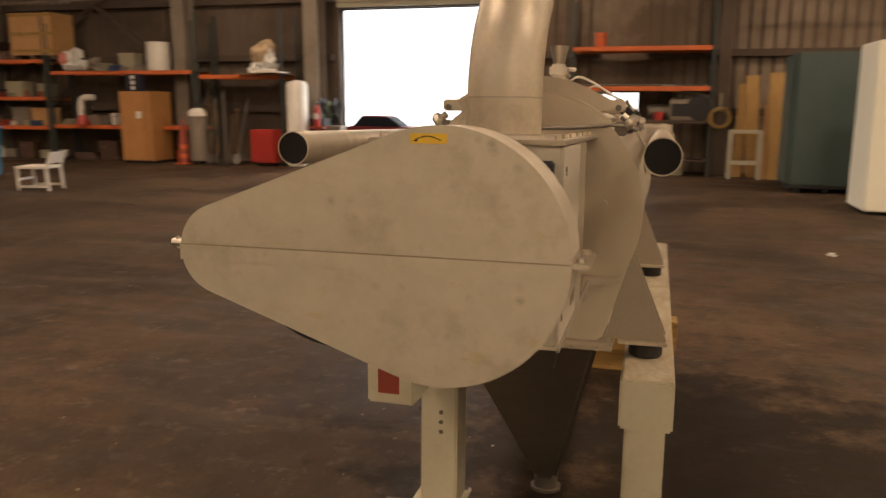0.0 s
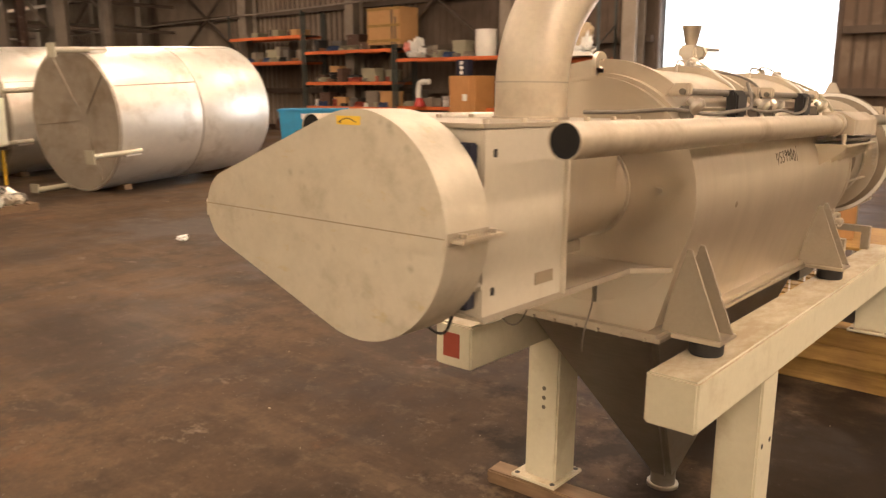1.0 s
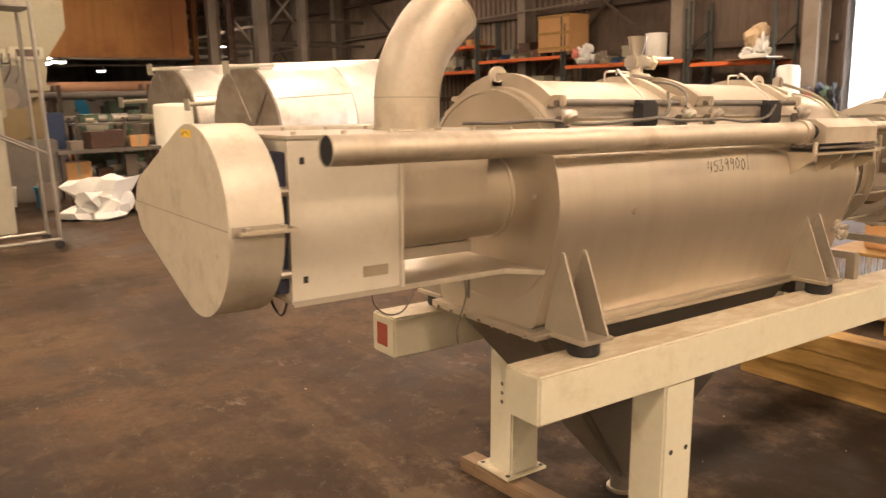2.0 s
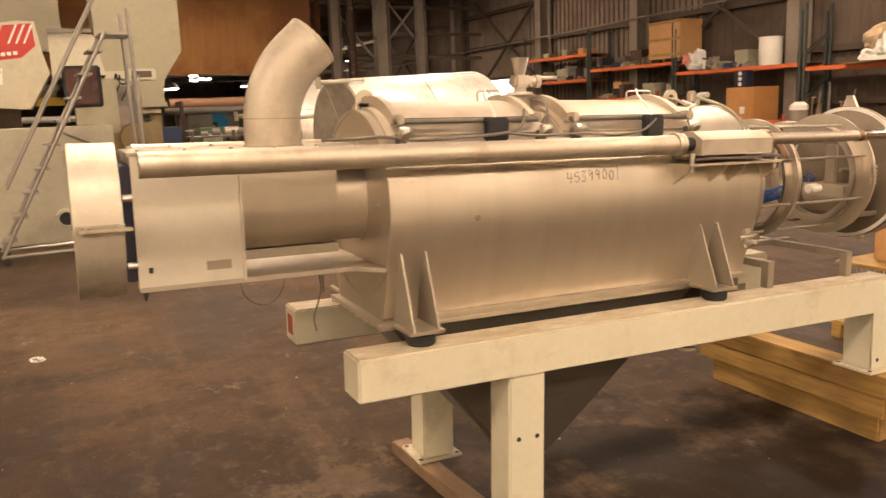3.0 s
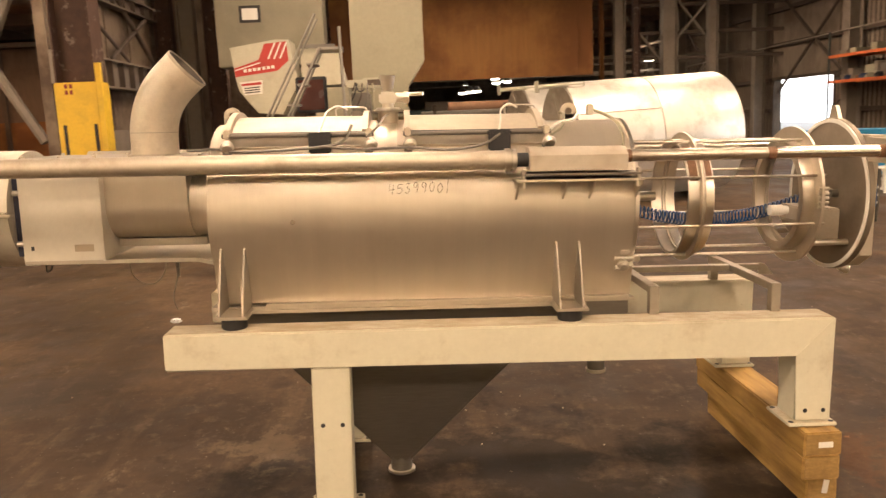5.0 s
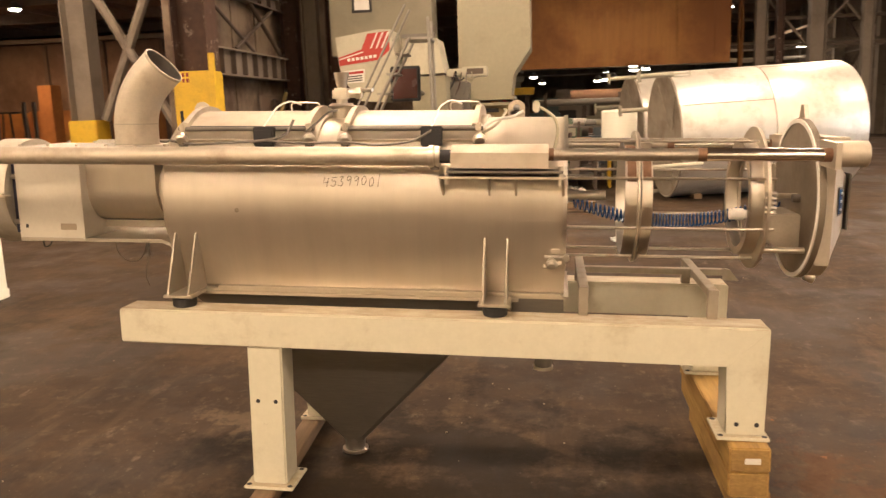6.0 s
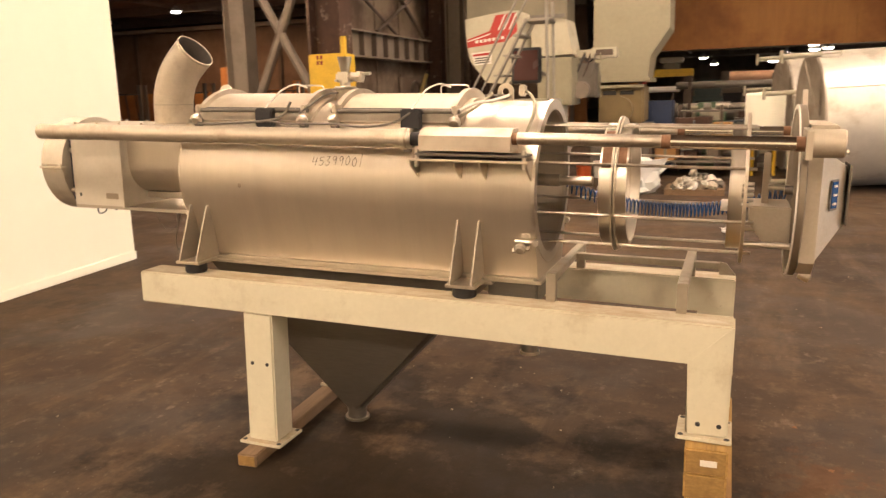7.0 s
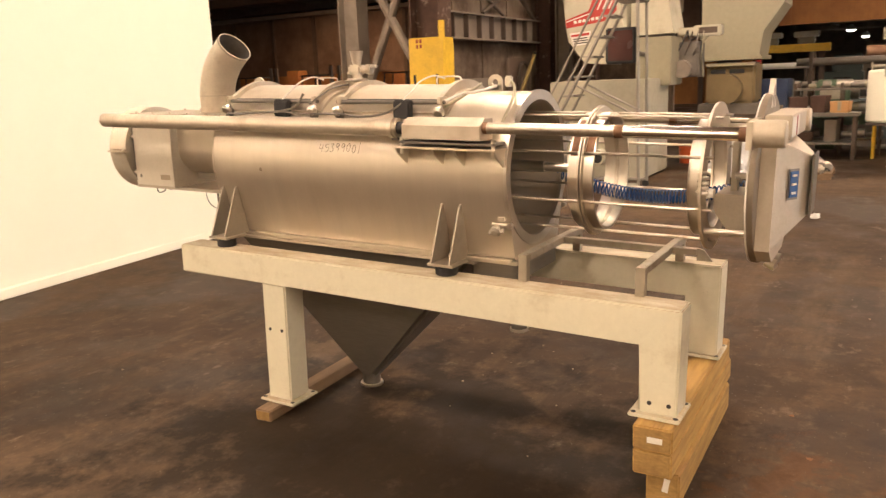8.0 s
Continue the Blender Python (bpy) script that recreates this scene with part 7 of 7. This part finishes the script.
# machines, pipes and racks of the near side of the far bay
white_pipe = tagged(part("plastic_pipe", ring((0, 0, 0), AX, 0.10, 0.12, 3.6, 24), FILM), "long white plastic pipe lying on the machines", "pipe")
white_pipe.matrix_world = Matrix.Translation((-31.5, -0.5, 1.92))
for y in (-0.2, 2.8):
    s = tagged(part("pipe_stand", box((-0.06, -0.05, 0), (0.06, 0.05, 1.80), 0.004), GIRT), "steel post carrying a white pipe", "stand", "pipe stands")
    s.matrix_world = Matrix.Translation((-31.5, y, 0))
    part("saddle", box((-0.12, -0.05, 1.77), (0.12, 0.05, 1.80), 0.004), GIRT, s)
    part("foot", box((-0.15, -0.15, 0), (0.15, 0.15, 0.02)), GIRT, s)
blue_unit = thing("blue_cabinet", "dark blue machine cabinet with panels", "cabinet", Matrix.Translation((-15.6, 3.55, 0)))
NAVY = surface("navy_enamel", (0.035, 0.06, 0.14), (0.02, 0.03, 0.06), 0.45, stain_scale=3)
part("body", box((-0.4, -0.42, 0.08), (0.4, 0.42, 1.62), 0.02), NAVY, blue_unit)
for i in range(2):
    for j in range(2):
        part("panel", box((0.4, -0.38 + 0.4 * i, 0.2 + 0.7 * j), (0.415, -0.02 + 0.4 * i, 0.82 + 0.7 * j), 0.004), NAVY, blue_unit)
part("plinth", box((-0.38, -0.4, 0), (0.38, 0.4, 0.08)), BLACK, blue_unit)
post = tagged(part("orange_post", box((-0.1, -0.1, 0), (0.1, 0.1, 2.25), 0.01), surface("orange_machine_paint", (0.45, 0.2, 0.04), (0.25, 0.1, 0.03), 0.55)), "orange painted machine post", "post")
post.matrix_world = Matrix.Translation((-15.75, 3.02, 0))
part("cap", box((-0.14, -0.14, 2.25), (0.14, 0.14, 2.28)), GIRT, post)
red_pipe = tagged(part("red_pipe", rod((0, 0, 0), (0, 0, 3.3), 0.05, n=12), BRIGHTRED), "red upright pipe behind the machine tower", "pipe")
red_pipe.matrix_world = Matrix.Translation((-15.9, 3.25, 0))
part("flange", rod((0, 0, 2.5), (0, 0, 2.53), 0.09, n=14), BRIGHTRED, red_pipe)
open_rack = thing("shelving_frame", "open steel frame with shelves of chrome parts", "shelving", Matrix.Translation((-15.3, 4.95, 0)))
for x in (-0.35, 0.35):
    for y in (-0.8, 0.1, 0.85):
        part("post", box((x - 0.03, y - 0.03, 0), (x + 0.03, y + 0.03, 1.5), 0.003), GIRT, open_rack)
for z in (0.30, 0.85, 1.35):
    part("shelf", box((-0.38, -0.84, z), (0.38, 0.88, z + 0.04), 0.004), DARKSTEEL, open_rack)
big_pipe = tagged(part("steel_pipe", ring((0, 0, 0), AX, 0.235, 0.26, 6.0, 40), RUSTED), "large rusty steel pipe lying on stands", "pipe")
big_pipe.matrix_world = Matrix.Translation((-26.13, 5.1, 2.2))
for y in (5.6, 10.2):
    t = thing("pipe_stand", "steel stand under the large pipe", "stand", Matrix.Translation((-26.13, y, 0)), "pipe stands")
    part("column", box((-0.08, -0.08, 0.02), (0.08, 0.08, 1.86), 0.006), GIRT, t)
    part("saddle", box((-0.25, -0.08, 1.86), (0.25, 0.08, 1.94), 0.006), GIRT, t)
    part("foot", box((-0.3, -0.3, 0), (0.3, 0.3, 0.02)), GIRT, t)
for i in range(16):
    z = (0.34, 0.89, 1.39)[i % 3]
    r = rng.uniform(0.05, 0.11)
    ob = tagged(part("roller", ring((0, 0, 0), (0, 1, 0), r * 0.35, r, rng.uniform(0.15, 0.4), 18), (POLISHED, ALUMINIUM, BEIGE, DARKSTEEL)[i % 4]), "bright steel roller lying on the shelf", "roller", "rollers on the shelf")
    ob.matrix_world = Matrix.Translation((-15.3 + rng.uniform(-0.2, 0.25), 4.2 + 0.09 * i, z + r))
for i, (x, y) in enumerate(((-13.2, 3.15), (-13.6, 2.6), (-12.9, 2.35))):
    bucket(Matrix.Translation((x, y, 0)), 0.16, 0.36, (BLUEPAINT, WHITE, ORANGEPLASTIC)[i], "plastic bucket on the floor of the far bay")

# ---------------------------------------------------------------- dark side hall beyond the yellow column
for i, (x, y, turn) in enumerate(((-29.0, -24.5, 12), (-30.5, -21.2, -8), (-33.0, -17.5, 5))):
    t = thing("fork_truck", "dark forklift truck parked in the side hall", "forklift", Matrix.Translation((x, y, 0)) @ pose(0, 0, 0, 0, 0, turn), "forklifts")
    part("chassis", box((-0.6, -1.2, 0.3), (0.6, 1.2, 1.0), 0.08), BLACK if i else GIRT, t)
    part("counterweight", box((-0.6, -1.5, 0.35), (0.6, -1.1, 1.3), 0.12), DARKSTEEL, t)
    for x2 in (-0.5, 0.5):
        for y2 in (-0.9, 0.7):
            part("guard_post", rod((x2, y2, 1.0), (x2 * 0.95, y2 * 0.85, 2.4), 0.04, n=8), BLACK, t)
            part("wheel", rod((x2 - 0.1, y2, 0.33), (x2 + 0.15, y2, 0.33), 0.33, n=20), BLACK, t)
    part("roof_guard", box((-0.55, -0.9, 2.4), (0.55, 0.75, 2.46), 0.02), BLACK, t)
    for x2 in (-0.3, 0.3):
        part("mast", box((x2 - 0.06, 1.2, 0.1), (x2 + 0.06, 1.35, 2.9)), DARKSTEEL, t)
# added blocks whose orange colour stands for the lit glow back there
for x, y, w, h in ((-41.5, -26.4, 0.9, 4.2), (-42, -21.0, 1.4, 3.2), (-41, -31.5, 1.1, 3.0)):
    t = thing("storage_locker", "orange-brown block added for the orange glow by the far wall", "locker", Matrix.Translation((x, y, 0)), "orange lockers")
    part("body", box((-0.5, -w / 2, 0.1), (0.5, w / 2, h), 0.02), ORANGEWALL, t)
    part("door", box((0.5, -w / 2 + 0.05, 0.2), (0.52, w / 2 - 0.05, h - 0.1), 0.004), ORANGEWALL, t)
    part("base", box((-0.45, -w / 2.2, 0), (0.45, w / 2.2, 0.1)), BLACK, t)

pole = tagged(part("yellow_pole", rod((0, 0, 0), (0, 0, 1.0), 0.05, n=10), surface("dirty_yellow_paint", (0.30, 0.22, 0.07), (0.14, 0.1, 0.04), 0.7)), "dirty yellow pole leaning in the bay", "pole")
pole.matrix_world = Matrix.Translation((-14.6, -2.75, 0.02)) @ pose(0, 0, 0, -3, -38, 0) @ Matrix.Diagonal((1, 1, 3.1, 1))
part("pole_cap", rod((0, 0, 1.0), (0, 0, 1.02), 0.055, n=10), BLACK, pole)


# ---------------------------------------------------------------- small stock on the rack shelves
def can(m, r, h, mat):
    t = thing("paint_can", "small round can standing on a rack shelf", "can", m, "cans on the racks")
    part("body", lathe((0, 0, 0), (0, 0, 1), [(0, 0), (0, r), (h, r), (h, 0)], 14), mat, t)
    part("rim", ring((0, 0, h - 0.012), (0, 0, 1), r * 0.9, r * 1.04, 0.02, 14), ALUMINIUM, t)
    return t


def cable_coil(m, r, mat):
    t = thing("cable_coil", "coil of cable lying on a rack shelf", "coil", m, "coils on the racks")
    for k in range(3):
        part("turn", ring((0.01 * k, 0, 0.035 * k), (0, 0.05 * k, 1), r * 0.7, r, 0.035, 20), mat, t)
    return t


def parts_rack_box(m, mat):
    t = thing("parts_bin", "open-fronted parts bin on a rack shelf", "bin", m, "parts bins on the racks")
    part("floor", box((-0.12, -0.2, 0), (0.12, 0.2, 0.012)), mat, t)
    for s in (-0.12, 0.108):
        part("side", prism([(s, -0.2, 0), (s, 0.2, 0), (s, 0.2, 0.17), (s, -0.1, 0.17), (s, -0.2, 0.08)], (0.012, 0, 0)), mat, t)
    part("back", box((-0.108, 0.188, 0.012), (0.108, 0.2, 0.17)), mat, t)
    part("front", box((-0.108, -0.2, 0.012), (0.108, -0.188, 0.07)), mat, t)
    return t


rng2 = random.Random(21)
for x0, x1, z in ((-26.2, -22.3, 2.655), (-21.6, -17.6, 1.875), (-21.6, -17.6, 1.005), (-16.9, -15.3, 1.055), (-21.6, -18.8, 2.975), (-15.6, -14.1, 2.625)):
    x = x0 + rng2.uniform(0.05, 0.3)
    while x < x1:
        m = Matrix.Translation((x, RY + rng2.uniform(0.08, 0.16), z)) @ pose(0, 0, 0, 0, 0, rng2.uniform(-20, 20))
        k = rng2.random()
        if k < 0.4:
            can(m, rng2.uniform(0.05, 0.1), rng2.uniform(0.12, 0.3), rng2.choice((WHITE, BEIGE, DARKSTEEL, REDPAINT, GREYCOLUMN, NAVY)))
        elif k < 0.65:
            cable_coil(m, rng2.uniform(0.12, 0.18), rng2.choice((BLACK, GREYCOLUMN, RUSTED, DARKSTEEL)))
        else:
            parts_rack_box(m, rng2.choice((NAVY, REDPAINT, GREYCOLUMN, BEIGE, BLACK)))
        x += rng2.uniform(0.3, 0.62)

# ---------------------------------------------------------------- the hall set out round the mixer
HALL = Matrix.Translation((-0.008, 0.344, 0)) @ pose(0, 0, 0, 0, 0, 0.15) @ Matrix.Scale(0.923, 4)
NEAR = ("horizontal_mixer", "timber", "paper_tag", "floor", "ground", "paper_scrap", "rust_flake", "floor_scraps", "cardboard_carton", "wire_crate")
bpy.context.view_layer.update()
for ob in list(scene.objects):
    if ob.parent is None and ob != cam and ob != back_pallet and ob.name.split(".")[0] not in NEAR:
        ob.matrix_world = HALL @ ob.matrix_world
